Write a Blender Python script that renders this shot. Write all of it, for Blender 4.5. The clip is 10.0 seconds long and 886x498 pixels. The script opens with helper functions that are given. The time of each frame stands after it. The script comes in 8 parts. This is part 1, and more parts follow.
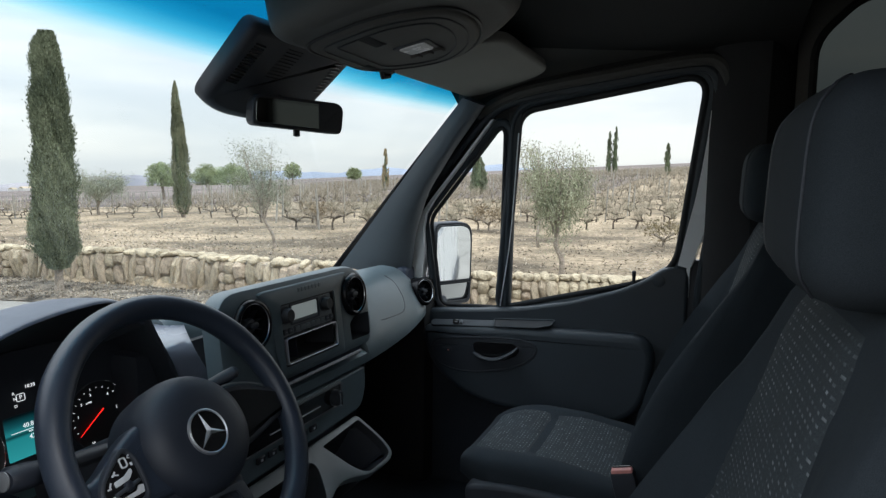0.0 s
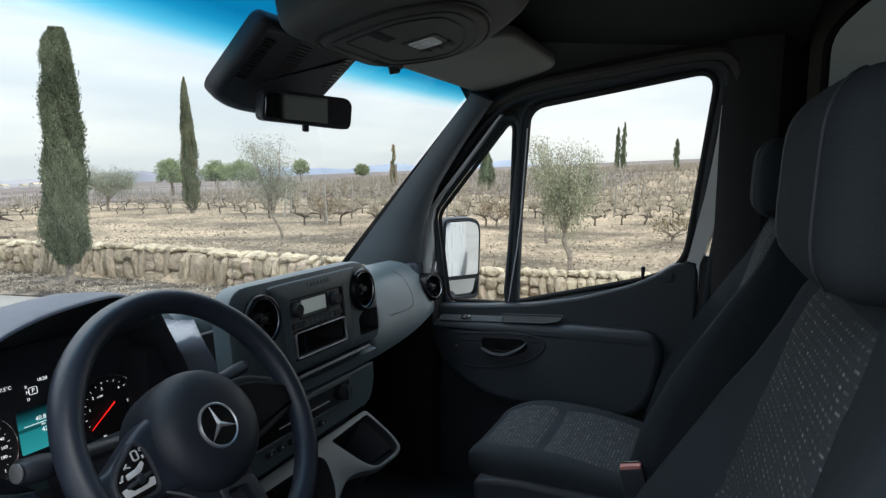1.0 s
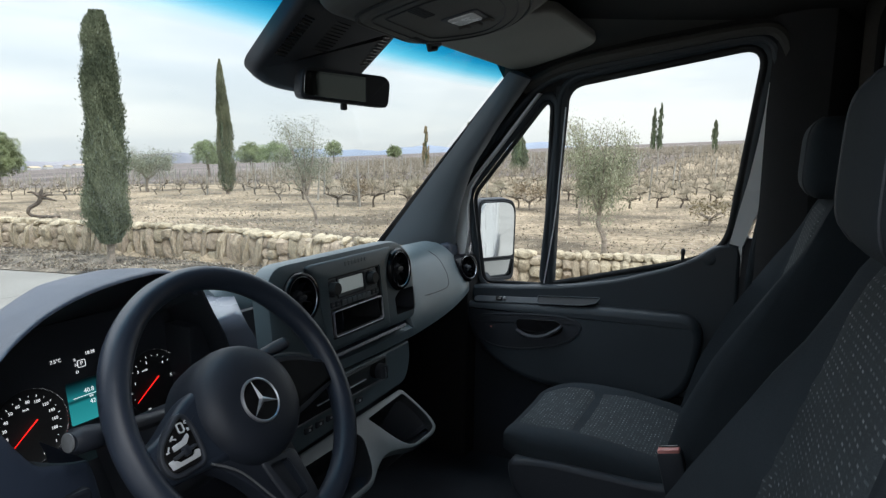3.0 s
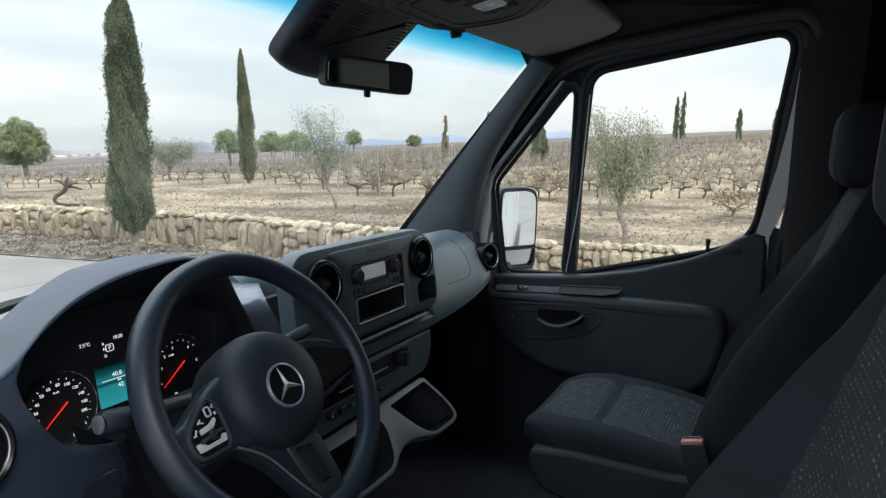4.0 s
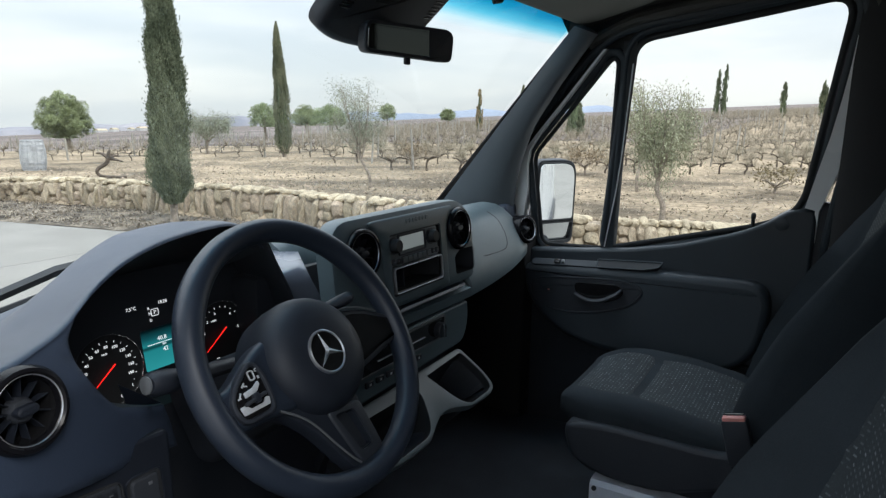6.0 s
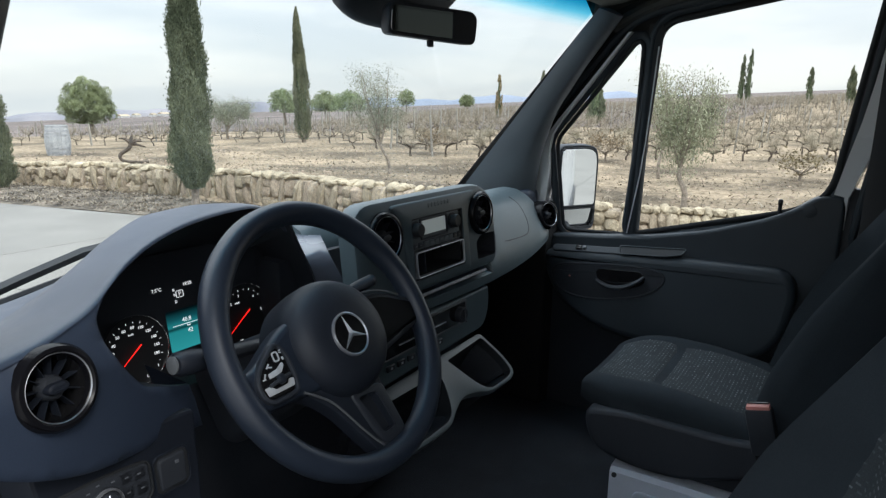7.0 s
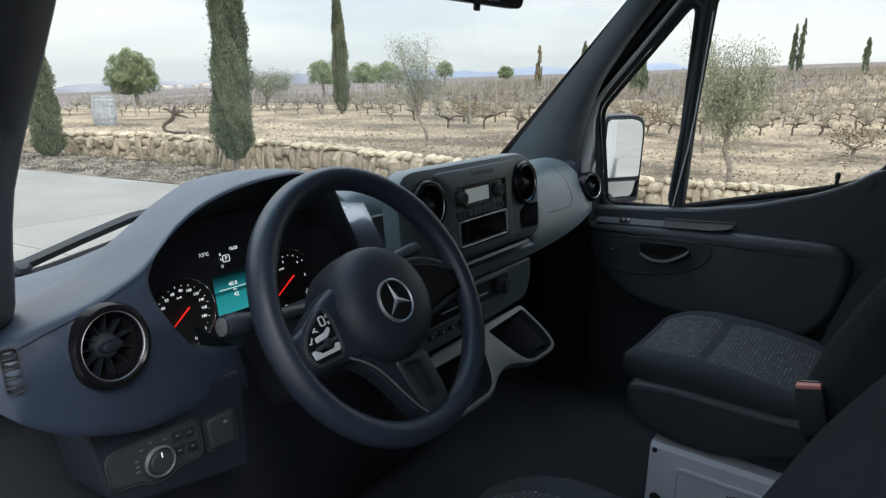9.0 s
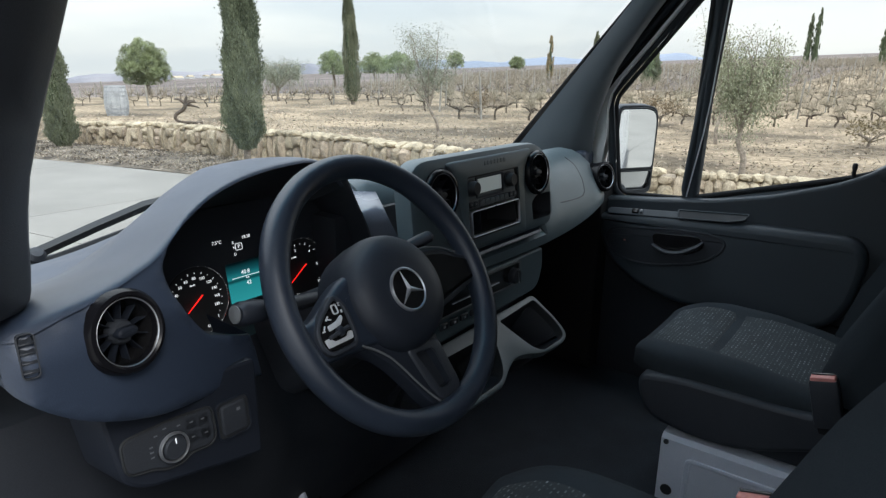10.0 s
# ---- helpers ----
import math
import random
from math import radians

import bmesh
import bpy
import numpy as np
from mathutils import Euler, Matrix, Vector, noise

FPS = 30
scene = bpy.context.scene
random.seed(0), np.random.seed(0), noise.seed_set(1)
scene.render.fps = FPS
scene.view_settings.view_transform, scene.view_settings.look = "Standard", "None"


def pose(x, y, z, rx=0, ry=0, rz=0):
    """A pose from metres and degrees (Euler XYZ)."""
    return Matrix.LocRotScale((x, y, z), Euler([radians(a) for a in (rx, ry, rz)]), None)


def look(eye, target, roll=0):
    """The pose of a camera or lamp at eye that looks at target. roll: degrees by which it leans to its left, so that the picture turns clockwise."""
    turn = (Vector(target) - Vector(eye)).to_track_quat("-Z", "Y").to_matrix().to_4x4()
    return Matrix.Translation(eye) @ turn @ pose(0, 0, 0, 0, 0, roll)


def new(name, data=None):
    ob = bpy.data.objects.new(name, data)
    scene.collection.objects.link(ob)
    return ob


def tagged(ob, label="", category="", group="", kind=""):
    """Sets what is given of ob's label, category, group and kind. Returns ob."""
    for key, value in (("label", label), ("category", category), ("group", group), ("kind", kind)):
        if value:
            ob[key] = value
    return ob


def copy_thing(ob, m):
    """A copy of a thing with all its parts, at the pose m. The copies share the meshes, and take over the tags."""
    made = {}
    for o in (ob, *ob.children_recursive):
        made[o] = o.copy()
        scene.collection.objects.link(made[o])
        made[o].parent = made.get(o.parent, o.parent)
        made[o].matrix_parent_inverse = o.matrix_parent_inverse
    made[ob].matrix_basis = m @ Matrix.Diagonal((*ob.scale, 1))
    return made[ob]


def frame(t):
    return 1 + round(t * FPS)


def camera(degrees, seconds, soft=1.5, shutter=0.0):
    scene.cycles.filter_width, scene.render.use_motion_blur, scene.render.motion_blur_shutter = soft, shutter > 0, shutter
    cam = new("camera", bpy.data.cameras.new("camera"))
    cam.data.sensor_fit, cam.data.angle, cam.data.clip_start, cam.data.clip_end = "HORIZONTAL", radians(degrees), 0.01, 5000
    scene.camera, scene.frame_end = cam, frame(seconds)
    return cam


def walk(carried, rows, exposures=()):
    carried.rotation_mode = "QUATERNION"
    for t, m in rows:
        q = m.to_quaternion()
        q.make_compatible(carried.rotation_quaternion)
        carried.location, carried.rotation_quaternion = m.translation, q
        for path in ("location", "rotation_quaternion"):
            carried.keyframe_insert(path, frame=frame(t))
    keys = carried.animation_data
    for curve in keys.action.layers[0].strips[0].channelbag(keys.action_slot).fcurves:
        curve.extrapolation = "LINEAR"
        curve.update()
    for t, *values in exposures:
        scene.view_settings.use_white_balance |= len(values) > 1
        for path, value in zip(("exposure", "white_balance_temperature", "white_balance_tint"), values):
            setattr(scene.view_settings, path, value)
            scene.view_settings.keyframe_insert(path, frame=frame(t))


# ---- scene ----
from mathutils import geometry

cam = camera(68.64, 10.0, soft=1.35)
PATH = [
    (0, -1.0540, -0.6207, 1.7309, 83.606, -0.584, -67.046),
    (0.5, -1.0544, -0.6204, 1.7305, 83.457, -0.563, -66.752),
    (1, -1.0544, -0.6188, 1.7290, 83.248, -0.551, -66.358),
    (1.5, -1.0541, -0.6171, 1.7283, 82.930, -0.557, -65.853),
    (2, -1.0537, -0.6139, 1.7266, 82.514, -0.559, -65.183),
    (2.5, -1.0524, -0.6097, 1.7250, 82.090, -0.581, -64.399),
    (4, -1.0525, -0.5967, 1.7190, 80.722, -0.655, -61.839),
    (4.5, -1.0521, -0.5933, 1.7168, 80.249, -0.655, -61.080),
    (5, -1.0513, -0.5885, 1.7139, 79.670, -0.685, -60.312),
    (5.5, -1.0502, -0.5854, 1.7112, 79.083, -0.716, -59.650),
    (7, -1.0505, -0.5733, 1.7031, 77.268, -0.782, -57.252),
    (7.5, -1.0503, -0.5693, 1.7008, 76.692, -0.819, -56.456),
    (8, -1.0499, -0.5642, 1.6975, 76.025, -0.822, -55.554),
    (8.5, -1.0494, -0.5601, 1.6947, 75.394, -0.828, -54.711),
    (9, -1.0493, -0.5564, 1.6922, 74.871, -0.824, -53.973),
    (9.5, -1.0496, -0.5530, 1.6900, 74.414, -0.828, -53.382),
    (10, -1.0493, -0.5517, 1.6885, 74.065, -0.860, -53.052),
]
walk(cam, [(t, pose(x, y, z, rx, ry, rz)) for t, x, y, z, rx, ry, rz in PATH])

# ---- sky and light: an even overcast day ----
scene.view_settings.exposure = 0.92
world = bpy.data.worlds.new("sky")
scene.world = world
world.use_nodes = True
wn, wl = world.node_tree.nodes, world.node_tree.links
wn.clear()
w_out, w_bg = wn.new("ShaderNodeOutputWorld"), wn.new("ShaderNodeBackground")
w_sky = wn.new("ShaderNodeTexSky")
w_sky.sky_type, w_sky.sun_disc = "NISHITA", False
w_sky.sun_elevation, w_sky.sun_rotation = radians(38), radians(200)
w_tc, w_sep = wn.new("ShaderNodeTexCoord"), wn.new("ShaderNodeSeparateXYZ")
w_ramp, w_map, w_noise, w_cloud = wn.new("ShaderNodeValToRGB"), wn.new("ShaderNodeMapping"), wn.new("ShaderNodeTexNoise"), wn.new("ShaderNodeValToRGB")
w_mul, w_mix, w_scale = wn.new("ShaderNodeMix"), wn.new("ShaderNodeMix"), wn.new("ShaderNodeMix")
# an overcast sky is brightest overhead
e = w_ramp.color_ramp.elements
e[0].position, e[0].color = 0.0, (0.55, 0.56, 0.565, 1)
e[1].position, e[1].color = 1.0, (2.5, 2.68, 2.92, 1)
mid = e.new(0.10)
mid.color = (0.565, 0.588, 0.607, 1)
mid = e.new(0.35)
mid.color = (0.80, 0.835, 0.875, 1)
w_map.inputs["Scale"].default_value = (1.2, 1.2, 7.0)
w_noise.inputs["Scale"].default_value, w_noise.inputs["Detail"].default_value, w_noise.inputs["Roughness"].default_value = 1.6, 7, 0.55
e = w_cloud.color_ramp.elements
e[0].position, e[0].color = 0.38, (0.80, 0.84, 0.88, 1)
e[1].position, e[1].color = 0.62, (1.04, 1.03, 1.01, 1)
for m in (w_mul, w_mix, w_scale):
    m.data_type = "RGBA"
w_mul.blend_type = "MULTIPLY"
w_mul.inputs["Factor"].default_value = 1.0
w_scale.blend_type = "MULTIPLY"
w_scale.inputs["Factor"].default_value = 1.0
w_scale.inputs["B"].default_value = (0.1, 0.1, 0.1, 1)
w_mix.inputs["Factor"].default_value = 0.92
wl.new(w_tc.outputs["Generated"], w_sep.inputs[0])
wl.new(w_sep.outputs["Z"], w_ramp.inputs["Fac"])
wl.new(w_tc.outputs["Generated"], w_map.inputs["Vector"])
wl.new(w_map.outputs["Vector"], w_noise.inputs["Vector"])
wl.new(w_noise.outputs["Fac"], w_cloud.inputs["Fac"])
wl.new(w_ramp.outputs["Color"], w_mul.inputs["A"])
wl.new(w_cloud.outputs["Color"], w_mul.inputs["B"])
wl.new(w_sky.outputs["Color"], w_scale.inputs["A"])
wl.new(w_scale.outputs["Result"], w_mix.inputs["A"])
wl.new(w_mul.outputs["Result"], w_mix.inputs["B"])
wl.new(w_mix.outputs["Result"], w_bg.inputs["Color"])
wl.new(w_bg.outputs["Background"], w_out.inputs["Surface"])
w_bg.inputs["Strength"].default_value = 1.0
sun = new("sun", bpy.data.lights.new("sun", "SUN"))
sun.data.energy, sun.data.angle, sun.data.color = 0.8, radians(20), (1.0, 0.97, 0.92)
sun.matrix_basis = look((0, 0, 0), (0.35, 0.75, -0.75))

# ---- materials ----
def mat(name, color, rough=0.6, metal=0.0, var=0.12, scale=6.0, grain=0.0, gscale=400.0, bump=0.0, spec=0.5, each=0.0, coat=0.0, tint=None, rvar=0.08):
    """A surface with slow stains (var, scale), fine grain (grain, gscale) and relief; each: how much single pieces differ."""
    m = bpy.data.materials.new(name)
    m.use_nodes = True
    n, l = m.node_tree.nodes, m.node_tree.links
    b = n["Principled BSDF"]
    b.inputs["Roughness"].default_value, b.inputs["Metallic"].default_value = rough, metal
    b.inputs["Specular IOR Level"].default_value = spec
    b.inputs["Coat Weight"].default_value = coat
    tc = n.new("ShaderNodeTexCoord")
    big = n.new("ShaderNodeTexNoise")
    big.inputs["Scale"].default_value, big.inputs["Detail"].default_value = scale, 5
    l.new(tc.outputs["Object"], big.inputs["Vector"])
    mix = n.new("ShaderNodeMix")
    mix.data_type = "RGBA"
    dark = tuple(c * (1 - var) for c in color)
    lite = tuple(min(1, c * (1 + var)) for c in (tint or color))
    mix.inputs["A"].default_value, mix.inputs["B"].default_value = (*dark, 1), (*lite, 1)
    rng = n.new("ShaderNodeMapRange")
    rng.inputs["From Min"].default_value, rng.inputs["From Max"].default_value = 0.35, 0.65
    l.new(big.outputs["Fac"], rng.inputs["Value"])
    l.new(rng.outputs["Result"], mix.inputs["Factor"])
    out = mix.outputs["Result"]
    fine = n.new("ShaderNodeTexNoise")
    fine.inputs["Scale"].default_value, fine.inputs["Detail"].default_value = gscale, 3
    l.new(tc.outputs["Object"], fine.inputs["Vector"])
    if grain:
        hsv = n.new("ShaderNodeHueSaturation")
        g = n.new("ShaderNodeMapRange")
        g.inputs["From Min"].default_value, g.inputs["From Max"].default_value = 0.3, 0.7
        g.inputs["To Min"].default_value, g.inputs["To Max"].default_value = 1 - grain, 1 + grain
        l.new(fine.outputs["Fac"], g.inputs["Value"])
        l.new(g.outputs["Result"], hsv.inputs["Value"])
        l.new(out, hsv.inputs["Color"])
        out = hsv.outputs["Color"]
    if each:
        info, isl, add = n.new("ShaderNodeObjectInfo"), n.new("ShaderNodeNewGeometry"), n.new("ShaderNodeMath")
        fr = n.new("ShaderNodeMath")
        fr.operation = "FRACT"
        l.new(info.outputs["Random"], add.inputs[0])
        l.new(isl.outputs["Random Per Island"], add.inputs[1])
        l.new(add.outputs[0], fr.inputs[0])
        v = n.new("ShaderNodeMapRange")
        v.inputs["To Min"].default_value, v.inputs["To Max"].default_value = 1 - each, 1 + each
        l.new(fr.outputs[0], v.inputs["Value"])
        h2 = n.new("ShaderNodeHueSaturation")
        l.new(v.outputs["Result"], h2.inputs["Value"])
        l.new(out, h2.inputs["Color"])
        hu = n.new("ShaderNodeMapRange")
        hu.inputs["To Min"].default_value, hu.inputs["To Max"].default_value = 0.5 - each * 0.05, 0.5 + each * 0.05
        l.new(info.outputs["Random"], hu.inputs["Value"])
        l.new(hu.outputs["Result"], h2.inputs["Hue"])
        out = h2.outputs["Color"]
    l.new(out, b.inputs["Base Color"])
    if rvar:
        rr = n.new("ShaderNodeMapRange")
        rr.inputs["From Min"].default_value, rr.inputs["From Max"].default_value = 0.3, 0.7
        rr.inputs["To Min"].default_value, rr.inputs["To Max"].default_value = max(0.02, rough - rvar), min(1, rough + rvar)
        l.new(big.outputs["Fac"], rr.inputs["Value"])
        l.new(rr.outputs["Result"], b.inputs["Roughness"])
    if bump:
        bp = n.new("ShaderNodeBump")
        bp.inputs["Strength"].default_value, bp.inputs["Distance"].default_value = min(1, bump), 0.6 / gscale
        l.new(fine.outputs["Fac"], bp.inputs["Height"])
        l.new(bp.outputs["Normal"], b.inputs["Normal"])
    return m


def glow(name, color, strength):
    m = bpy.data.materials.new(name)
    m.use_nodes = True
    b = m.node_tree.nodes["Principled BSDF"]
    b.inputs["Base Color"].default_value = (*color, 1)
    b.inputs["Emission Color"].default_value = (*color, 1)
    b.inputs["Emission Strength"].default_value = strength
    b.inputs["Roughness"].default_value = 0.3
    return m


def pane_mat(name, color, haze=0.0):
    """A clear pane: mostly let through, with a faint gloss."""
    m = bpy.data.materials.new(name)
    m.use_nodes = True
    n, l = m.node_tree.nodes, m.node_tree.links
    n.clear()
    out, tr, gl, mx, fr, pw, ml = (n.new(k) for k in ("ShaderNodeOutputMaterial", "ShaderNodeBsdfTransparent", "ShaderNodeBsdfGlossy", "ShaderNodeMixShader", "ShaderNodeLayerWeight", "ShaderNodeMath", "ShaderNodeMath"))
    tr.inputs["Color"].default_value = (*color, 1)
    gl.inputs["Roughness"].default_value = 0.02
    gl.inputs["Color"].default_value = (0.5, 0.5, 0.5, 1)
    fr.inputs["Blend"].default_value = 0.5
    pw.operation, ml.operation = "POWER", "MULTIPLY_ADD"
    pw.inputs[1].default_value, ml.inputs[1].default_value, ml.inputs[2].default_value = 4.0, 0.45, 0.02
    l.new(fr.outputs["Facing"], pw.inputs[0])
    l.new(pw.outputs[0], ml.inputs[0])
    l.new(ml.outputs[0], mx.inputs[0])
    l.new(tr.outputs[0], mx.inputs[1])
    l.new(gl.outputs[0], mx.inputs[2])
    l.new(mx.outputs[0], out.inputs["Surface"])
    return m, n, l, tr


def fabric_mat(name, base, thread, pitch=0.011):
    """Dark woven seat cloth with short pale dashes in staggered rows."""
    m = mat(name, base, 0.9, 0, 0.12, 9, 0.25, 900, 0.5, 0.2)
    n, l = m.node_tree.nodes, m.node_tree.links
    b = n["Principled BSDF"]
    src = b.inputs["Base Color"].links[0].from_socket
    uv = n.new("ShaderNodeUVMap")
    uv.uv_map = "weave"
    br = n.new("ShaderNodeTexBrick")
    br.offset, br.offset_frequency = 0.5, 2
    br.inputs["Scale"].default_value = 1.0
    br.inputs["Brick Width"].default_value, br.inputs["Row Height"].default_value = pitch, pitch * 0.72
    br.inputs["Mortar Size"].default_value, br.inputs["Mortar Smooth"].default_value = pitch * 0.29, 0.25
    br.inputs["Color1"].default_value, br.inputs["Color2"].default_value, br.inputs["Mortar"].default_value = (1, 1, 1, 1), (0.25, 0.25, 0.25, 1), (0, 0, 0, 1)
    l.new(uv.outputs["UV"], br.inputs["Vector"])
    nz, mp = n.new("ShaderNodeTexNoise"), n.new("ShaderNodeMapRange")
    nz.inputs["Scale"].default_value = 55
    mp.inputs["From Min"].default_value, mp.inputs["From Max"].default_value = 0.40, 0.66
    l.new(uv.outputs["UV"], nz.inputs["Vector"])
    l.new(nz.outputs["Fac"], mp.inputs["Value"])
    mu = n.new("ShaderNodeMath")
    mu.operation = "MULTIPLY"
    l.new(br.outputs["Color"], mu.inputs[0])
    l.new(mp.outputs["Result"], mu.inputs[1])
    mx = n.new("ShaderNodeMix")
    mx.data_type = "RGBA"
    mx.inputs["B"].default_value = (*thread, 1)
    l.new(mu.outputs[0], mx.inputs["Factor"])
    l.new(src, mx.inputs["A"])
    l.new(mx.outputs["Result"], b.inputs["Base Color"])
    return m


M_DASH = mat("dash_plastic", (0.034, 0.048, 0.079), 0.42, 0, 0.07, 5, 0.10, 900, 0.30, 0.6)
# centre plastic, paler than M_DASH; stronger light on the passenger side is included
M_PANEL_LIT = mat("centre_plastic_lit", (0.088, 0.122, 0.138), 0.40, 0, 0.06, 5, 0.08, 900, 0.25, 0.5)
M_SHOULDER = mat("shoulder_plastic", (0.125, 0.140, 0.175), 0.24, 0, 0.05, 6, 0.05, 900, 0.10, 0.9)
M_DARK = mat("black_plastic", (0.029, 0.033, 0.041), 0.55, 0, 0.10, 8, 0.12, 700, 0.3, 0.4)
M_TRIM = mat("door_plastic", (0.033, 0.042, 0.051), 0.5, 0, 0.08, 5, 0.12, 800, 0.35, 0.4)
M_PILLAR = mat("pillar_plastic", (0.105, 0.122, 0.136), 0.48, 0, 0.06, 5, 0.08, 800, 0.3, 0.5)
M_LINER = mat("headliner_felt", (0.026, 0.026, 0.026), 0.95, 0, 0.10, 7, 0.2, 700, 0.4, 0.15)
M_VISOR = mat("visor_vinyl", (0.20, 0.195, 0.175), 0.8, 0, 0.06, 7, 0.1, 700, 0.35, 0.25)
M_CONSOLE = mat("console_plastic", (0.065, 0.064, 0.060), 0.65, 0, 0.06, 7, 0.1, 800, 0.3, 0.35)
M_RUBBER = mat("rubber", (0.024, 0.026, 0.029), 0.6, 0, 0.12, 12, 0.1, 500, 0.2, 0.35)
M_PIANO = mat("gloss_black", (0.010, 0.010, 0.011), 0.14, 0, 0.1, 6, 0, 400, 0, 0.42, rvar=0.03)
M_VENT = mat("vent_black", (0.008, 0.008, 0.010), 0.22, 0, 0.1, 6, 0, 400, 0, 0.16, rvar=0.03)
M_CHROME = mat("chrome", (0.85, 0.86, 0.88), 0.12, 1.0, 0.03, 12, 0, 400, 0, 0.5, rvar=0.04)
M_LEATHER = mat("wheel_skin", (0.022, 0.030, 0.046), 0.40, 0, 0.08, 10, 0.12, 1300, 0.35, 0.45)
M_HUB = mat("hub_plastic", (0.0165, 0.021, 0.031), 0.5, 0, 0.08, 10, 0.12, 1000, 0.3, 0.4)
M_SPOKE = mat("spoke_trim", (0.125, 0.133, 0.142), 0.4, 0, 0.06, 10, 0.06, 900, 0.15, 0.5)
M_TRAY = mat("tray_plastic", (0.082, 0.100, 0.106), 0.42, 0, 0.06, 8, 0.08, 900, 0.2, 0.5)
M_CLOTH = mat("seat_cloth", (0.025, 0.031, 0.037), 0.95, 0, 0.10, 10, 0.25, 1500, 0.5, 0.15)
M_WEAVE = fabric_mat("seat_weave", (0.036, 0.043, 0.048), (0.24, 0.255, 0.265), 0.0112)
M_FLOOR = mat("floor_mat", (0.036, 0.040, 0.048), 0.85, 0, 0.2, 9, 0.2, 300, 0.5, 0.2)
M_WHITE = mat("white_paint", (0.78, 0.79, 0.80), 0.3, 0, 0.03, 3, 0, 400, 0, 0.5, coat=0.4)
M_STEEL = mat("painted_steel", (0.62, 0.655, 0.74), 0.38, 0, 0.04, 6, 0.03, 500, 0.1, 0.5)
M_REAR = mat("cargo_lining", (0.17, 0.155, 0.14), 0.8, 0, 0.12, 3, 0.15, 300, 0.3, 0.2)
M_CARPET = mat("bulkhead_trim", (0.032, 0.032, 0.034), 0.85, 0, 0.1, 6, 0.15, 600, 0.3, 0.2)
M_LINING = mat("side_lining", (0.135, 0.132, 0.125), 0.8, 0, 0.10, 5, 0.15, 500, 0.3, 0.2)
M_BELT = mat("belt_web", (0.016, 0.016, 0.017), 0.8, 0, 0.1, 20, 0.2, 1200, 0.3, 0.2)
M_RED = mat("buckle_red", (0.58, 0.22, 0.19), 0.45, 0, 0.08, 30, 0, 400, 0, 0.5)
M_KEY = mat("switch_grey", (0.55, 0.57, 0.60), 0.3, 0, 0.05, 30, 0, 400, 0, 0.5)
M_EMBOSS = mat("embossed_plastic", (0.082, 0.094, 0.102), 0.5, 0, 0.05, 9, 0, 500, 0, 0.4)
M_LENS = mat("lamp_lens", (0.72, 0.73, 0.74), 0.25, 0, 0.06, 40, 0.1, 300, 0.2, 0.6)
M_PRINT = glow("dial_print", (0.80, 0.83, 0.86), 0.48)
M_NEEDLE = glow("dial_needle", (0.85, 0.02, 0.015), 0.9)
M_LCD = glow("radio_lcd", (0.44, 0.50, 0.50), 0.13)
M_BAR = mat("spoke_bar", (0.032, 0.037, 0.047), 0.4, 0, 0.06, 10, 0.06, 900, 0.15, 0.5)
M_LOW = mat("low_plastic", (0.0125, 0.0160, 0.0245), 0.5, 0, 0.08, 6, 0.1, 800, 0.3, 0.4)
M_SIGN = mat("switch_print", (0.13, 0.14, 0.155), 0.5, 0, 0.05, 30, 0, 400, 0, 0.3)
M_SATIN = mat("satin_chrome", (0.62, 0.64, 0.68), 0.34, 0.85, 0.04, 14, 0, 400, 0, 0.5)
M_MIRROR = mat("mirror_silver", (0.86, 0.88, 0.88), 0.03, 1.0, 0.01, 4, 0, 400, 0, 0.5, rvar=0.0)
M_DIMMIR = mat("dimming_mirror", (0.70, 0.70, 0.68), 0.04, 1.0, 0.02, 4, 0, 400, 0, 0.5, rvar=0.0)
M_GLASS = pane_mat("side_glass", (0.97, 0.98, 0.975))[0]
# windscreen with its blue shade band along the top
M_SCREEN, _n, _l, _t = pane_mat("windscreen_glass", (0.97, 0.985, 0.98))
_tc, _sp, _rp = _n.new("ShaderNodeTexCoord"), _n.new("ShaderNodeSeparateXYZ"), _n.new("ShaderNodeValToRGB")
_mr = _n.new("ShaderNodeMapRange")
_mr.inputs["From Min"].default_value, _mr.inputs["From Max"].default_value = 1.912, 1.992
_e = _rp.color_ramp.elements
_e[0].position, _e[0].color = 0.0, (0.97, 0.985, 0.98, 1)
_e[1].position, _e[1].color = 1.0, (0.05, 0.44, 0.62, 1)
_e.new(0.22).color = (0.84, 0.955, 0.98, 1)
_e.new(0.48).color = (0.34, 0.76, 0.88, 1)
_e.new(0.75).color = (0.11, 0.55, 0.72, 1)
_l.new(_tc.outputs["Object"], _sp.inputs[0])
_l.new(_sp.outputs["Z"], _mr.inputs["Value"])
_l.new(_mr.outputs["Result"], _rp.inputs["Fac"])
_l.new(_rp.outputs["Color"], _t.inputs["Color"])
# the trip display: teal, paling downwards
M_TEAL = glow("trip_display", (0.01, 0.16, 0.19), 0.55)
_n, _l = M_TEAL.node_tree.nodes, M_TEAL.node_tree.links
_tc, _sp, _rp, _mr = _n.new("ShaderNodeTexCoord"), _n.new("ShaderNodeSeparateXYZ"), _n.new("ShaderNodeValToRGB"), _n.new("ShaderNodeMapRange")
_mr.inputs["From Min"].default_value, _mr.inputs["From Max"].default_value = 1.322, 1.386
_e = _rp.color_ramp.elements
_e[0].position, _e[0].color = 0.0, (0.022, 0.27, 0.29, 1)
_e[1].position, _e[1].color = 1.0, (0.0, 0.002, 0.003, 1)
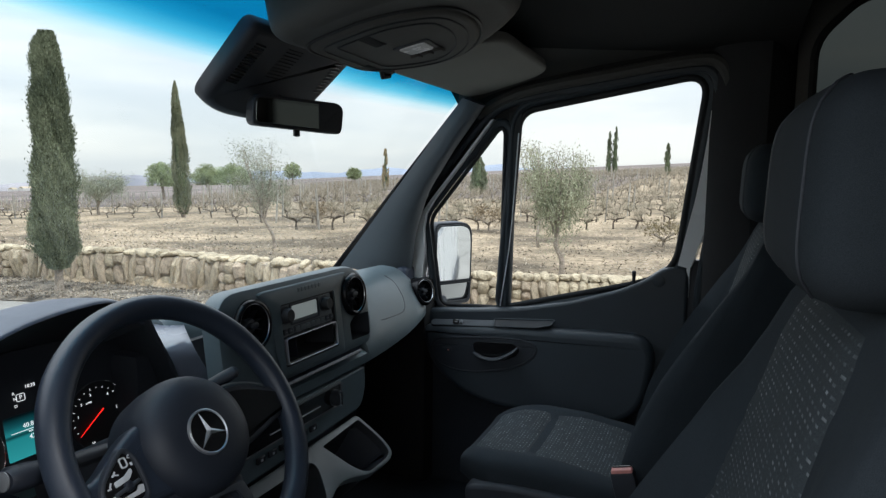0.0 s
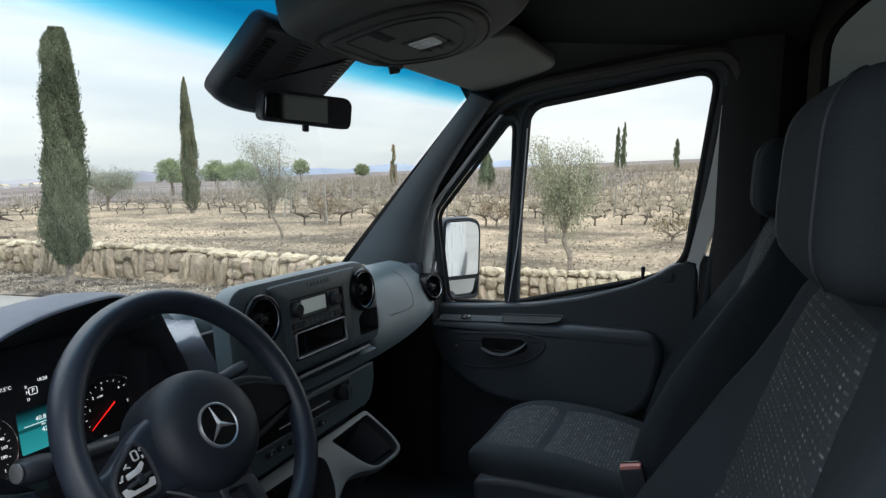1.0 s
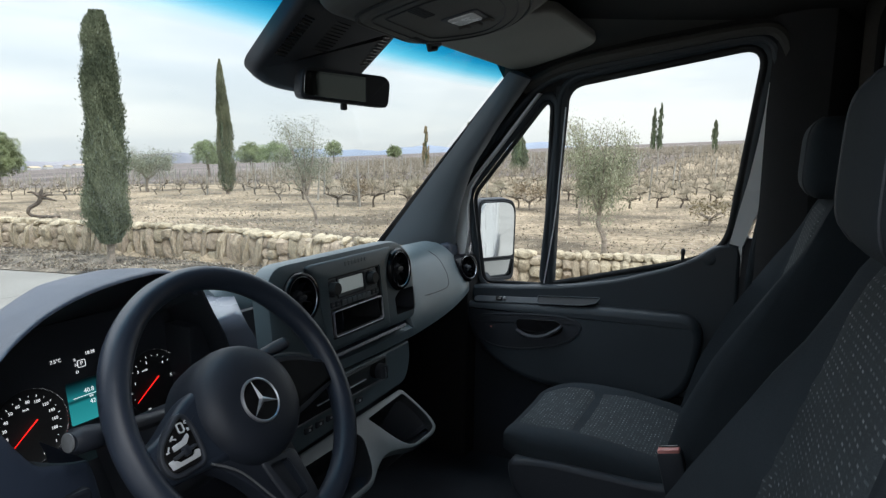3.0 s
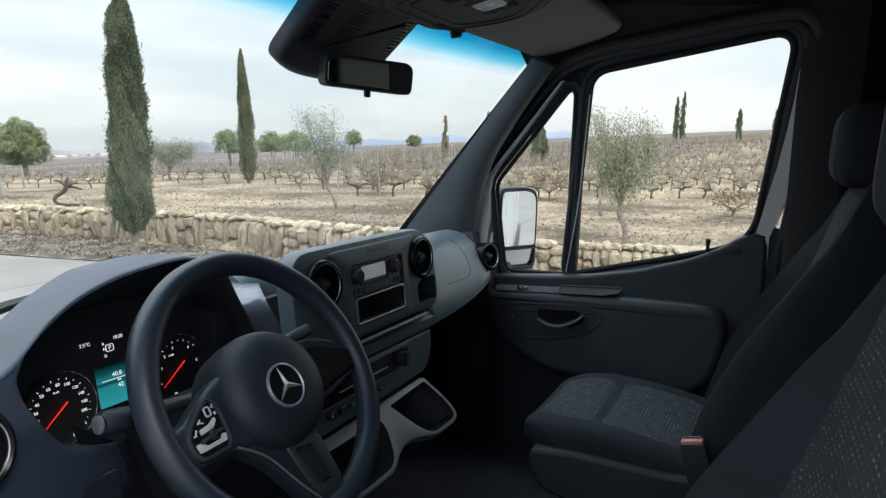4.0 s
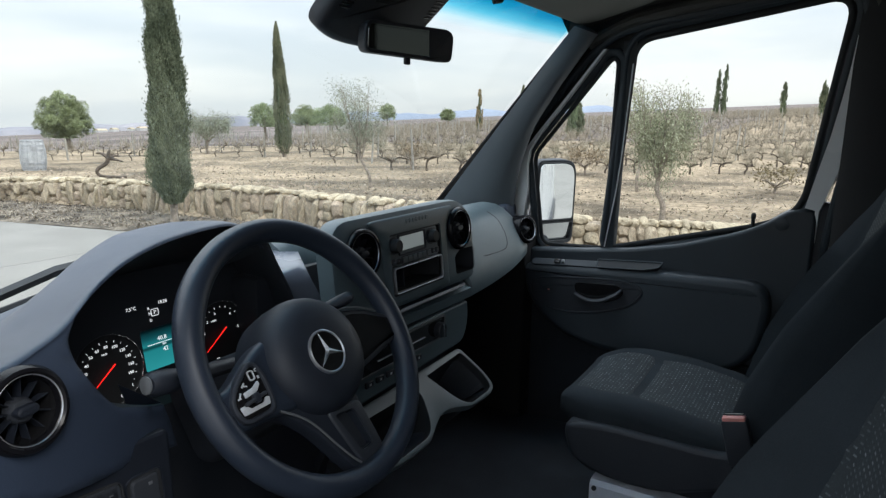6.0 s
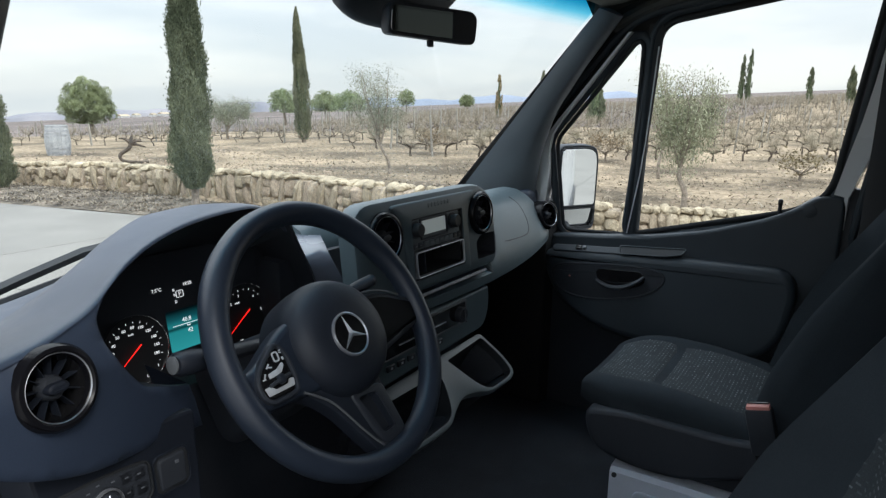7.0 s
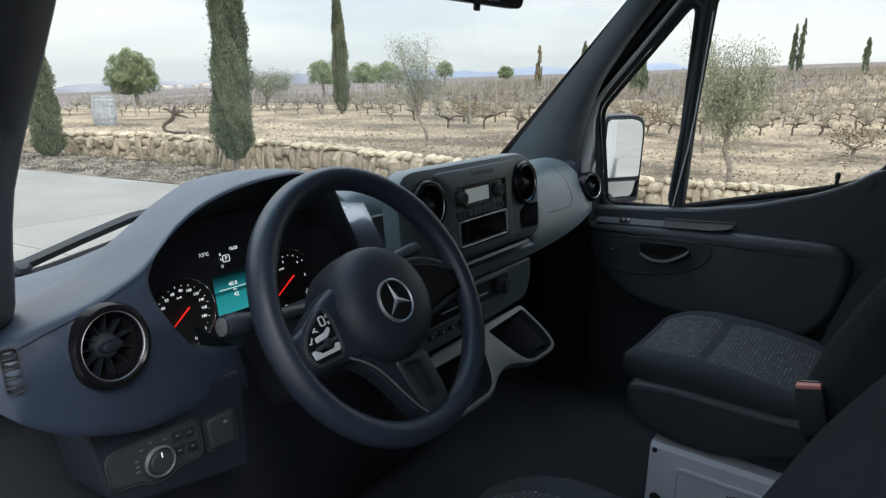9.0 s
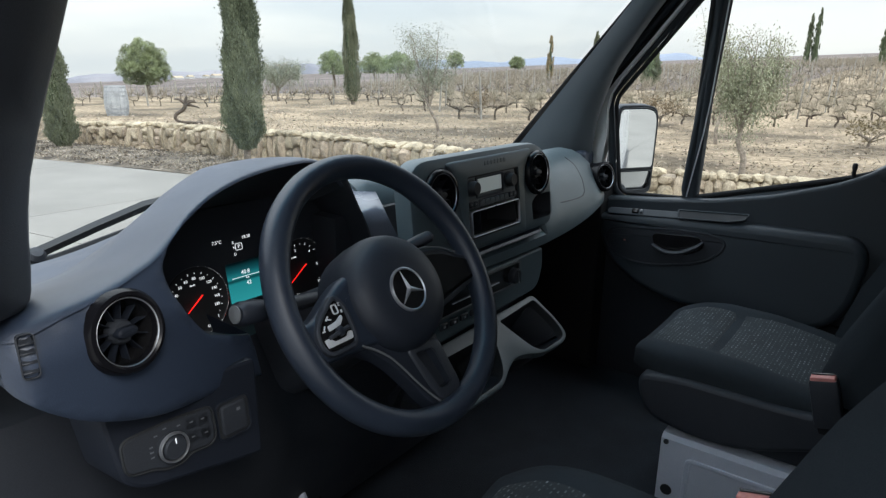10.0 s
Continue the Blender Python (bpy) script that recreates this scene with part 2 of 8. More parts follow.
for _p, _c in ((0.47, (0.012, 0.20, 0.22, 1)), (0.54, (0.002, 0.03, 0.035, 1)), (0.60, (0.012, 0.19, 0.21, 1)), (0.76, (0.004, 0.07, 0.085, 1)), (0.95, (0.0, 0.004, 0.006, 1))):
    _e.new(_p).color = _c
_l.new(_tc.outputs["Object"], _sp.inputs[0])
_l.new(_sp.outputs["Z"], _mr.inputs["Value"])
_l.new(_mr.outputs["Result"], _rp.inputs["Fac"])
_l.new(_rp.outputs["Color"], _n["Principled BSDF"].inputs["Emission Color"])
_n["Principled BSDF"].inputs["Base Color"].default_value = (0.01, 0.02, 0.02, 1)


# ---- mesh helpers ----
def inverse_of(parent):
    return parent.matrix_basis.inverted() if parent.parent is None else Matrix()


def thing(name, label, category, at=(0, 0, 0), group="", kind=""):
    ob = new(name)
    ob.empty_display_size = 0.05
    ob.matrix_basis = Matrix.Translation(at)
    return tagged(ob, label, category, group, kind)


def finish(bm, name, material, smooth=True, angle=0.62):
    bmesh.ops.recalc_face_normals(bm, faces=bm.faces)
    if smooth:
        for fc in bm.faces:
            fc.smooth = True
        for ed in bm.edges:
            if len(ed.link_faces) == 2 and (ed.calc_face_angle(0) > angle or (max(len(f.verts) for f in ed.link_faces) > 8 and ed.calc_face_angle(0) > 0.03)):
                ed.smooth = False
    me = bpy.data.meshes.new(name)
    bm.to_mesh(me)
    bm.free()
    me.materials.append(material)
    return me


def part(name, bm, material, parent, label="", smooth=True, angle=0.62):
    """Links a bmesh as one mesh under a thing or a part; its coordinates are the world's."""
    ob = new(name, finish(bm, name, material, smooth, angle))
    ob.parent = parent
    ob.matrix_parent_inverse = inverse_of(parent)
    return tagged(ob, label)


def solo(name, bm, material, label, category, kind="", group="", smooth=True):
    return tagged(new(name, finish(bm, name, material, smooth)), label, category, group, kind)


def rbox(c, s, bev=0.004, m=None, seg=2, bm=None):
    """A box with rounded edges, centre c, size s, turned by m."""
    bm = bm or bmesh.new()
    mm = Matrix.Translation(c) @ (m or Matrix())
    got = bmesh.ops.create_cube(bm, size=1, matrix=mm @ Matrix.Diagonal((*s, 1)))
    vs = set(got["verts"])
    if bev:
        es = [e for e in bm.edges if e.verts[0] in vs and e.verts[1] in vs]
        bmesh.ops.bevel(bm, geom=es, offset=min(bev, min(s) * 0.45), segments=seg, affect="EDGES", profile=0.5)
    return bm


def loft(rings, closed=True, caps=True, around=False, bm=None):
    """Skin over rings of equal length. closed: each ring is a loop; around: the last ring joins the first."""
    bm = bm or bmesh.new()
    vv = [[bm.verts.new(p) for p in r] for r in rings]
    n = len(vv[0])
    for a, b in zip(vv, vv[1:] + (vv[:1] if around else [])):
        for i in range(n if closed else n - 1):
            j = (i + 1) % n
            bm.faces.new((a[i], a[j], b[j], b[i]))
    if caps and closed and not around:
        bm.faces.new(vv[0])
        bm.faces.new(vv[-1])
    return bm


def offset2(pts, d):
    """A closed outline moved inwards by d."""
    n, area = len(pts), 0
    for i in range(n):
        (x0, y0), (x1, y1) = pts[i], pts[(i + 1) % n]
        area += x0 * y1 - x1 * y0
    s, out = (1 if area > 0 else -1), []
    for i in range(n):
        (xa, ya), (xb, yb), (xc, yc) = pts[i - 1], pts[i], pts[(i + 1) % n]
        t1, t2 = Vector((xb - xa, yb - ya)), Vector((xc - xb, yc - yb))
        if t1.length < 1e-9 or t2.length < 1e-9:
            t1 = t2 = Vector((xc - xa, yc - ya))
        t = (t1.normalized() + t2.normalized()).normalized()
        out.append((xb - t.y * d * s, yb + t.x * d * s))
    return out


def rrect(w, h, r, n=5, cx=0.0, cy=0.0):
    """An outline with round corners."""
    out = []
    for qx, qy, a0 in ((1, 1, 0), (-1, 1, 90), (-1, -1, 180), (1, -1, 270)):
        for k in range(n + 1):
            a = radians(a0 + 90 * k / n)
            out.append((cx + qx * (w / 2 - r) + r * math.cos(a), cy + qy * (h / 2 - r) + r * math.sin(a)))
    return out


def rounded(pts, r, n=5):
    """Any outline with its corners cut round; r: one radius or one for each corner."""
    out = []
    for i, p in enumerate(pts):
        rad = r[i] if isinstance(r, (list, tuple)) else r
        p, a, b = Vector(p), Vector(pts[i - 1]), Vector(pts[(i + 1) % len(pts)])
        pa, pb = p + (a - p).normalized() * min(rad, (a - p).length * 0.49), p + (b - p).normalized() * min(rad, (b - p).length * 0.49)
        for k in range(n + 1):
            t = k / n
            q = pa * (1 - t) ** 2 + p * 2 * t * (1 - t) + pb * t * t
            out.append(tuple(q))
    return out


def circle(r, n=32, cx=0.0, cy=0.0, sy=1.0):
    return [(cx + r * math.cos(2 * math.pi * k / n), cy + r * sy * math.sin(2 * math.pi * k / n)) for k in range(n)]


def lift(pts, w, m):
    return [m @ Vector((x, y, w)) for x, y in pts]


def plate(outline, depth, m, bev=0.003, bm=None, steps=2):
    """A plate with a rounded front edge; its front lies at w = 0 of m, its back at -depth."""
    rings = [lift(outline, -depth, m)]
    for k in range(steps + 1):
        a = math.pi / 2 * k / steps
        rings.append(lift(offset2(outline, bev * (1 - math.cos(a))), -bev * (1 - math.sin(a)), m))
    return loft(rings, bm=bm)


def rim(outer, inner, depth, m, bev=0.003, bm=None, lip=None):
    """A plate with a hole; both outlines have the same number of points. lip: how far the hole's wall goes back."""
    lip = depth if lip is None else lip
    rings = [lift(outer, -depth, m), lift(outer, -bev, m), lift(offset2(outer, bev * 0.35), -bev * 0.3, m), lift(offset2(outer, bev), 0, m),
             lift(offset2(inner, -bev), 0, m), lift(offset2(inner, -bev * 0.35), -bev * 0.3, m), lift(inner, -bev, m), lift(inner, -lip, m)]
    return loft(rings, caps=False, around=True, bm=bm)


def tray(outline, depth, m, bm=None, shrink=0.85):
    """An open pocket behind w = 0: walls and a floor."""
    cx, cy = sum(p[0] for p in outline) / len(outline), sum(p[1] for p in outline) / len(outline)
    back = [(cx + (x - cx) * shrink, cy + (y - cy) * shrink) for x, y in outline]
    bm = bm or bmesh.new()
    a, b = [bm.verts.new(p) for p in lift(outline, 0, m)], [bm.verts.new(p) for p in lift(back, -depth, m)]
    n = len(a)
    for i in range(n):
        bm.faces.new((a[i], a[(i + 1) % n], b[(i + 1) % n], b[i]))
    bm.faces.new(b)
    return bm


def lathe(profile, m, n=32, bm=None, around=False):
    """Turns (radius, height) about the axis w of m."""
    rings = [lift(circle(max(r, 1e-5), n), w, m) for r, w in profile]
    return loft(rings, bm=bm, caps=not around, around=around)


def sweep(path, radius, n=8, closed=False, bm=None, flat=1.0, up=None, caps=True):
    """A tube along points; radius: one or one for each point."""
    bm = bm or bmesh.new()
    P = [Vector(p) for p in path]
    R = radius if isinstance(radius, (list, tuple)) else [radius] * len(P)
    rings, side = [], None
    for i, p in enumerate(P):
        a = P[i - 1] if (i or closed) else P[i]
        b = P[(i + 1) % len(P)] if (i < len(P) - 1 or closed) else P[i]
        t = (b - a).normalized()
        if side is None:
            ref = Vector(up) if up else (Vector((0, 0, 1)) if abs(t.z) < 0.9 else Vector((1, 0, 0)))
            side = t.cross(ref).normalized()
        side = (side - t * side.dot(t)).normalized()
        oth = t.cross(side)
        rings.append([p + side * math.cos(2 * math.pi * k / n) * R[i] + oth * math.sin(2 * math.pi * k / n) * R[i] * flat for k in range(n)])
    return loft(rings, bm=bm, caps=caps, around=closed)


def spline(pts, n=6, closed=False):
    """A smooth line through points."""
    P, out = [Vector(p) for p in pts], []
    m = len(P)
    for i in range(m if closed else m - 1):
        if closed:
            a, b, c, d = P[i - 1], P[i], P[(i + 1) % m], P[(i + 2) % m]
        else:
            a, b, c, d = P[max(i - 1, 0)], P[i], P[i + 1], P[min(i + 2, m - 1)]
        for k in range(n):
            t = k / n
            out.append(0.5 * ((2 * b) + (c - a) * t + (2 * a - 5 * b + 4 * c - d) * t * t + (3 * b - a - 3 * c + d) * t ** 3))
    if not closed:
        out.append(P[-1])
    return out


def axes(o, u, v):
    """A frame with its origin at o, u to the right, v up and w out towards the viewer."""
    u = Vector(u).normalized()
    w = u.cross(Vector(v)).normalized()
    v = w.cross(u)
    m = Matrix.Identity(4)
    for i in range(3):
        m[i][0], m[i][1], m[i][2], m[i][3] = u[i], v[i], w[i], o[i]
    return m


def words(name, body, size, m, material, parent, depth=0.0002, align="CENTER", label=""):
    """Lettering as a thin mesh."""
    cu = bpy.data.curves.new(name, "FONT")
    cu.body, cu.size, cu.extrude, cu.align_x, cu.align_y, cu.resolution_u = body, size, depth, align, "CENTER", 2
    tmp = bpy.data.objects.new(name, cu)
    me = bpy.data.meshes.new_from_object(tmp)
    bpy.data.objects.remove(tmp)
    me.transform(m)
    me.materials.clear()
    me.materials.append(material)
    me.name = name
    ob = new(name, me)
    ob.parent = parent
    ob.matrix_parent_inverse = inverse_of(parent)
    return tagged(ob, label)


def smooth(a, b, v):
    t = min(1, max(0, (v - a) / (b - a)))
    return t * t * (3 - 2 * t)


def raw_mesh(name, verts, faces, material, smooth=False):
    me = bpy.data.meshes.new(name)
    me.from_pydata(verts, [], faces)
    me.materials.append(material)
    if smooth:
        me.polygons.foreach_set("use_smooth", [True] * len(me.polygons))
    me.update()
    return me


def holed(outline, holes, depth, m, bev=0.003, lip=0.006):
    """A plate with several holes, its front at w = 0; lip: how deep the holes' edges go."""
    bm = bmesh.new()

    def ring(pts, w):
        return [bm.verts.new(p) for p in lift(pts, w, m)]

    def band(a, b):
        for i in range(len(a)):
            bm.faces.new((a[i], a[(i + 1) % len(a)], b[(i + 1) % len(b)], b[i]))
    front = ring(offset2(outline, bev), 0)
    midr = ring(offset2(outline, bev * 0.3), -bev * 0.3)
    side, back = ring(outline, -bev), ring(outline, -depth)
    band(back, side), band(side, midr), band(midr, front)
    edges = [bm.edges.get((front[i], front[i - 1])) for i in range(len(front))]
    for h in holes:
        a, b = ring(h, 0), ring(h, -lip)
        band(a, b)
        edges += [bm.edges.get((a[i], a[i - 1])) for i in range(len(a))]
    bmesh.ops.triangle_fill(bm, use_beauty=True, use_dissolve=False, edges=edges)
    return bm


def patch(name, fn, nu, nv, material, parent, size, sink=0.006, label=""):
    """A cloth panel over fn(u, v), its edge tucked in; size: its width and length in metres for the weave."""
    bm = bmesh.new()
    uvl = bm.loops.layers.uv.new("weave")
    grid = {}
    for i in range(nu + 1):
        for j in range(nv + 1):
            u, v = i / nu, j / nv
            p, q = fn(u, v)
            edge = i in (0, nu) or j in (0, nv)
            grid[i, j] = (bm.verts.new(Vector(p) - Vector(q) * (sink if edge else 0)), u, v)
    for i in range(nu):
        for j in range(nv):
            c = [grid[i, j], grid[i + 1, j], grid[i + 1, j + 1], grid[i, j + 1]]
            fc = bm.faces.new([k[0] for k in c])
            for lp, k in zip(fc.loops, c):
                lp[uvl].uv = (k[1] * size[0], k[2] * size[1])
    return part(name, bm, material, parent, label, angle=1.2)


def smooth_rings(rings, n=3):
    """More rings between the given ones, on smooth lines."""
    cols = [spline([r[i] for r in rings], n) for i in range(len(rings[0]))]
    return [[c[k] for c in cols] for k in range(len(cols[0]))]


def punch(bm, o, w, r, reach=0.07):
    """Cuts the faces away round the axis w through o."""
    o, w = Vector(o), Vector(w).normalized()
    for _ in range(2):
        near = [f for f in bm.faces if (f.calc_center_median() - o).length < r * 3]
        es = {e for f in near for e in f.edges}
        bmesh.ops.subdivide_edges(bm, edges=list(es), cuts=1, use_grid_fill=True)
    gone = []
    for f in bm.faces:
        d = f.calc_center_median() - o
        a = d.dot(w)
        if abs(a) < reach and (d - w * a).length < r:
            gone.append(f)
    bmesh.ops.delete(bm, geom=gone, context="FACES")
    return bm


# ---- the cab's shell ----
def door_x(z):
    """How far out the side glass stands at height z."""
    return 0.952 - 0.2 * (z - 1.31)


def on_side(y, z, w=0.0):
    return Vector((door_x(z) - w, y, z))


class SideFrame:
    """Stands in for a matrix: (y, z, w) on the leaning side of the cab, w towards the inside."""

    def __matmul__(self, p):
        return on_side(p[0], p[1], p[2])


SIDE = SideFrame()

floor_ob = solo("floor", rbox((0, -0.55, 0.66), (1.84, 3.0, 0.08), 0.01), M_FLOOR, "black ribbed rubber cab floor mat", "floor", "structure")
bulk = solo("wall_rear", rbox((0, -2.05, 1.55), (1.84, 0.06, 1.80), 0.02), M_REAR, "grey-brown lined wall behind the cab", "wall", "structure")
roof = solo("ceiling", loft([[(x, y, z) for x, z in ((-0.90, 2.035), (-0.80, 2.065), (-0.55, 2.10), (0, 2.12), (0.55, 2.10), (0.80, 2.065), (0.90, 2.035), (0.90, 2.08), (0.80, 2.13), (0, 2.19), (-0.80, 2.13), (-0.90, 2.08))]
                             for y in (0.03, -0.3, -0.6, -0.78)]), M_LINER, "dark felt headliner over the cab", "ceiling", "structure")
solo("ceiling_rear", rbox((0, -1.42, 2.42), (1.84, 1.34, 0.04), 0.01), M_LINER, "dark lining of the high roof behind the cab", "ceiling", "structure")
solo("roof_step", rbox((0, -0.775, 2.28), (1.84, 0.03, 0.30), 0.01), M_LINER, "dark lined step up to the high roof", "trim", "structure")
bow_at = lambda x: 0.06 * (1 - (x / 0.8) ** 2)
header = solo("roof_header", loft([[(x, -0.03, 2.045), (x, 0.02 + bow_at(x), 2.030), (x, 0.065 + bow_at(x), 2.034), (x, 0.06 + bow_at(x), 2.09), (x, 0.0, 2.17), (x, -0.08, 2.14)] for x in (-0.82, -0.6, -0.4, -0.2, 0, 0.2, 0.4, 0.6, 0.82)]),
              M_LINER, "dark roof header above the windscreen", "trim", "structure")

# inner side wall behind the passenger door, with a tinted window
side = bmesh.new()
side = holed(rounded([(-0.78, 0.70), (-0.78, 2.42), (-2.05, 2.42), (-2.05, 0.70)], 0.02, 2), [rounded([(-0.828, 1.45), (-0.828, 2.085), (-0.93, 2.19), (-1.75, 2.19), (-1.75, 1.45)], 0.05, 4)], 0.03,
             Matrix(((0, 0, -1, 0.885), (1, 0, 0, 0), (0, 1, 0, 0), (0, 0, 0, 1))), 0.004, 0.03)
solo("wall_right", side, M_LINING, "dark grey lined side wall behind the passenger door", "wall", "structure")
tint, _n, _l, _t = pane_mat("tinted_glass", (0.185, 0.195, 0.188))
solo("window_1", rbox((0.90, -1.29, 1.82), (0.005, 0.96, 0.77), 0.001), tint, "dark tinted side window", "window", "structure")
solo("window_seal", sweep([(0.884, y, z) for y, z in rounded([(-0.828, 1.45), (-0.828, 2.085), (-0.93, 2.19), (-1.75, 2.19), (-1.75, 1.45)], 0.05, 4)], 0.011, 6, closed=True), M_RUBBER, "black rubber window seal", "trim", "structure")
pil = loft([[(0.915 - 0.13 * (z - 1.2), -0.590, z), (0.895 - 0.13 * (z - 1.2), -0.605, z), (0.868 - 0.12 * (z - 1.2), -0.66, z), (0.862 - 0.11 * (z - 1.2), -0.725, z), (0.880, -0.790, z), (0.97, -0.800, z), (0.97, -0.60, z)]
            for z in (0.70, 1.0, 1.3, 1.6, 1.85, 2.0, 2.06, 2.42)])
solo("pillar_right", pil, M_CARPET, "dark plastic pillar trim behind the passenger door", "pillar", "structure")
# not a van part: added to keep low light out of the footwell
solo("light_block_left", rbox((-0.945, -0.32, 0.85), (0.05, 1.22, 0.80), 0.02), M_BELT, "added dark wall that blocks low light at the driver side opening", "wall", "structure")
# unseen opening added to light the rear, which the inside mirror reflects
rear_hole = rounded([(-0.95, 1.45), (-0.95, 2.12), (-1.85, 2.12), (-1.85, 1.45)], 0.05, 4)
left_wall = holed(rounded([(-0.78, 0.70), (-0.78, 2.42), (-2.05, 2.42), (-2.05, 0.70)], 0.02, 2), [rear_hole], 0.03, Matrix(((0, 0, -1, -0.86), (1, 0, 0, 0), (0, 1, 0, 0), (0, 0, 0, 1))), 0.004, 0.03)
pane_ob = solo("added_window", rbox((-0.88, -1.40, 1.785), (0.005, 0.93, 0.70), 0.001), M_GLASS, "added side window behind the driver, to light the rear", "window", "structure")
pane_ob.visible_shadow = False
solo("wall_left", left_wall, M_LINING, "dark grey lined side wall behind the driver", "wall", "structure")

# windscreen pillars, wide at the dashboard
def pillar(sign, name, label, inset=0.0):
    rings = []
    for k in range(9):
        t = k / 8
        y0, z0 = 0.52 - 0.45 * t, 1.43 + 0.525 * t
        xa = 0.770 - 0.056 * t - inset
        yb, zb = 0.318 - 0.325 * t, 1.425 + 0.505 * t
        xb = 0.872 - 0.055 * t
        a, b = Vector((xa, y0, z0)), Vector((xb, yb, zb))
        b = a + (b - a) * float(np.interp(t, (0, 0.25, 0.5, 0.75, 1), (1.06, 0.80, 0.60, 0.57, 0.62)))
        d, out = b - a, Vector((0.05, 0.055, 0.03))
        front = spline([a, a + d * 0.06 - out * 0.05, a + d * 0.30 - out * 0.22, a + d * 0.62 - out * 0.30, a + d * 0.90 - out * 0.14, b], 4)
        rings.append([(sign * p.x, p.y, p.z) for p in front + [b + out, a + Vector((0.060, 0.024, -0.012))]])
    return solo(name, loft(smooth_rings(rings, 2)), M_PILLAR, label, "pillar", "structure")


pillar(1, "pillar_front_right", "grey plastic windscreen pillar trim on the passenger side")
rings = []
for z, y, x in ((1.462, 0.125, -0.822), (1.474, 0.118, -0.812), (1.53, 0.095, -0.815), (1.59, 0.070, -0.815), (1.665, 0.030, -0.807), (1.735, -0.020, -0.803), (1.85, -0.085, -0.795), (1.98, -0.16, -0.785)):
    rings.append([(x - 0.004, y + 0.10, z + 0.01), (x, y + 0.02, z), (x - 0.004, y - 0.006, z), (x - 0.022, y - 0.050, z + 0.006), (x - 0.07, y - 0.105, z + 0.018), (x - 0.13, y - 0.11, z + 0.02), (x - 0.15, y + 0.05, z), (x - 0.09, y + 0.12, z)])
solo("pillar_front_left", loft(smooth_rings(rings, 2)), M_DARK, "black windscreen pillar trim on the driver side", "pillar", "structure")

# kick panels beside the footwells, rails above the doors
for name, sx in (("wall_kick_right", 1), ("wall_kick_left", -1)):
    solo(name, rbox((sx * 0.92, 0.46, 1.03), (0.12, 0.42, 0.72), 0.01), M_BELT, "black plastic kick panel beside the footwell", "wall", "structure")
solo("wall_front", rbox((0, 0.66, 1.0), (1.86, 0.05, 0.70), 0.01), M_DARK, "black board at the front of the footwell", "wall", "structure")
for name, sx in (("roof_rail_right", 1), ("roof_rail_left", -1)):
    rail = [[(sx * x, y, z + dz) for x, z in ((0.80, 1.985), (0.845, 1.965), (0.90, 1.975), (0.90, 2.06), (0.70, 2.10), (0.66, 2.07), (0.74, 2.02))] for y, dz in ((0.12, -0.035), (0.02, -0.002), (-0.1, 0.028), (-0.3, 0.058), (-0.55, 0.085), (-0.76, 0.090))]
    solo(name, loft(rail), M_CONSOLE, "dark roof rail trim above the door", "trim", "structure")

# windscreen, slightly bowed
def screen_pt(u, v):
    x = -0.80 + 1.60 * u
    bow = 0.06 * (1 - (2 * u - 1) ** 2)
    return Vector((x, 0.040 + bow + (1 - v) * 0.625, 2.041 - (1 - v) * 0.731))


bm = bmesh.new()
for off in (0.0, 0.005):
    g = [[bm.verts.new(screen_pt(i / 12, j / 8) + Vector((0, off, off))) for j in range(9)] for i in range(13)]
    for i in range(12):
        for j in range(8):
            bm.faces.new((g[i][j], g[i + 1][j], g[i + 1][j + 1], g[i][j + 1]))
screen = solo("windscreen", bm, M_SCREEN, "clear bowed windscreen with a blue shade band along the top", "windscreen", "structure")
screen.visible_shadow = False
bm = bmesh.new()
for i, (a, b) in enumerate((((-0.80, 0), (-0.775, 0)), ((0.799, 0), (0.850, 0)))):
    u0, u1 = (a[0] + 0.8) / 1.6, (b[0] + 0.8) / 1.6
    loft([[screen_pt(u0, v) - Vector((0, .004, .003)), screen_pt(u1, v) - Vector((0, .004, .003)), screen_pt(u1, v) - Vector((0, .002, .001)), screen_pt(u0, v) - Vector((0, .002, .001))] for v in [k / 10 for k in range(11)]], bm=bm)
loft([[screen_pt(u, 0.0) - Vector((0, .004, .003)), screen_pt(u, 0.045) - Vector((0, .004, .003)), screen_pt(u, 0.045) - Vector((0, .002, .001)), screen_pt(u, 0.0) - Vector((0, .002, .001))] for u in [k / 16 for k in range(17)]], bm=bm)
solo("windscreen_border", bm, M_RUBBER, "black printed border of the windscreen", "trim", "structure")

# the outer bodywork seen past the glass and in the door mirror
bm = holed(rounded([(0.30, 0.45), (0.30, 1.27), (-0.62, 1.36), (-0.62, 0.45)], 0.03, 3), [], 0.02, Matrix(((0, 0, 1, 1.0), (1, 0, 0, 0), (0, 1, 0, 0), (0, 0, 0, 1))), 0.006)
body = thing("van_body", "white painted van body side around the cab", "van body", (0.99, -1.5, 0.4))
part("door_skin", bm, M_WHITE, body)
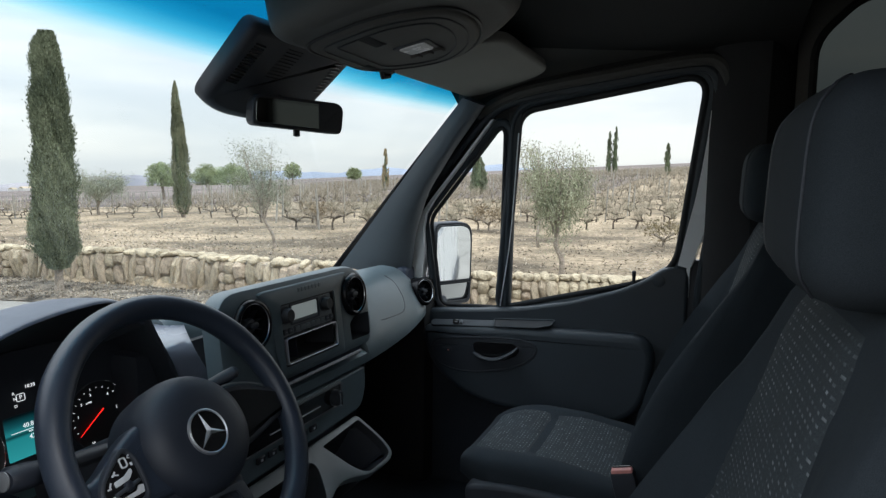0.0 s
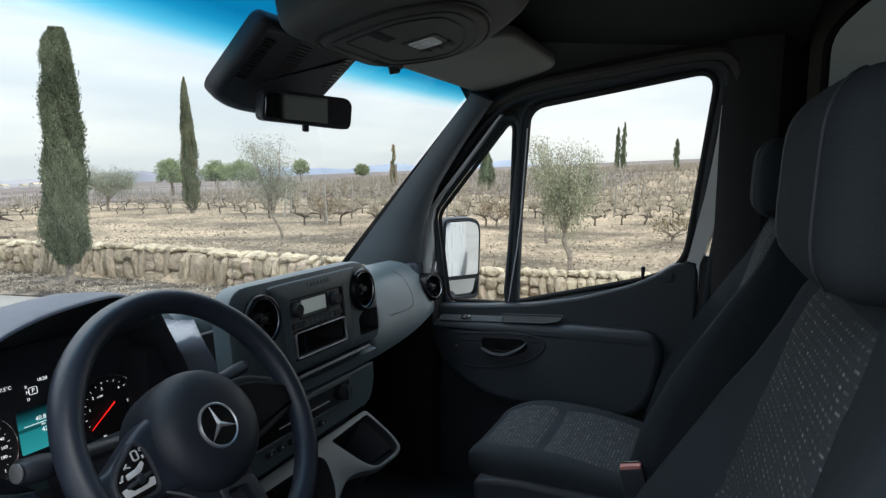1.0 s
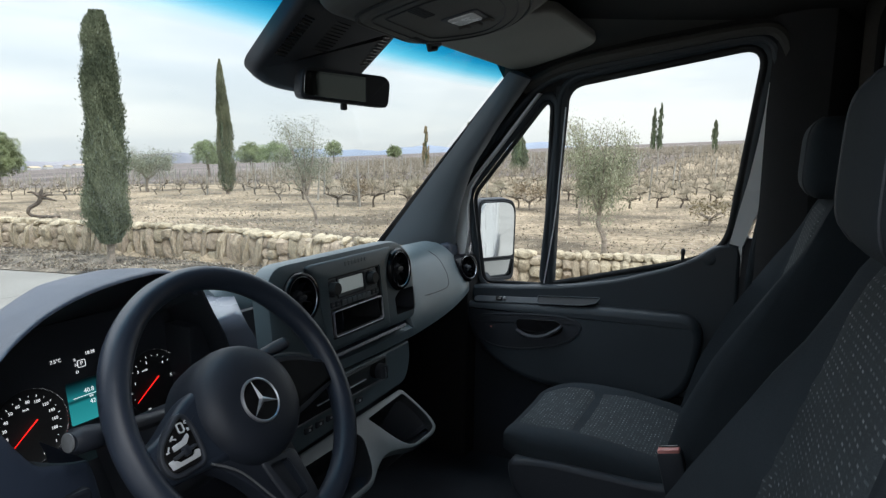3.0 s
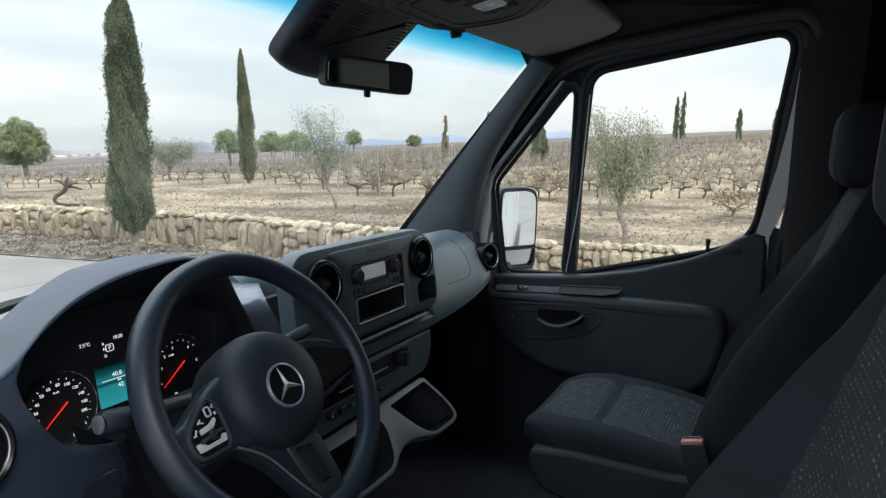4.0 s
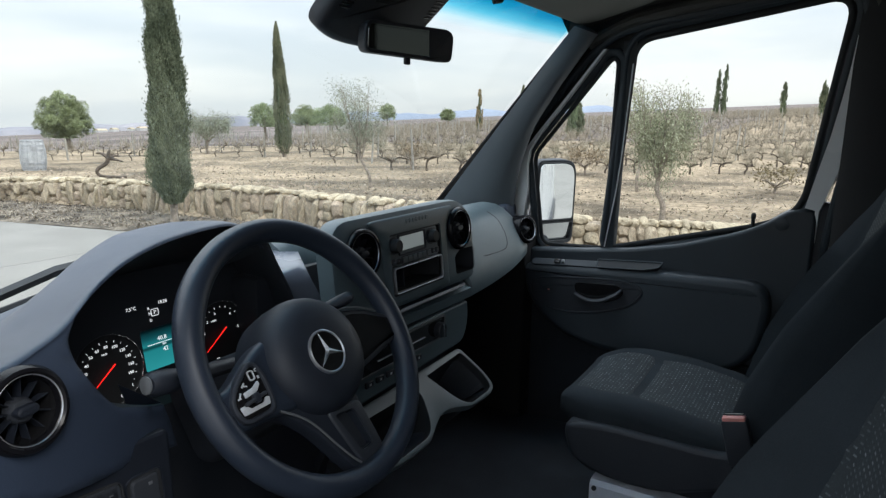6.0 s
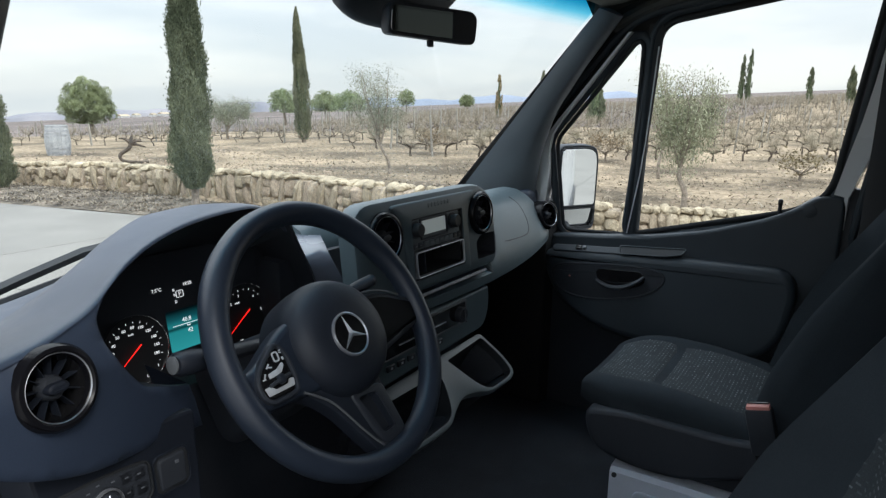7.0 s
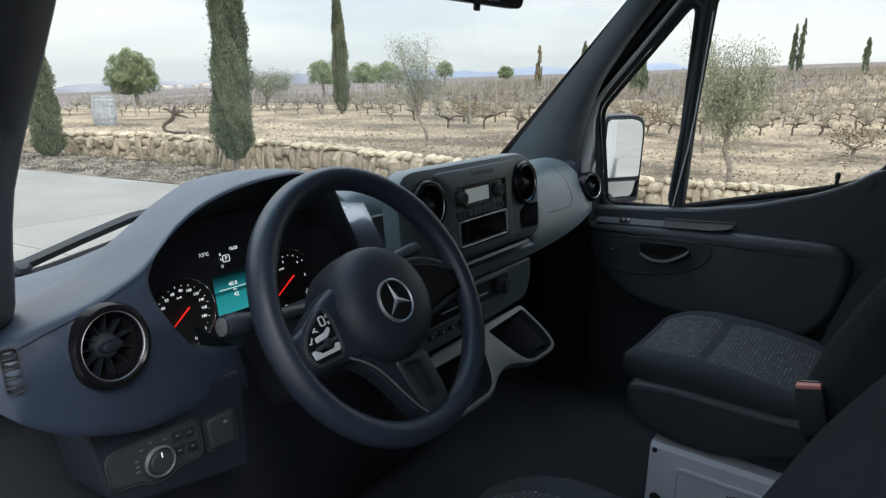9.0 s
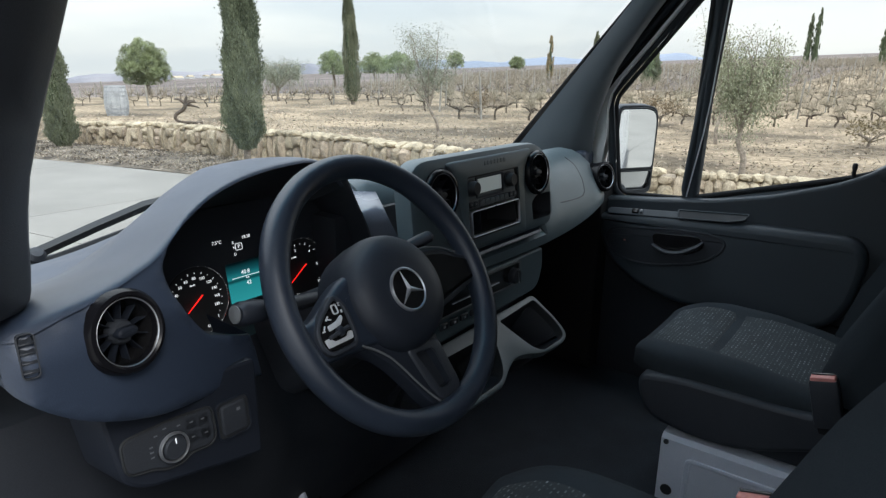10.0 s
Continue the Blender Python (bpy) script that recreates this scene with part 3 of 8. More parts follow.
for name, ys_, prof in (("side_panel", (-1.85, -2.8, -4.6), ((1.0, 0.42), (1.01, 0.9), (0.995, 1.35), (0.985, 1.9), (0.96, 2.42), (0.90, 2.52), (0.88, 2.49), (0.94, 2.41), (0.965, 1.9), (0.972, 1.35), (0.975, 0.42))),
                        ("lower_panel", (-0.64, -1.2, -1.85), ((1.0, 0.42), (1.01, 0.9), (0.995, 1.40), (0.972, 1.40), (0.975, 0.42))),
                        ("upper_panel", (-0.64, -1.2, -1.85), ((0.972, 2.20), (0.96, 2.42), (0.90, 2.52), (0.88, 2.49), (0.94, 2.41), (0.952, 2.20)))):
    part(name, loft([[(x, y, z) for x, z in prof] for y in ys_]), M_WHITE, body)
part("side_panel", loft([[(-x, y, z) for x, z in ((1.0, 0.42), (1.01, 0.9), (0.995, 1.35), (0.985, 1.9), (0.96, 2.42), (0.90, 2.52), (0.88, 2.49), (0.94, 2.41), (0.965, 1.9), (0.972, 1.35), (0.975, 0.42))] for y in (-0.82, -1.6, -2.6, -4.6)]), M_WHITE, body)
part("rear_panel", rbox((0, -4.61, 1.48), (1.92, 0.05, 2.10), 0.02), M_WHITE, body)
part("bonnet", loft([[(x, 0.80, z + 0.02), (x, 1.05, z - 0.06), (x, 1.28, z - 0.24), (x, 1.36, 0.62), (x, 1.30, 0.45), (x, 0.80, 0.45)] for x, z in ((-0.88, 1.20), (-0.80, 1.25), (0.0, 1.27), (0.80, 1.25), (0.88, 1.20))]), M_WHITE, body)
part("roof_skin", loft([[(x, y, z) for x, z in ((-0.90, 2.50), (-0.5, 2.58), (0.5, 2.58), (0.90, 2.50), (0.90, 2.48), (0, 2.55), (-0.90, 2.48))] for y in (-0.78, -2.0, -4.6)]), M_WHITE, body)
part("rub_strip", rbox((1.015, -2.6, 0.78), (0.03, 3.9, 0.16), 0.01), M_DARK, body)
part("front_wing", loft([[(0.99 - k * 0.03, 0.36 + k * 0.18, 0.45), (1.0 - k * 0.03, 0.36 + k * 0.18, 1.0), (0.96 - k * 0.03, 0.36 + k * 0.18, 1.24 - k * 0.05), (0.90 - k * 0.015, 0.36 + k * 0.18, 1.27 - k * 0.05), (0.93 - k * 0.02, 0.36 + k * 0.18, 1.1), (0.93 - k * 0.03, 0.36 + k * 0.18, 0.45)] for k in range(5)]), M_WHITE, body)

wiper = thing("windscreen_wiper", "black wiper arm resting along the windscreen base", "wiper", (-0.6, 0.62, 1.36))
part("arm", loft([[(x, y - 0.004, z - 0.008), (x, y - 0.008, z + 0.004), (x, y + 0.004, z + 0.011), (x, y + 0.012, z + 0.007), (x, y + 0.010, z - 0.007)] for x, y, z in ((-0.635, 0.656, 1.348), (-0.61, 0.658, 1.359), (-0.50, 0.664, 1.386), (-0.40, 0.668, 1.409), (-0.15, 0.690, 1.420))]), M_RUBBER, wiper, "grey wiper arm")
part("blade", sweep([(-0.66, 0.64, 1.340), (-0.42, 0.655, 1.376), (-0.05, 0.68, 1.385)], 0.006, 6), M_RUBBER, wiper)
part("pivot_cap", lathe([(0.0, -0.012), (0.014, -0.012), (0.016, 0.004), (0.010, 0.012), (0.0, 0.013)], axes((-0.612, 0.648, 1.360), (1, 0, 0), (0, 0.75, 0.65)), 14), M_DARK, wiper)
solo("cowl", loft([[(x, 0.60, 1.31 + h), (x, 0.645, 1.335 + h), (x, 0.70, 1.332 + h), (x, 0.80, 1.30), (x, 0.80, 1.20), (x, 0.60, 1.20)] for x, h in ((-0.85, 0.0), (0, 0.0), (0.85, 0.0))]), M_DARK, "black plastic cowl under the windscreen", "trim", "structure")

# ---- passenger door ----
door = thing("passenger_door", "closed front passenger door with grey plastic trim and quarter window", "door", (0.93, -0.15, 0.72))
main = rounded([(0.000, 1.318), (-0.077, 1.914), (-0.573, 1.994), (-0.512, 1.492), (-0.455, 1.440)], [0.02, 0.045, 0.05, 0.05, 0.10], 6)
quart = rounded([(0.026, 1.311), (0.226, 1.303), (0.240, 1.590), (-0.018, 1.885)], [0.015, 0.025, 0.03, 0.035], 6)
out_m = offset2(main, -0.040)
out_q = offset2(quart, -0.040)


def frame_band(inner, outer, proud):
    """A rounded band between two outlines on the side of the cab."""
    rings = []
    for k in range(9):
        t = k / 8
        rings.append([on_side(a[0] + (b[0] - a[0]) * t, a[1] + (b[1] - a[1]) * t, -0.004 + proud * math.sin(math.pi * (0.12 + 0.88 * t)) ** 0.6 if t < 1 else -0.01) for a, b in zip(inner, outer)])
    return loft(rings, caps=False)


part("window_frame", frame_band(offset2(main, -0.017), out_m, 0.016), M_TRIM, door, "dark rounded plastic frame", angle=1.2)
part("quarter_frame", frame_band(offset2(quart, -0.013), out_q, 0.016), M_TRIM, door, "dark rounded quarter window frame", angle=1.2)
part("upper_frame", plate([(0.275, 1.585), (0.02, 1.868), (-0.04, 1.893), (-0.09, 1.924), (-0.55, 1.998), (-0.60, 2.00), (-0.60, 2.10), (0.02, 2.07), (0.33, 1.70)], 0.02, SIDE, 0.003), M_LINER, door, "dark upper door frame")
part("window_seal", frame_band(offset2(main, 0.001), offset2(main, -0.019), 0.011), M_RUBBER, door, "black rubber seal", angle=1.2)
part("quarter_seal", frame_band(offset2(quart, 0.001), offset2(quart, -0.015), 0.011), M_RUBBER, door, "black rubber seal", angle=1.2)
part("divider_trim", sweep([on_side(0.016, 1.313, 0.014), on_side(-0.021, 1.50, 0.014), on_side(-0.036, 1.60, 0.014), on_side(-0.066, 1.86, 0.014)], 0.0020, 6), M_KEY, door, "thin bright strip on the window divider")
part("divider", loft([[on_side(a, z, -0.01), on_side(a, z, 0.008), on_side(b, z, 0.008), on_side(b, z, -0.01)] for z, a, b in ((1.30, 0.026, 0.000), (1.60, -0.006, -0.036), (1.92, -0.038, -0.076))]), M_RUBBER, door)


def pane(name, outline, w):
    bm = bmesh.new()
    loft([[on_side(y, z, w) for y, z in outline], [on_side(y, z, w - 0.004) for y, z in outline]], bm=bm)
    ob = part(name, bm, M_GLASS, door, "clear glass", smooth=False)
    ob.visible_shadow = False


pane("window_pane", offset2(main, -0.006), -0.004)
pane("quarter_pane", offset2(quart, -0.006), -0.004)
# painted metal edge of the door behind the glass
part("door_edge", loft([[on_side(a, z, 0.013), on_side(b, z, 0.015), on_side(b - 0.006, z, -0.02), on_side(a, z, -0.02)] for z, a, b in ((1.30, -0.548, -0.556), (1.478, -0.548, -0.557), (1.484, -0.524, -0.560), (1.58, -0.543, -0.588), (1.671, -0.562, -0.597), (1.76, -0.576, -0.597), (1.84, -0.586, -0.597), (1.91, -0.592, -0.598))]), M_WHITE, door, "pale grey painted door edge")
part("front_edge", loft([[on_side(y + h, z, 0.028), on_side(y - h, z, 0.028), on_side(y - h - 0.002, z, -0.01), on_side(y + h + 0.002, z, -0.01)] for y, z, h in ((0.300, 1.30, 0.018), (0.302, 1.39, 0.018), (0.294, 1.48, 0.028), (0.277, 1.56, 0.013), (0.259, 1.61, 0.008), (0.225, 1.655, 0.006), (0.13, 1.762, 0.005), (0.01, 1.90, 0.004))]), M_WHITE, door, "pale grey painted door edge")
part("pillar_seal", sweep(spline([on_side(y, z, 0.012) for y, z in ((0.318, 1.30), (0.322, 1.45), (0.305, 1.60), (0.175, 1.755), (0.03, 1.905), (-0.085, 1.956), (-0.33, 1.992), (-0.53, 2.017), (-0.588, 2.008), (-0.607, 1.965), (-0.612, 1.90), (-0.613, 1.80), (-0.612, 1.67), (-0.590, 1.49), (-0.572, 1.3))], 4), 0.0115, 10), M_TRIM, door, "dark grey rubber door seal")
solo("door_surround", sweep(spline([on_side(y, z, 0.016) for y, z in ((0.06, 1.915), (-0.075, 1.974), (-0.33, 2.012), (-0.545, 2.038), (-0.608, 2.026), (-0.630, 1.975), (-0.634, 1.90), (-0.634, 1.80), (-0.632, 1.67), (-0.612, 1.49), (-0.595, 1.2))], 4), 0.017, 10), M_CONSOLE, "dark rounded trim edge round the door opening", "trim", "structure")

# inner trim: a main board with the curved sill, an armrest swell, a handle bowl
SX = Matrix(((0, 0, -1, 0.905), (1, 0, 0, 0), (0, 1, 0, 0), (0, 0, 0, 1)))
sill = [(0.285, 1.285), (0.10, 1.300), (-0.06, 1.318), (-0.22, 1.352), (-0.37, 1.402), (-0.445, 1.440), (-0.49, 1.478), (-0.555, 1.484), (-0.555, 1.20), (-0.53, 1.06), (-0.46, 1.01), (0.10, 1.06), (0.285, 1.18)]
part("trim_board", plate(rounded(sill, 0.03, 3), 0.05, SX, 0.010, steps=4), M_TRIM, door)
swell = rounded([(0.262, 1.240), (0.06, 1.258), (-0.20, 1.270), (-0.44, 1.276), (-0.478, 1.225), (-0.455, 1.06), (-0.36, 0.985), (0.05, 1.00), (0.18, 1.06), (0.25, 1.15)], [0.02, 0.05, 0.1, 0.04, 0.04, 0.07, 0.08, 0.08, 0.08, 0.05], 4)
part("inner_board", rbox((0.945, -0.15, 0.86), (0.03, 0.93, 0.84), 0.01), M_DARK, door)
part("armrest", plate(swell, 0.05, Matrix.Translation((-0.045, 0, 0)) @ SX, 0.022, steps=4), M_TRIM, door)
upper = rounded([(0.255, 1.262), (0.0, 1.275), (-0.12, 1.285), (-0.16, 1.27), (-0.02, 1.255), (0.25, 1.243)], 0.008, 3)
bowl = Matrix.Translation((-0.0465, 0, 0)) @ SX
ov = rounded([(0.215, 1.208), (0.02, 1.230), (-0.110, 1.232), (-0.142, 1.198), (-0.085, 1.138), (0.07, 1.098), (0.19, 1.104), (0.236, 1.160)], [0.05, 0.08, 0.05, 0.04, 0.06, 0.08, 0.06, 0.05], 4)
part("handle_bowl", rim(ov, offset2(ov, 0.008), 0.012, Matrix.Translation((-0.002, 0, 0)) @ bowl, 0.003), M_DARK, door)
# bowl and hollow are flat here; dark plates give their shade
part("bowl_face", plate(offset2(ov, 0.008), 0.006, bowl, 0.001), M_DARK, door)
cup = rounded([(0.085, 1.206), (-0.062, 1.216), (-0.080, 1.184), (-0.02, 1.150), (0.068, 1.160)], 0.025, 4)
part("recess_shade", plate(cup, 0.004, Matrix.Translation((-0.0015, 0, 0)) @ bowl, 0.001), M_PIANO, door, "black plate for the shaded hollow behind the handle")
lev = part("door_handle", sweep(spline([(0.852, 0.074, 1.172), (0.842, 0.036, 1.160), (0.836, -0.012, 1.164), (0.838, -0.056, 1.188), (0.846, -0.072, 1.204)], 5), [0.006, 0.007, 0.008, 0.009, 0.009, 0.009, 0.010, 0.010, 0.010, 0.011, 0.011, 0.011, 0.011, 0.011, 0.010, 0.010, 0.009, 0.009, 0.008, 0.007, 0.006], 10, flat=0.62), M_BAR, door, "grey inner door handle")
part("lock_button", rbox((0.857, 0.168, 1.170), (0.004, 0.036, 0.014), 0.003), M_DARK, door)
part("lock_sign", rbox((0.8545, 0.163, 1.170), (0.001, 0.006, 0.005), 0.0004), M_RED, door, "small red sign")
# switch plate and pull slot on the ledge
ledge = axes((0.876, 0.10, 1.262), (0, -1, 0.07), (0.75, 0, 0.66))
part("switch_plate", plate(rrect(0.27, 0.026, 0.012, 5, 0.0), 0.01, ledge, 0.003), M_TRIM, door, "dark switch plate")
part("window_switch", rbox((0, 0, 0), (0.020, 0.014, 0.010), 0.003, ledge @ Matrix.Translation((-0.045, 0, 0.003))), M_PIANO, door, "black window switch")
part("window_switch", rbox((0, 0, 0), (0.010, 0.012, 0.012), 0.003, ledge @ Matrix.Translation((-0.026, 0, 0.003))), M_SPOKE, door, "grey window switch")
slot = ledge @ Matrix.Translation((0.17, 0.0, 0.004))
# flat black plate in place of the slot's shaded depth
part("pull_slot_shade", plate(rounded([(-0.085, 0.013), (0.105, 0.013), (0.10, -0.004), (0.055, -0.014), (-0.08, -0.014)], 0.006, 3), 0.012, slot, 0.002), M_RUBBER, door, "black plate for the shaded pull slot")
part("slot_rim", sweep([slot @ Vector((x, y, 0.001)) for x, y in rounded([(-0.087, 0.015), (0.110, 0.015), (0.10, -0.006), (0.057, -0.016), (-0.082, -0.016)], 0.006, 3)], 0.002, 5, closed=True), M_TRIM, door)
lock = part("lock_pin", lathe([(0.0, -0.01), (0.0052, -0.01), (0.0050, 0.022), (0.0065, 0.026), (0.0065, 0.036), (0.004, 0.040), (0.0, 0.040)], Matrix.Translation((0.925, -0.402, 1.418)), 12), M_RUBBER, door, "black lock pin")
part("screw_cap", lathe([(0.0, 0.0), (0.016, 0.0), (0.017, 0.002), (0.014, 0.003), (0.0, 0.003)], axes((0.904, -0.475, 1.435), (0, -1, 0), (0, 0, 1)), 16), M_TRIM, door)
part("rear_jamb", rbox((0.936, -0.612, 1.15), (0.03, 0.13, 0.70), 0.006), M_DARK, door)

# door mirror with its two glasses, angled to the driver
dm = thing("door_mirror", "black door mirror with two glasses on the passenger side", "side mirror", (1.0, 0.30, 1.25))
MN = axes((1.115, 0.255, 1.415), (0.82, -0.572, 0), (0, 0, 1)) @ Matrix.Diagonal((0.78, 1, 1, 1))
shape = rounded([(-0.108, -0.150), (0.100, -0.148), (0.108, 0.120), (0.075, 0.152), (-0.100, 0.150)], [0.04, 0.03, 0.05, 0.06, 0.03], 5)
back = []
for k, (sc, w) in enumerate(((1.0, 0.0), (1.02, -0.03), (0.96, -0.075), (0.75, -0.11), (0.35, -0.125))):
    back.append(lift([(x * sc, y * sc) for x, y in shape], w, MN))
part("housing", loft([lift(offset2(shape, 0.010), -0.012, MN), lift(offset2(shape, 0.008), 0.0, MN), lift(offset2(shape, 0.003), 0.002, MN)] + back), M_DARK, dm)
up_o = rounded([(-0.095, -0.060), (0.092, -0.058), (0.096, 0.112), (0.068, 0.138), (-0.088, 0.136)], [0.012, 0.012, 0.04, 0.045, 0.02], 5)
lo_o = rounded([(-0.094, -0.136), (0.086, -0.134), (0.092, -0.072), (-0.095, -0.074)], [0.025, 0.02, 0.008, 0.008], 5)
part("mirror_glass", plate(up_o, 0.006, MN @ Matrix.Translation((0, 0, 0.004)), 0.001), M_MIRROR, dm, "flat mirror glass")
part("wide_glass", plate(lo_o, 0.006, MN @ Matrix.Translation((0, 0, 0.004)) @ pose(0, 0, 0, 6, 0, 0), 0.001), M_MIRROR, dm, "small wide-angle mirror glass")
part("glass_bezel", rim(offset2(up_o, -0.006), up_o, 0.01, MN @ Matrix.Translation((0, 0, 0.006)), 0.002), M_RUBBER, dm)
part("glass_bezel", rim(offset2(lo_o, -0.006), lo_o, 0.01, MN @ Matrix.Translation((0, 0, 0.006)), 0.002), M_RUBBER, dm)
part("mount_arm", sweep([(0.965, 0.33, 1.24), (1.02, 0.32, 1.262), (1.10, 0.29, 1.285)], [0.035, 0.03, 0.028], 8, flat=0.7), M_DARK, dm)

# ---- dashboard ----
dash = thing("dashboard", "grey plastic van dashboard with raised centre panel", "dashboard", (0, 0.3, 0.9))
sections = []
for x, y0, zt, zb in ((-0.330, 0.29, 1.455, 1.30), (-0.25, 0.28, 1.455, 1.28), (-0.195, 0.262, 1.460, 1.278), (-0.180, 0.170, 1.485, 1.277), (0.05, 0.150, 1.462, 1.277), (0.271, 0.147, 1.463, 1.277), (0.286, 0.146, 1.463, 1.277), (0.42, 0.155, 1.466, 1.279), (0.56, 0.172, 1.464, 1.283),
                      (0.68, 0.195, 1.458, 1.288), (0.76, 0.214, 1.446, 1.293), (0.805, 0.236, 1.425, 1.300), (0.835, 0.275, 1.395, 1.312)):
    h = zt - zb
    hollow = 0.245 if -0.19 < x < 0.28 else 0.0
    sections.append([(x, 0.66, 1.36), (x, 0.45, zt - 0.035), (x, max(hollow + 0.05, y0 + 0.13), zt), (x, max(hollow + 0.04, y0 + 0.098), zt - 0.003), (x, max(hollow + 0.02, y0 + 0.072), zt - 0.014), (x, max(hollow, y0 + 0.046), zt - 0.22 * h), (x, max(hollow, y0 + 0.025), zt - 0.42 * h), (x, max(hollow, y0 + 0.007), zt - 0.62 * h),
                     (x, y0 - 0.011, zb + 0.16 * h), (x, y0 - 0.011, zb + 0.05 * h), (x, y0 + 0.004, zb), (x, y0 + 0.10, zb - 0.002), (x, 0.66, zb)])
# passenger side is the dash plastic too; its light is in the paler colour
part("upper_body", punch(loft(smooth_rings(sections, 3)), (0.768, 0.196, 1.373), (-0.33, -0.92, 0.2), 0.034), M_PANEL_LIT, dash, angle=0.8)


def dash_front(x, z):
    """The depth of the driver side face: it turns away towards the column and leans back upwards."""
    a = x + 0.78
    g = 0.155 * (a + math.sqrt(a * a + 0.0009)) + 1.1 * max(0.0, -0.86 - x)
    return 0.025 + g + (0.42 * (z - 1.438) if z > 1.438 else -0.06 * (z - 1.438))


def flat(line, n=4):
    return [(p.x, p.y) for p in spline([(a, b, 0) for a, b in line], n)]


CREST = flat([(-0.875, 1.480), (-0.80, 1.486), (-0.75, 1.492), (-0.71, 1.501), (-0.662, 1.523), (-0.613, 1.540), (-0.557, 1.550), (-0.498, 1.554), (-0.431, 1.554), (-0.385, 1.5505), (-0.350, 1.539), (-0.328, 1.518), (-0.317, 1.501)], 6)


def crest(x):
    return float(np.interp(x, [p[0] for p in CREST], [p[1] for p in CREST]))


def roll(x):
    return float(np.interp(x, (-0.86, -0.82, -0.74, -0.69, -0.65), (0.024, 0.018, 0.011, 0.010, 0.006)))


def dash_skin(x, s):
    """Face, rolled edge and top deck in one line; s is the height on the face and runs on over the edge."""
    zc = crest(x)
    rh = roll(x)
    back = float(np.interp(x, (-0.76, -0.60), (0.11, 0.115)))
    drop = float(np.interp(x, (-0.74, -0.70, -0.63, -0.58, -0.524, -0.45), (0.030, 0.026, 0.028, 0.021, 0.012, 0.013)))
    z1 = zc - rh
    if s <= z1:
        return Vector((x, dash_front(x, s), s))
    y1 = dash_front(x, z1)
    p0, p1, p2 = Vector((x, y1, z1)), Vector((x, y1 + 0.42 * rh, zc + 0.003)), Vector((x, y1 + 0.42 * rh + back, zc - drop))
    d = (s - z1) / (2 * rh)
    if d <= 1:
        return p0 * (1 - d) ** 2 + p1 * 2 * d * (1 - d) + p2 * d * d
    d = min(1, (s - z1 - 2 * rh) / 0.3)
    mid_p = Vector((x, 0.33, zc - float(np.interp(x, (-0.76, -0.65, -0.568, -0.505, -0.44, -0.39), (0.080, 0.092, 0.080, 0.064, 0.050, 0.042)))))
    return p2.lerp(mid_p, d * 3) if d < 1 / 3 else mid_p.lerp(Vector((x, 0.60, 1.36)), (d - 1 / 3) * 1.5)


def inside(p, poly):
    hit = False
    for i in range(len(poly)):
        (xa, ya), (xb, yb) = poly[i - 1], poly[i]
        if (ya > p[1]) != (yb > p[1]) and p[0] < (xb - xa) * (p[1] - ya) / (yb - ya) + xa:
            hit = not hit
    return hit


under = flat([(-0.873, 1.425), (-0.868, 1.408), (-0.838, 1.378), (-0.799, 1.353), (-0.728, 1.324), (-0.639, 1.307), (-0.566, 1.289)])
mouth = flat([(-0.588, 1.357), (-0.612, 1.366), (-0.640, 1.379), (-0.662, 1.390), (-0.687, 1.421), (-0.704, 1.451), (-0.707, 1.476), (-0.700, 1.489), (-0.689, crest(-0.689) - 0.0095)])
mouth += [(-0.680 + 0.0093 * k, crest(-0.680 + 0.0093 * k) - 0.0085) for k in range(40)]
left_xs = [-0.873 + 0.0092 * k for k in range(21)]
corner = next(k for k, p in enumerate(mouth) if p[0] > -0.690 and p[1] > 1.48)
top_line = [(x, crest(x) - roll(x)) for x in reversed(left_xs)]
shape2 = under + [(-0.570, 1.305), (-0.578, 1.332)] + mouth[:corner] + top_line
VENT_X, VENT_Z, VENT_R = -0.769, 1.436, 0.0395
ring2 = circle(VENT_R, 40, VENT_X, VENT_Z)
lip2 = offset2(shape2, 0.004)
pts2, edges2 = [Vector(p) for p in shape2 + ring2], []
edges2 = [(i, (i + 1) % len(shape2)) for i in range(len(shape2))] + [(len(shape2) + i, len(shape2) + (i + 1) % 40) for i in range(40)]
nb = len(pts2)
pts2 += [Vector(p) for p in lip2[:len(under) + 2 + corner - 2]]
x = -0.866
while x < -0.55:
    for sv in [1.295 + 0.011 * k for k in range(24)]:
        if inside((x, sv), lip2) and math.hypot(x - VENT_X, sv - VENT_Z) > VENT_R + 0.004:
            pts2.append(Vector((x, sv)))
    x += 0.011
got = geometry.delaunay_2d_cdt(pts2, edges2, [], 1, 1e-5)
bm = bmesh.new()
vs2 = []
for i, v in enumerate(got[0]):
    p = dash_skin(v.x, v.y)
    org = got[3][i]
    if any(o < len(shape2) for o in org):
        p.y += 0.004 * smooth(1.51, 1.47, v.y)
    vs2.append(bm.verts.new(p))
for f in got[2]:
    c = sum((got[0][i] for i in f), Vector((0, 0))) / len(f)
    if math.hypot(c.x - VENT_X, c.y - VENT_Z) > VENT_R * 0.995:
        bm.faces.new([vs2[i] for i in f])
hood_xs = left_xs + [left_xs[-1] + 0.0077 * (k + 1) for k in range(48)]
hood = []
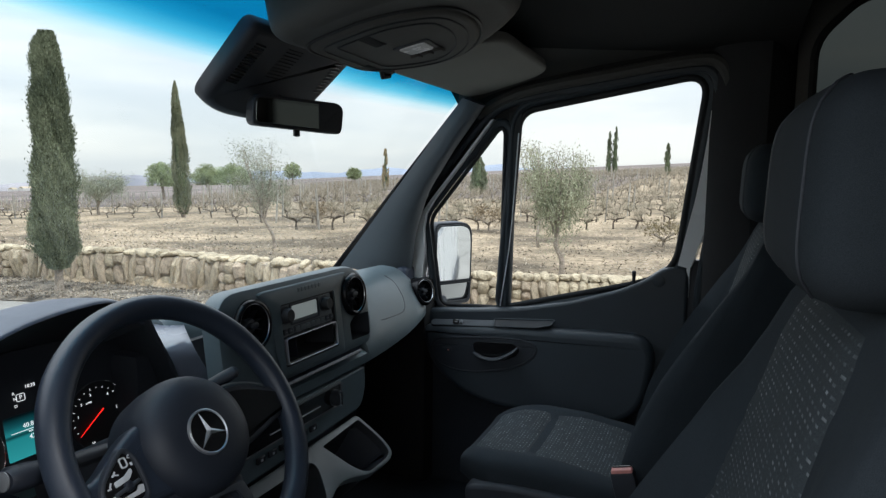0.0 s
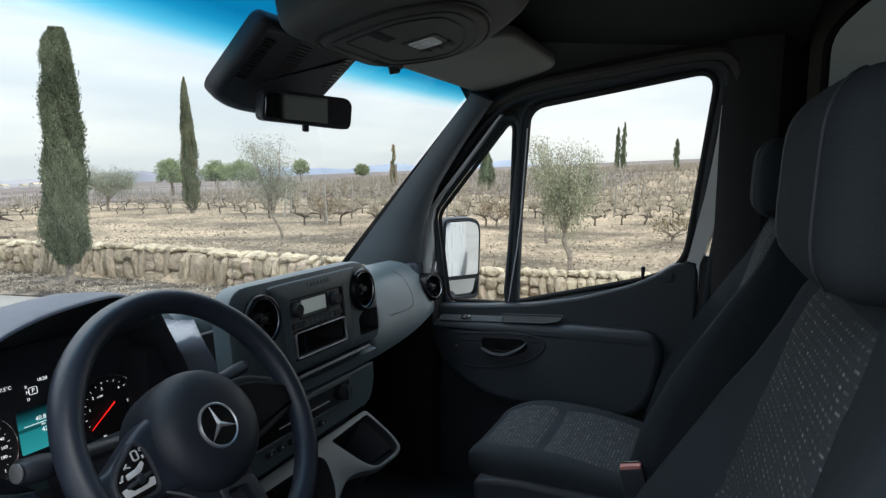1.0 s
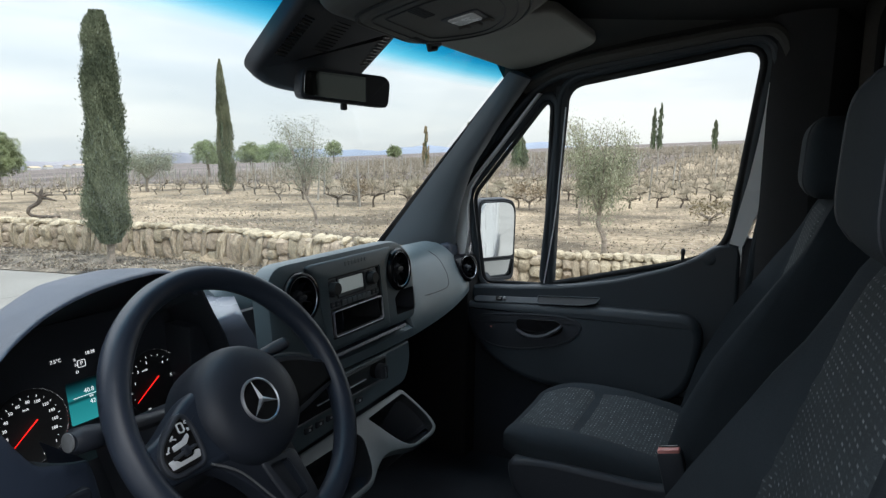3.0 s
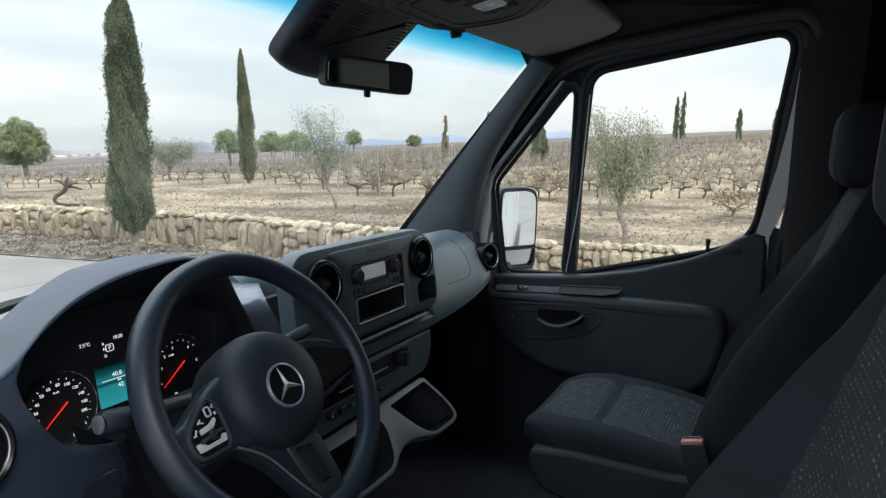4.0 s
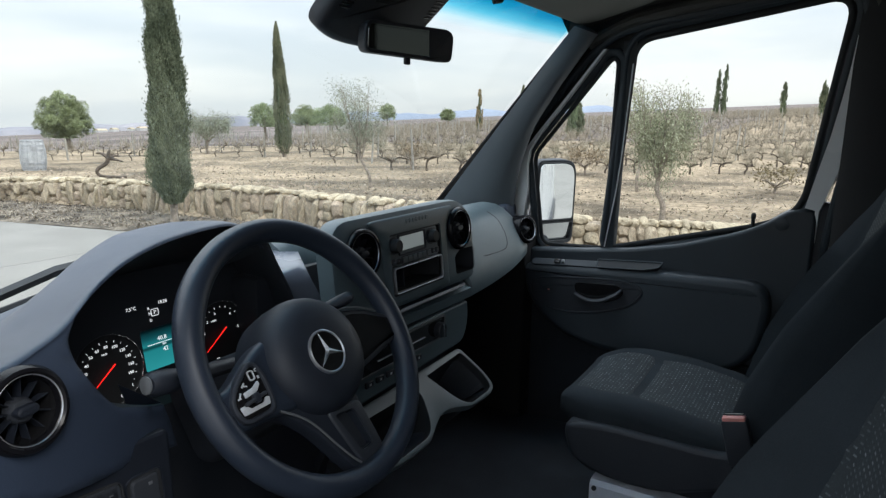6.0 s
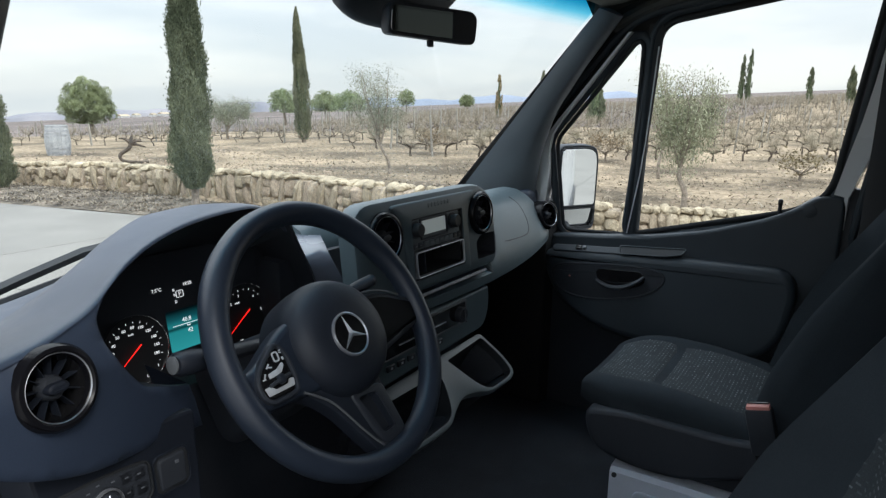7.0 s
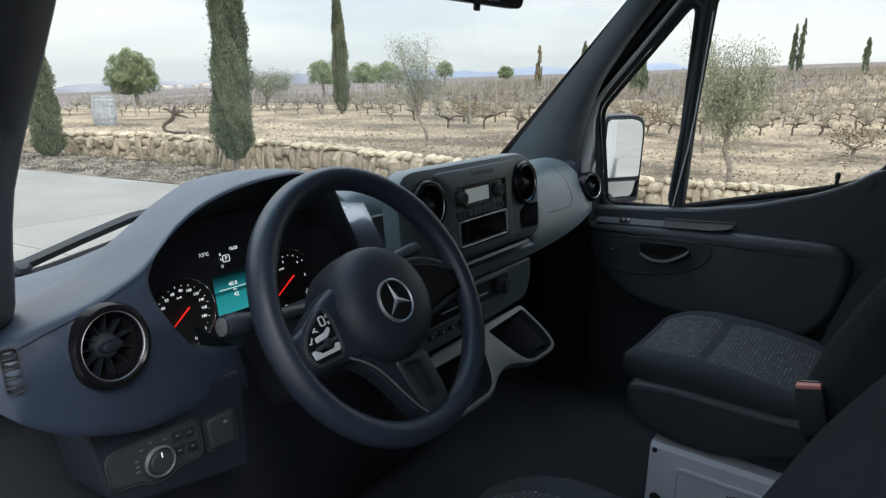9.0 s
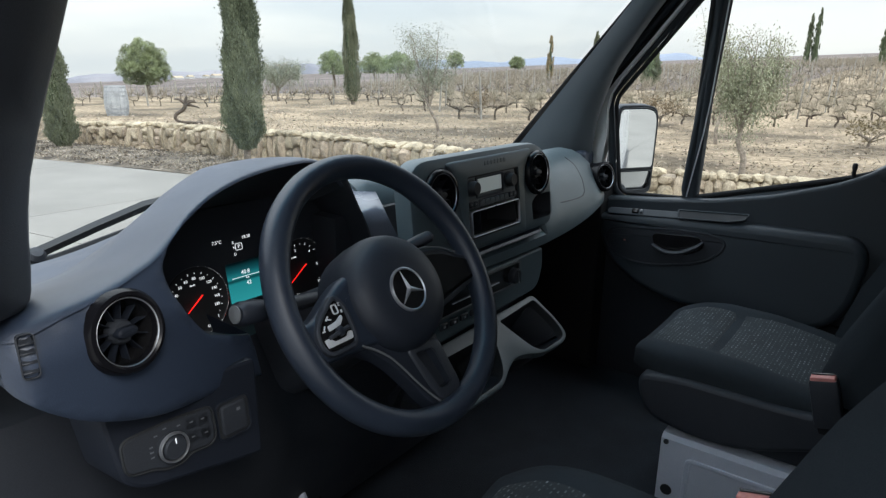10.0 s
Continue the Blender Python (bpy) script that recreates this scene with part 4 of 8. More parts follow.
for x in hood_xs:
    lo, r2 = crest(x) - roll(x), 2 * roll(x)
    row = [dash_skin(x, lo + r2 * k / 8) for k in range(9)] + [dash_skin(x, lo + r2 + q) for q in (0.02, 0.05, 0.10, 0.15, 0.22, 0.30)]
    if x > -0.690:
        lipz = dash_skin(x, crest(x) - 0.0085)
        row = [lipz + Vector((0, 0.012, -0.001)), lipz + Vector((0, 0.002, -0.0005)), lipz] + row
    else:
        row = [row[0]] * 3 + row
    hood.append(row)
grid = [[bm.verts.new(p) for p in row] for row in hood]
for a, b in zip(grid, grid[1:]):
    for k in range(len(a) - 1):
        if len({tuple(v.co) for v in (a[k], a[k + 1], b[k + 1], b[k])}) > 2:
            bm.faces.new((a[k], a[k + 1], b[k + 1], b[k]))
bmesh.ops.remove_doubles(bm, verts=bm.verts, dist=0.0004)
rimline = [dash_skin(a, b) + Vector((0, 0.004, 0)) for a, b in under + [(-0.570, 1.305), (-0.578, 1.332), (-0.588, 1.357)]]
loft([rimline, [p + Vector((0.0, 0.004, 0.001)) for p in rimline], [p + Vector((-0.002, 0.09, 0.006)) for p in rimline]], closed=False, bm=bm)
part("driver_body", bm, M_DASH, dash, angle=0.9)
# tunnel round the dials, and the inner wall at its far side
CL_Y = lambda z: 0.288 + 0.162 * (z - 1.38)
tun = [dash_skin(a, b) + Vector((0, 0.003, 0)) for a, b in mouth]
part("dial_surround", loft([tun, [p + Vector((0, 0.006, 0)) for p in tun], [Vector((-0.48 + (p.x + 0.48) * (0.985 - 0.18 * smooth(1.40, 1.46, p.z)), CL_Y(p.z) - 0.002, p.z - 0.52 * max(0.0, p.z - 1.40) - 1.6 * max(0.0, 1.40 - p.z))) for p in tun]], closed=False), M_DARK, dash, angle=0.9)
EDGE_Z, EDGE_X = (1.27, 1.30, 1.35, 1.39, 1.422, 1.472, 1.508, 1.525), (-0.252, -0.254, -0.258, -0.264, -0.276, -0.303, -0.321, -0.334)
edge_x = lambda z: float(np.interp(z, EDGE_Z, EDGE_X))
zs = [1.27 + 0.012 * k for k in range(22)]
part("hood_wall", loft([[(edge_x(z) - 0.004, 0.192, z), (edge_x(z), 0.186, z), (edge_x(z) + 0.005, 0.187, z), (edge_x(z) + 0.008, 0.195, z), (edge_x(z) + 0.016, 0.36, z), (edge_x(z) + 0.004, CL_Y(z) + 0.02, z)] for z in zs]), M_DARK, dash, angle=0.8)
side_x = lambda z: float(np.interp(z, (1.28, 1.386, 1.444, 1.488, 1.515), (-0.150, -0.203, -0.239, -0.266, -0.276)))
shoulder = []
for z0, y in ((1.27, 0.182), (1.32, 0.181), (1.38, 0.181), (1.42, 0.184), (1.437, 0.190), (1.450, 0.200), (1.460, 0.214), (1.470, 0.235), (1.480, 0.262), (1.490, 0.295), (1.500, 0.330), (1.515, 0.375)):
    # the top runs back and towards the middle
    dx, z = 1.05 * max(0.0, y - 0.184), z0 - 0.26 * max(0.0, y - 0.184)
    e, w = edge_x(z0) + dx, side_x(z0) + 0.010 + dx
    shoulder.append([(e + 0.006, y + 0.014, z), (0.35 * e + 0.65 * w, y, z), (w - 0.006, y - 0.003, z), (w, y + 0.003, z), (w + 0.006, y + 0.10, z - 0.01), (e, y + 0.12, z - 0.01)])
part("hood_side", loft(shoulder), M_SHOULDER, dash, angle=0.9)
# black filler box stands in for the shade between hood and centre panel
part("gap_shade", rbox((-0.215, 0.262, 1.340), (0.18, 0.06, 0.19), 0.004), M_DARK, dash)
part("end_cap", rbox((0.872, 0.345, 1.385), (0.085, 0.075, 0.10), 0.018, seg=3), M_DASH, dash)
# lower shelf edge below the centre panel, lower boards
part("shelf_lip", loft([[(x, 0.128, 1.322), (x, 0.122, 1.327), (x, 0.125, 1.332), (x, 0.17, 1.335), (x, 0.17, 1.318)] for x in (-0.21, 0.0, 0.20, 0.228)]), M_DASH, dash)
part("knee_board", loft([[(x, 0.22 + d, 1.29), (x, 0.20 + d, 1.20), (x, 0.24 + d, 1.0), (x, 0.34 + 0.8 * d, 0.78), (x, 0.61, 0.70), (x, 0.61, 1.29)] for x, d in ((-0.88, 0.0), (-0.3, 0.0), (0.255, 0.0), (0.27, 0.25), (0.87, 0.25))]), M_DARK, dash)
part("lower_board", plate(rounded([(-0.26, 1.276), (0.276, 1.276), (0.282, 1.23), (0.262, 1.178), (-0.26, 1.162)], [0.004, 0.008, 0.02, 0.03, 0.004], 4), 0.10, axes((0, 0.142, 0), (1, 0, 0), (0, 0, 1)), 0.005), M_PANEL_LIT, dash)

def dash_y(x, z):
    """The face of the passenger side dashboard at (x, z)."""
    a = max(k for k in range(len(sections) - 1) if sections[k][0][0] <= x)
    out = []
    for s_ in (sections[a], sections[a + 1]):
        pts = sorted((p[2], p[1]) for p in s_[3:11])
        out.append(float(np.interp(z, [q[0] for q in pts], [q[1] for q in pts])))
    t = (x - sections[a][0][0]) / (sections[a + 1][0][0] - sections[a][0][0])
    return out[0] + (out[1] - out[0]) * t


lid = spline([(0.292, 0, 1.372), (0.40, 0, 1.360), (0.52, 0, 1.352), (0.575, 0, 1.356), (0.598, 0, 1.378), (0.600, 0, 1.405), (0.588, 0, 1.432), (0.565, 0, 1.448)], 5)
part("airbag_lid_seam", sweep([(p.x, dash_y(p.x, p.z) - 0.0002, p.z) for p in lid], 0.0016, 5), M_DARK, dash, "fine seam of the airbag lid")

XF = axes((0.033, 0.129, 1.4325), (1, 0, 0), (0, 0.108, 0.994))
pk = rrect(0.166, 0.044, 0.006, 4, 0.013, -0.040)
sp = rounded([(0.148, -0.032), (0.170, -0.018), (0.236, -0.020), (0.237, -0.070), (0.226, -0.074), (0.150, -0.072)], [0.006, 0.012, 0.006, 0.006, 0.006, 0.008], 4)
sp2 = [(0.004 - x, y) for x, y in sp]
vr, vl = circle(0.041, 32, 0.172, 0.0305), circle(0.041, 32, -0.176, 0.0305)
face = rounded([(-0.258, -0.094), (0.240, -0.094), (0.244, 0.050), (0.186, 0.0975), (-0.258, 0.0975)], [0.02, 0.03, 0.055, 0.05, 0.055], 6)
cp = part("centre_panel", holed(face, [rrect(0.186, 0.122, 0.006, 4, -0.003, -0.008), sp, vr, vl], 0.035, XF, 0.010, 0.03), M_PANEL_LIT, dash, "raised grey centre panel")
mid_o = rounded([(-0.112, -0.086), (0.115, -0.086), (0.114, 0.020), (0.120, 0.052), (0.148, 0.086), (-0.165, 0.086), (-0.136, 0.062), (-0.120, 0.030)], [0.008, 0.008, 0.03, 0.05, 0.01, 0.03, 0.03, 0.04], 5)
part("radio_console", holed(mid_o, [rrect(0.186, 0.122, 0.006, 4, -0.003, -0.008)], 0.008, XF @ Matrix.Translation((0, 0, 0.0045)), 0.0045, 0.01), M_PANEL_LIT, cp, "grey console round the radio, slightly proud", angle=0.8)
part("side_pocket", tray(sp, 0.085, XF @ Matrix.Translation((0, 0, -0.003))), M_DARK, cp, "small open pocket")
words_bars = bmesh.new()
for k in range(7):
    rbox((0, 0, 0), (0.0085, 0.008, 0.0012), 0.0004, XF @ Matrix.Translation((-0.032 + k * 0.0118, 0.073, 0.0045)), 1, words_bars)
part("embossed_bars", words_bars, M_PANEL_LIT, cp, "faint embossed lettering strip")


def vent(o, r, parent, tilt=(0, 0.1, 1), u=(1, 0, 0), deep=0.03, name="air_vent", ring_w=0.010):
    """A round nozzle: gloss ring, dark barrel, radial fins and a finger grip."""
    m = axes(o, u, tilt)
    v = part(name, lathe([(r + 0.001, -0.030), (r + 0.0005, 0.004), (r - 0.0025, 0.0085), (r - 0.006, 0.0095), (r - ring_w, 0.006), (r - ring_w - 0.002, -0.030)], m, 40, around=True), M_VENT, parent, "round air vent with a glossy black ring")
    part("ring_edge", lathe([(r - ring_w + 0.0007, 0.0066), (r - ring_w + 0.0014, 0.0078), (r - ring_w + 0.0022, 0.0074), (r - ring_w + 0.001, 0.006)], m, 40, around=True), M_SATIN, v, "thin satin ring")
    part("barrel", tray(circle(r - ring_w - 0.001, 32), deep, m, shrink=0.8), M_PIANO, v)
    n = 11
    for k in range(n):
        a = 2 * math.pi * k / n + 0.2
        fin = m @ pose(0, 0, -0.006, 0, 0, math.degrees(a))
        bm = loft([[fin @ Vector(p) for p in ((x, -h, -0.010), (x, -h * 0.6, 0.001), (x, h * 0.6, 0.001), (x, h, -0.010))] for x, h in ((r * 0.24, 0.0005), (r * 0.5, 0.0007), (r - ring_w - 0.0015, 0.0010))])
        part("fin", bm, M_LOW, v)
    part("hub", lathe([(r * 0.30, -0.014), (r * 0.30, -0.004), (r * 0.24, 0.0), (0.0, 0.001)], m, 24), M_DARK, v)
    part("grip", plate(rounded([(-r * 0.30, 0), (-r * 0.2, r * 0.13), (r * 0.2, r * 0.13), (r * 0.30, 0), (r * 0.2, -r * 0.13), (-r * 0.2, -r * 0.13)], r * 0.1, 4), 0.014, m @ Matrix.Translation((0, 0, 0.007)), 0.003), M_LOW, v, "dark finger grip")
    return v


vent(XF @ Vector((0.172, 0.0305, 0.001)), 0.0475, dash, (0, 0.108, 0.994))
vent(XF @ Vector((-0.176, 0.0305, 0.001)), 0.0475, dash, (0, 0.108, 0.994))
vent((0.764, 0.210, 1.374), 0.043, dash, (0.0, 0.28, 0.97), (0.95, -0.25, 0))
vent((VENT_X, dash_front(VENT_X, VENT_Z) + 0.006, VENT_Z), 0.0415, dash, (0, 0.20, 1), (1, 0.17, 0))
# slotted side outlet at the driver's end
sl = thing("side_outlet", "black slotted outlet at the end of the dashboard", "air vent", (-0.872, 0.01, 1.44))
SO = axes((-0.8562, 0.0275, 1.445), (0.97, -0.2, 0.0), (0.10, 0.2, 1))
part("outlet_frame", rim(rrect(0.014, 0.040, 0.004, 3), rrect(0.0120, 0.037, 0.003, 3), 0.02, SO, 0.001), M_DARK, sl)
part("outlet_back", plate(rrect(0.013, 0.039, 0.003, 3), 0.004, SO @ Matrix.Translation((0, 0, -0.008)), 0.0005), M_RUBBER, sl)
for k in range(4):
    part("slat", rbox((0, 0, 0), (0.0118, 0.0022, 0.008), 0.0008, SO @ pose(0, -0.0125 + k * 0.0083, -0.003, 35, 0, 0), 1), M_DARK, sl)

# ---- radio and the open slot below it ----
radio = thing("car_radio", "grey car radio with small pale display and two knobs", "radio", XF @ Vector((0.01, 0.02, -0.01)))
RF = XF @ Matrix.Translation((-0.0095, 0.0195, 0.002)) @ Matrix.Diagonal((1.05, 1.10, 1, 1))
part("surround", rim(rrect(0.1855, 0.1215, 0.006, 4, -0.003, -0.008), rrect(0.179, 0.115, 0.004, 4, -0.003, -0.008), 0.03, XF @ Matrix.Translation((0, 0, 0.0025)), 0.001), M_RUBBER, radio, "thin black gap")
part("faceplate", plate(rrect(0.168, 0.0555, 0.004, 3), 0.04, RF, 0.002), M_EMBOSS, radio)
part("display", plate(rrect(0.078, 0.025, 0.002, 2, -0.008, 0.0105), 0.003, RF @ Matrix.Translation((0, 0, 0.002)), 0.0006), M_LCD, radio, "pale lit display")
part("display_frame", rim(rrect(0.093, 0.038, 0.003, 3, -0.008, 0.0085), rrect(0.085, 0.031, 0.002, 3, -0.008, 0.0085), 0.004, RF @ Matrix.Translation((0, 0, 0.0025)), 0.0008), M_DARK, radio)
for sx in (-0.069, 0.058):
    part("knob_ground", lathe([(0.0155, -0.002), (0.0155, 0.0015), (0.0, 0.0018)], RF @ Matrix.Translation((sx, 0.010, 0)), 24), M_DARK, radio)
    part("knob", lathe([(0.0125, -0.004), (0.0125, 0.012), (0.0105, 0.0155), (0.0, 0.0155)], RF @ Matrix.Translation((sx, 0.010, 0)), 24), M_RUBBER, radio, "black ribbed knob")
part("button_row", plate(rrect(0.102, 0.0135, 0.002, 2, 0.004, -0.0195), 0.002, RF @ Matrix.Translation((0, 0, 0.0006)), 0.0004), M_DARK, radio)
for k in range(6):
    part("button", rbox((0, 0, 0), (0.0148, 0.0105, 0.006), 0.0014, RF @ Matrix.Translation((-0.038 + k * 0.0166, -0.0195, 0.001)), 1), M_EMBOSS, radio)
for sx in (-0.066, 0.070):
    for dx in (-0.007, 0.007):
        part("button", rbox((0, 0, 0), (0.0125, 0.010, 0.005), 0.0014, RF @ Matrix.Translation((sx + dx, -0.0185, 0.001)), 1), M_DARK, radio)
        part("button_sign", rbox((0, 0, 0), (0.004, 0.0022, 0.0004), 0, RF @ Matrix.Translation((sx + dx, -0.0185, 0.0036))), M_SIGN, radio, smooth=False)
slotthing = thing("storage_slot", "open black storage slot with a satin frame", "storage compartment", XF @ Vector((0.013, -0.06, 0)))
part("slot_frame", rim(rrect(0.177, 0.052, 0.006, 4, 0.001, -0.0395), rrect(0.171, 0.046, 0.005, 4, 0.001, -0.0395), 0.012, XF @ Matrix.Translation((0, 0, 0.0055)), 0.002), M_SATIN, slotthing, "satin grey frame")
part("slot_box", tray(rrect(0.171, 0.045, 0.005, 4, 0.001, -0.0395), 0.07, XF @ Matrix.Translation((0, 0, -0.004)), shrink=0.92), M_RUBBER, slotthing, "black inside")
part("slot_divider", rbox((0, 0, 0), (0.0025, 0.040, 0.06), 0.0008, XF @ Matrix.Translation((-0.045, -0.0395, -0.035)), 1), M_LOW, slotthing)

# ---- climate panel and cup holder tray ----
clim = thing("climate_panel", "black heater control panel with rotary knobs", "control panel", (0.08, 0.14, 1.24))
CF = axes((0.0, 0.140, 1.236), (1, 0, 0), (0, 0.0, 1))
part("panel_face", plate(rrect(0.385, 0.047, 0.006, 4, -0.028, 0.007), 0.02, CF, 0.002), M_PIANO, clim)
part("panel_rim", rim(rrect(0.393, 0.055, 0.008, 4, -0.028, 0.007), rrect(0.383, 0.045, 0.006, 4, -0.028, 0.007), 0.01, CF @ Matrix.Translation((0, 0, 0.002)), 0.002), M_SPOKE, clim)
for x in (0.135, -0.195):
    kn = part("rotary_knob", lathe([(0.0175, -0.002), (0.0175, 0.010), (0.0155, 0.013), (0.0, 0.013)], CF @ Matrix.Translation((x, 0.006, 0.002)), 28), M_DARK, clim, "black rotary knob")
    part("grip_bar", rbox((0, 0, 0), (0.005, 0.032, 0.009), 0.002, CF @ pose(x, 0.006, 0.0165, 0, 0, 12)), M_CHROME, kn, "bright grip bar")
part("slider_strip", rbox((0, 0, 0), (0.17, 0.0022, 0.003), 0.0007, CF @ Matrix.Translation((-0.005, 0.004, 0.002)), 1), M_KEY, clim, "thin pale line")
for k in range(6):
    part("key", rbox((0, 0, 0), (0.024, 0.013, 0.006), 0.002, CF @ Matrix.Translation((-0.12 + k * 0.034, -0.033, 0.003)), 1), M_DARK, clim)
    part("key_sign", rbox((0, 0, 0), (0.006, 0.0045, 0.001), 0.0003, CF @ Matrix.Translation((-0.12 + k * 0.034, -0.033, 0.0063)), 1), M_KEY, clim)

TF = axes((0.03, 0.090, 1.1215), (1, 0.0, 0.0), (-0.01, 0.737, 0.676))
outl = rounded([(-0.255, 0.064), (0.206, 0.070), (0.226, -0.008), (0.224, -0.050), (0.195, -0.062), (0.106, -0.060), (0.060, -0.041), (0.012, -0.031), (-0.030, -0.045), (-0.072, -0.066), (-0.190, -0.066), (-0.250, -0.045)], [0.01, 0.014, 0.03, 0.025, 0.02, 0.03, 0.03, 0.04, 0.03, 0.02, 0.04, 0.03], 5)
h1 = rounded([(0.040, 0.051), (0.197, 0.058), (0.216, -0.008), (0.212, -0.046), (0.188, -0.053), (0.105, -0.052), (0.078, -0.030)], [0.006, 0.010, 0.03, 0.016, 0.014, 0.014, 0.03], 5)
h2 = rounded([(-0.225, 0.040), (-0.015, 0.038), (-0.010, 0.020), (-0.040, -0.036), (-0.068, -0.055), (-0.190, -0.056), (-0.240, -0.03)], [0.012, 0.01, 0.02, 0.03, 0.02, 0.03, 0.02], 5)
cup_tray = thing("cup_holder_tray", "grey cup holder tray with two deep black wells", "cup holder", (0.03, 0.10, 1.05))
part("tray_top", holed(outl, [h1, h2], 0.022, TF, 0.004, 0.02), M_TRAY, cup_tray)
part("well", tray(h1, 0.12, TF @ Matrix.Translation((0, 0, -0.002)), shrink=0.9), M_RUBBER, cup_tray, "deep black well")
part("well", tray(h2, 0.12, TF @ Matrix.Translation((0, 0, -0.002)), shrink=0.9), M_RUBBER, cup_tray, "deep black well")
part("tray_foot", loft([lift(offset2(outl, 0.012), -0.02, TF), lift(offset2(outl, 0.05), -0.16, TF)], caps=False), M_DARK, cup_tray)

# ---- instrument cluster ----
clus = thing("instrument_cluster", "black instrument cluster with two lit dials and teal display", "instrument cluster", (-0.44, 0.28, 1.30))
CL = axes((-0.44, 0.286, 1.38), (1, 0, 0), (0, 0.16, 0.987))
part("backing", plate(rounded([(-0.215, -0.112), (0.185, -0.112), (0.190, 0.05), (0.140, 0.098), (-0.08, 0.096), (-0.155, 0.066), (-0.205, 0.03)], 0.02, 4), 0.02, CL, 0.003), M_DARK, clus, "black dial panel")


def dial(cx, cz, r, marks, needle, name):
    m = CL @ Matrix.Translation((cx, cz, 0.002))
    d = part(name, lathe([(r - 0.0016, -0.001), (r - 0.0012, 0.004), (r - 0.0004, 0.005), (r + 0.0004, 0.004), (r + 0.0008, -0.001)], m, 48, around=True), M_CHROME, clus, "round dial with a thin bright ring")
    part("dial_face", plate(circle(r - 0.001, 40), 0.001, m @ Matrix.Translation((0, 0, 0.0005)), 0.0002), M_RUBBER, d)
    for body, ang, rad, size in marks:
        a = radians(ang)
        words("figure", body, size, m @ Matrix.Translation((rad * math.cos(a), rad * math.sin(a), 0.0012)), M_PRINT, d)
    for k in range(17):
        a = radians(205 - k * 15)
        bm = rbox((0, 0, 0), (0.0030 if k % 2 else 0.0016, 0.0006, 0.0004), 0, m @ pose((r - 0.0105) * math.cos(a), (r - 0.0105) * math.sin(a), 0.0012, 0, 0, math.degrees(a)))
        part("tick", bm, M_PRINT, d, smooth=False)
    a = radians(needle)
    bm = loft([[m @ Vector(p) for p in q] for q in ([(-0.012 * math.cos(a) - 0.0011 * math.sin(a), -0.012 * math.sin(a) + 0.0011 * math.cos(a), 0.003), (-0.012 * math.cos(a) + 0.0011 * math.sin(a), -0.012 * math.sin(a) - 0.0011 * math.cos(a), 0.003), (0, 0, 0.004)],
                                                    [((r - 0.009) * math.cos(a), (r - 0.009) * math.sin(a), 0.003), ((r - 0.009) * math.cos(a) + 0.0006, (r - 0.009) * math.sin(a) - 0.0006, 0.003), ((r - 0.009) * math.cos(a), (r - 0.009) * math.sin(a), 0.004)])])
    part("needle", bm, M_NEEDLE, d, "red needle")
    return d


dial(-0.104, -0.036, 0.0525, [("20", 190, 0.0345, 0.0062), ("30", 171, 0.0345, 0.0062), ("40", 152, 0.0345, 0.0062), ("50", 131, 0.0345, 0.0062), ("60", 111, 0.0345, 0.0062), ("80", 88, 0.0345, 0.0062), ("100", 66, 0.0345, 0.0062), ("120", 44, 0.0340, 0.0062),
                             ("140", 22, 0.0340, 0.0062), ("160", 0, 0.0340, 0.0062), ("180", -22, 0.0340, 0.0062), ("km/h", 96, 0.0250, 0.0042), ("1/2", -72, 0.044, 0.0065), ("1", -46, 0.044, 0.0065)], 217, "speedometer")
dial(0.0975, -0.035, 0.0535, [("1", 170, 0.0345, 0.0062), ("2", 138, 0.0345, 0.0062), ("3", 104, 0.0345, 0.0062), ("4", 50, 0.0345, 0.0062), ("5", 2, 0.0350, 0.0062), ("50", -110, 0.045, 0.006), ("130", -40, 0.046, 0.006), ("x1000", 120, 0.026, 0.0042)], 214, "rev_counter")
scr = part("trip_display", plate(rrect(0.092, 0.063, 0.002, 2, 0.0, -0.0265), 0.002, CL @ Matrix.Translation((0, 0, 0.001)), 0.0004), M_TEAL, clus, "lit teal trip display")
part("display_line", rbox((0, 0, 0), (0.060, 0.0009, 0.0005), 0, CL @ Matrix.Translation((-0.008, -0.0195, 0.0014))), M_PRINT, scr, smooth=False)
words("trip_figure", "40.8", 0.0095, CL @ Matrix.Translation((-0.0125, -0.013, 0.0014)), M_PRINT, scr)
words("trip_unit", "km", 0.005, CL @ Matrix.Translation((-0.010, -0.0225, 0.0014)), M_PRINT, scr)
words("trip_figure", "42", 0.0095, CL @ Matrix.Translation((-0.009, -0.031, 0.0014)), M_PRINT, scr)
words("clock_figures", "18:28", 0.0072, CL @ Matrix.Translation((-0.001, 0.0415, 0.0012)), M_PRINT, clus)
words("temperature_figures", "7.5°C", 0.0072, CL @ Matrix.Translation((-0.054, 0.0415, 0.0012)), M_PRINT, clus)
for ch, dx, dz in (("R", -0.026, 0.036), ("N", -0.025, 0.028), ("D", -0.025, 0.0175)):
    words("gear_letter", ch, 0.006, CL @ Matrix.Translation((dx, dz, 0.0012)), M_PRINT, clus)
words("gear_letter", "P", 0.0085, CL @ Matrix.Translation((-0.0165, 0.0285, 0.0012)), M_PRINT, clus)
part("gear_box", rim(rrect(0.013, 0.011, 0.002, 2, -0.0165, 0.0285), rrect(0.0112, 0.0092, 0.001, 2, -0.0165, 0.0285), 0.0005, CL @ Matrix.Translation((0, 0, 0.0012)), 0.0001), M_PRINT, clus)

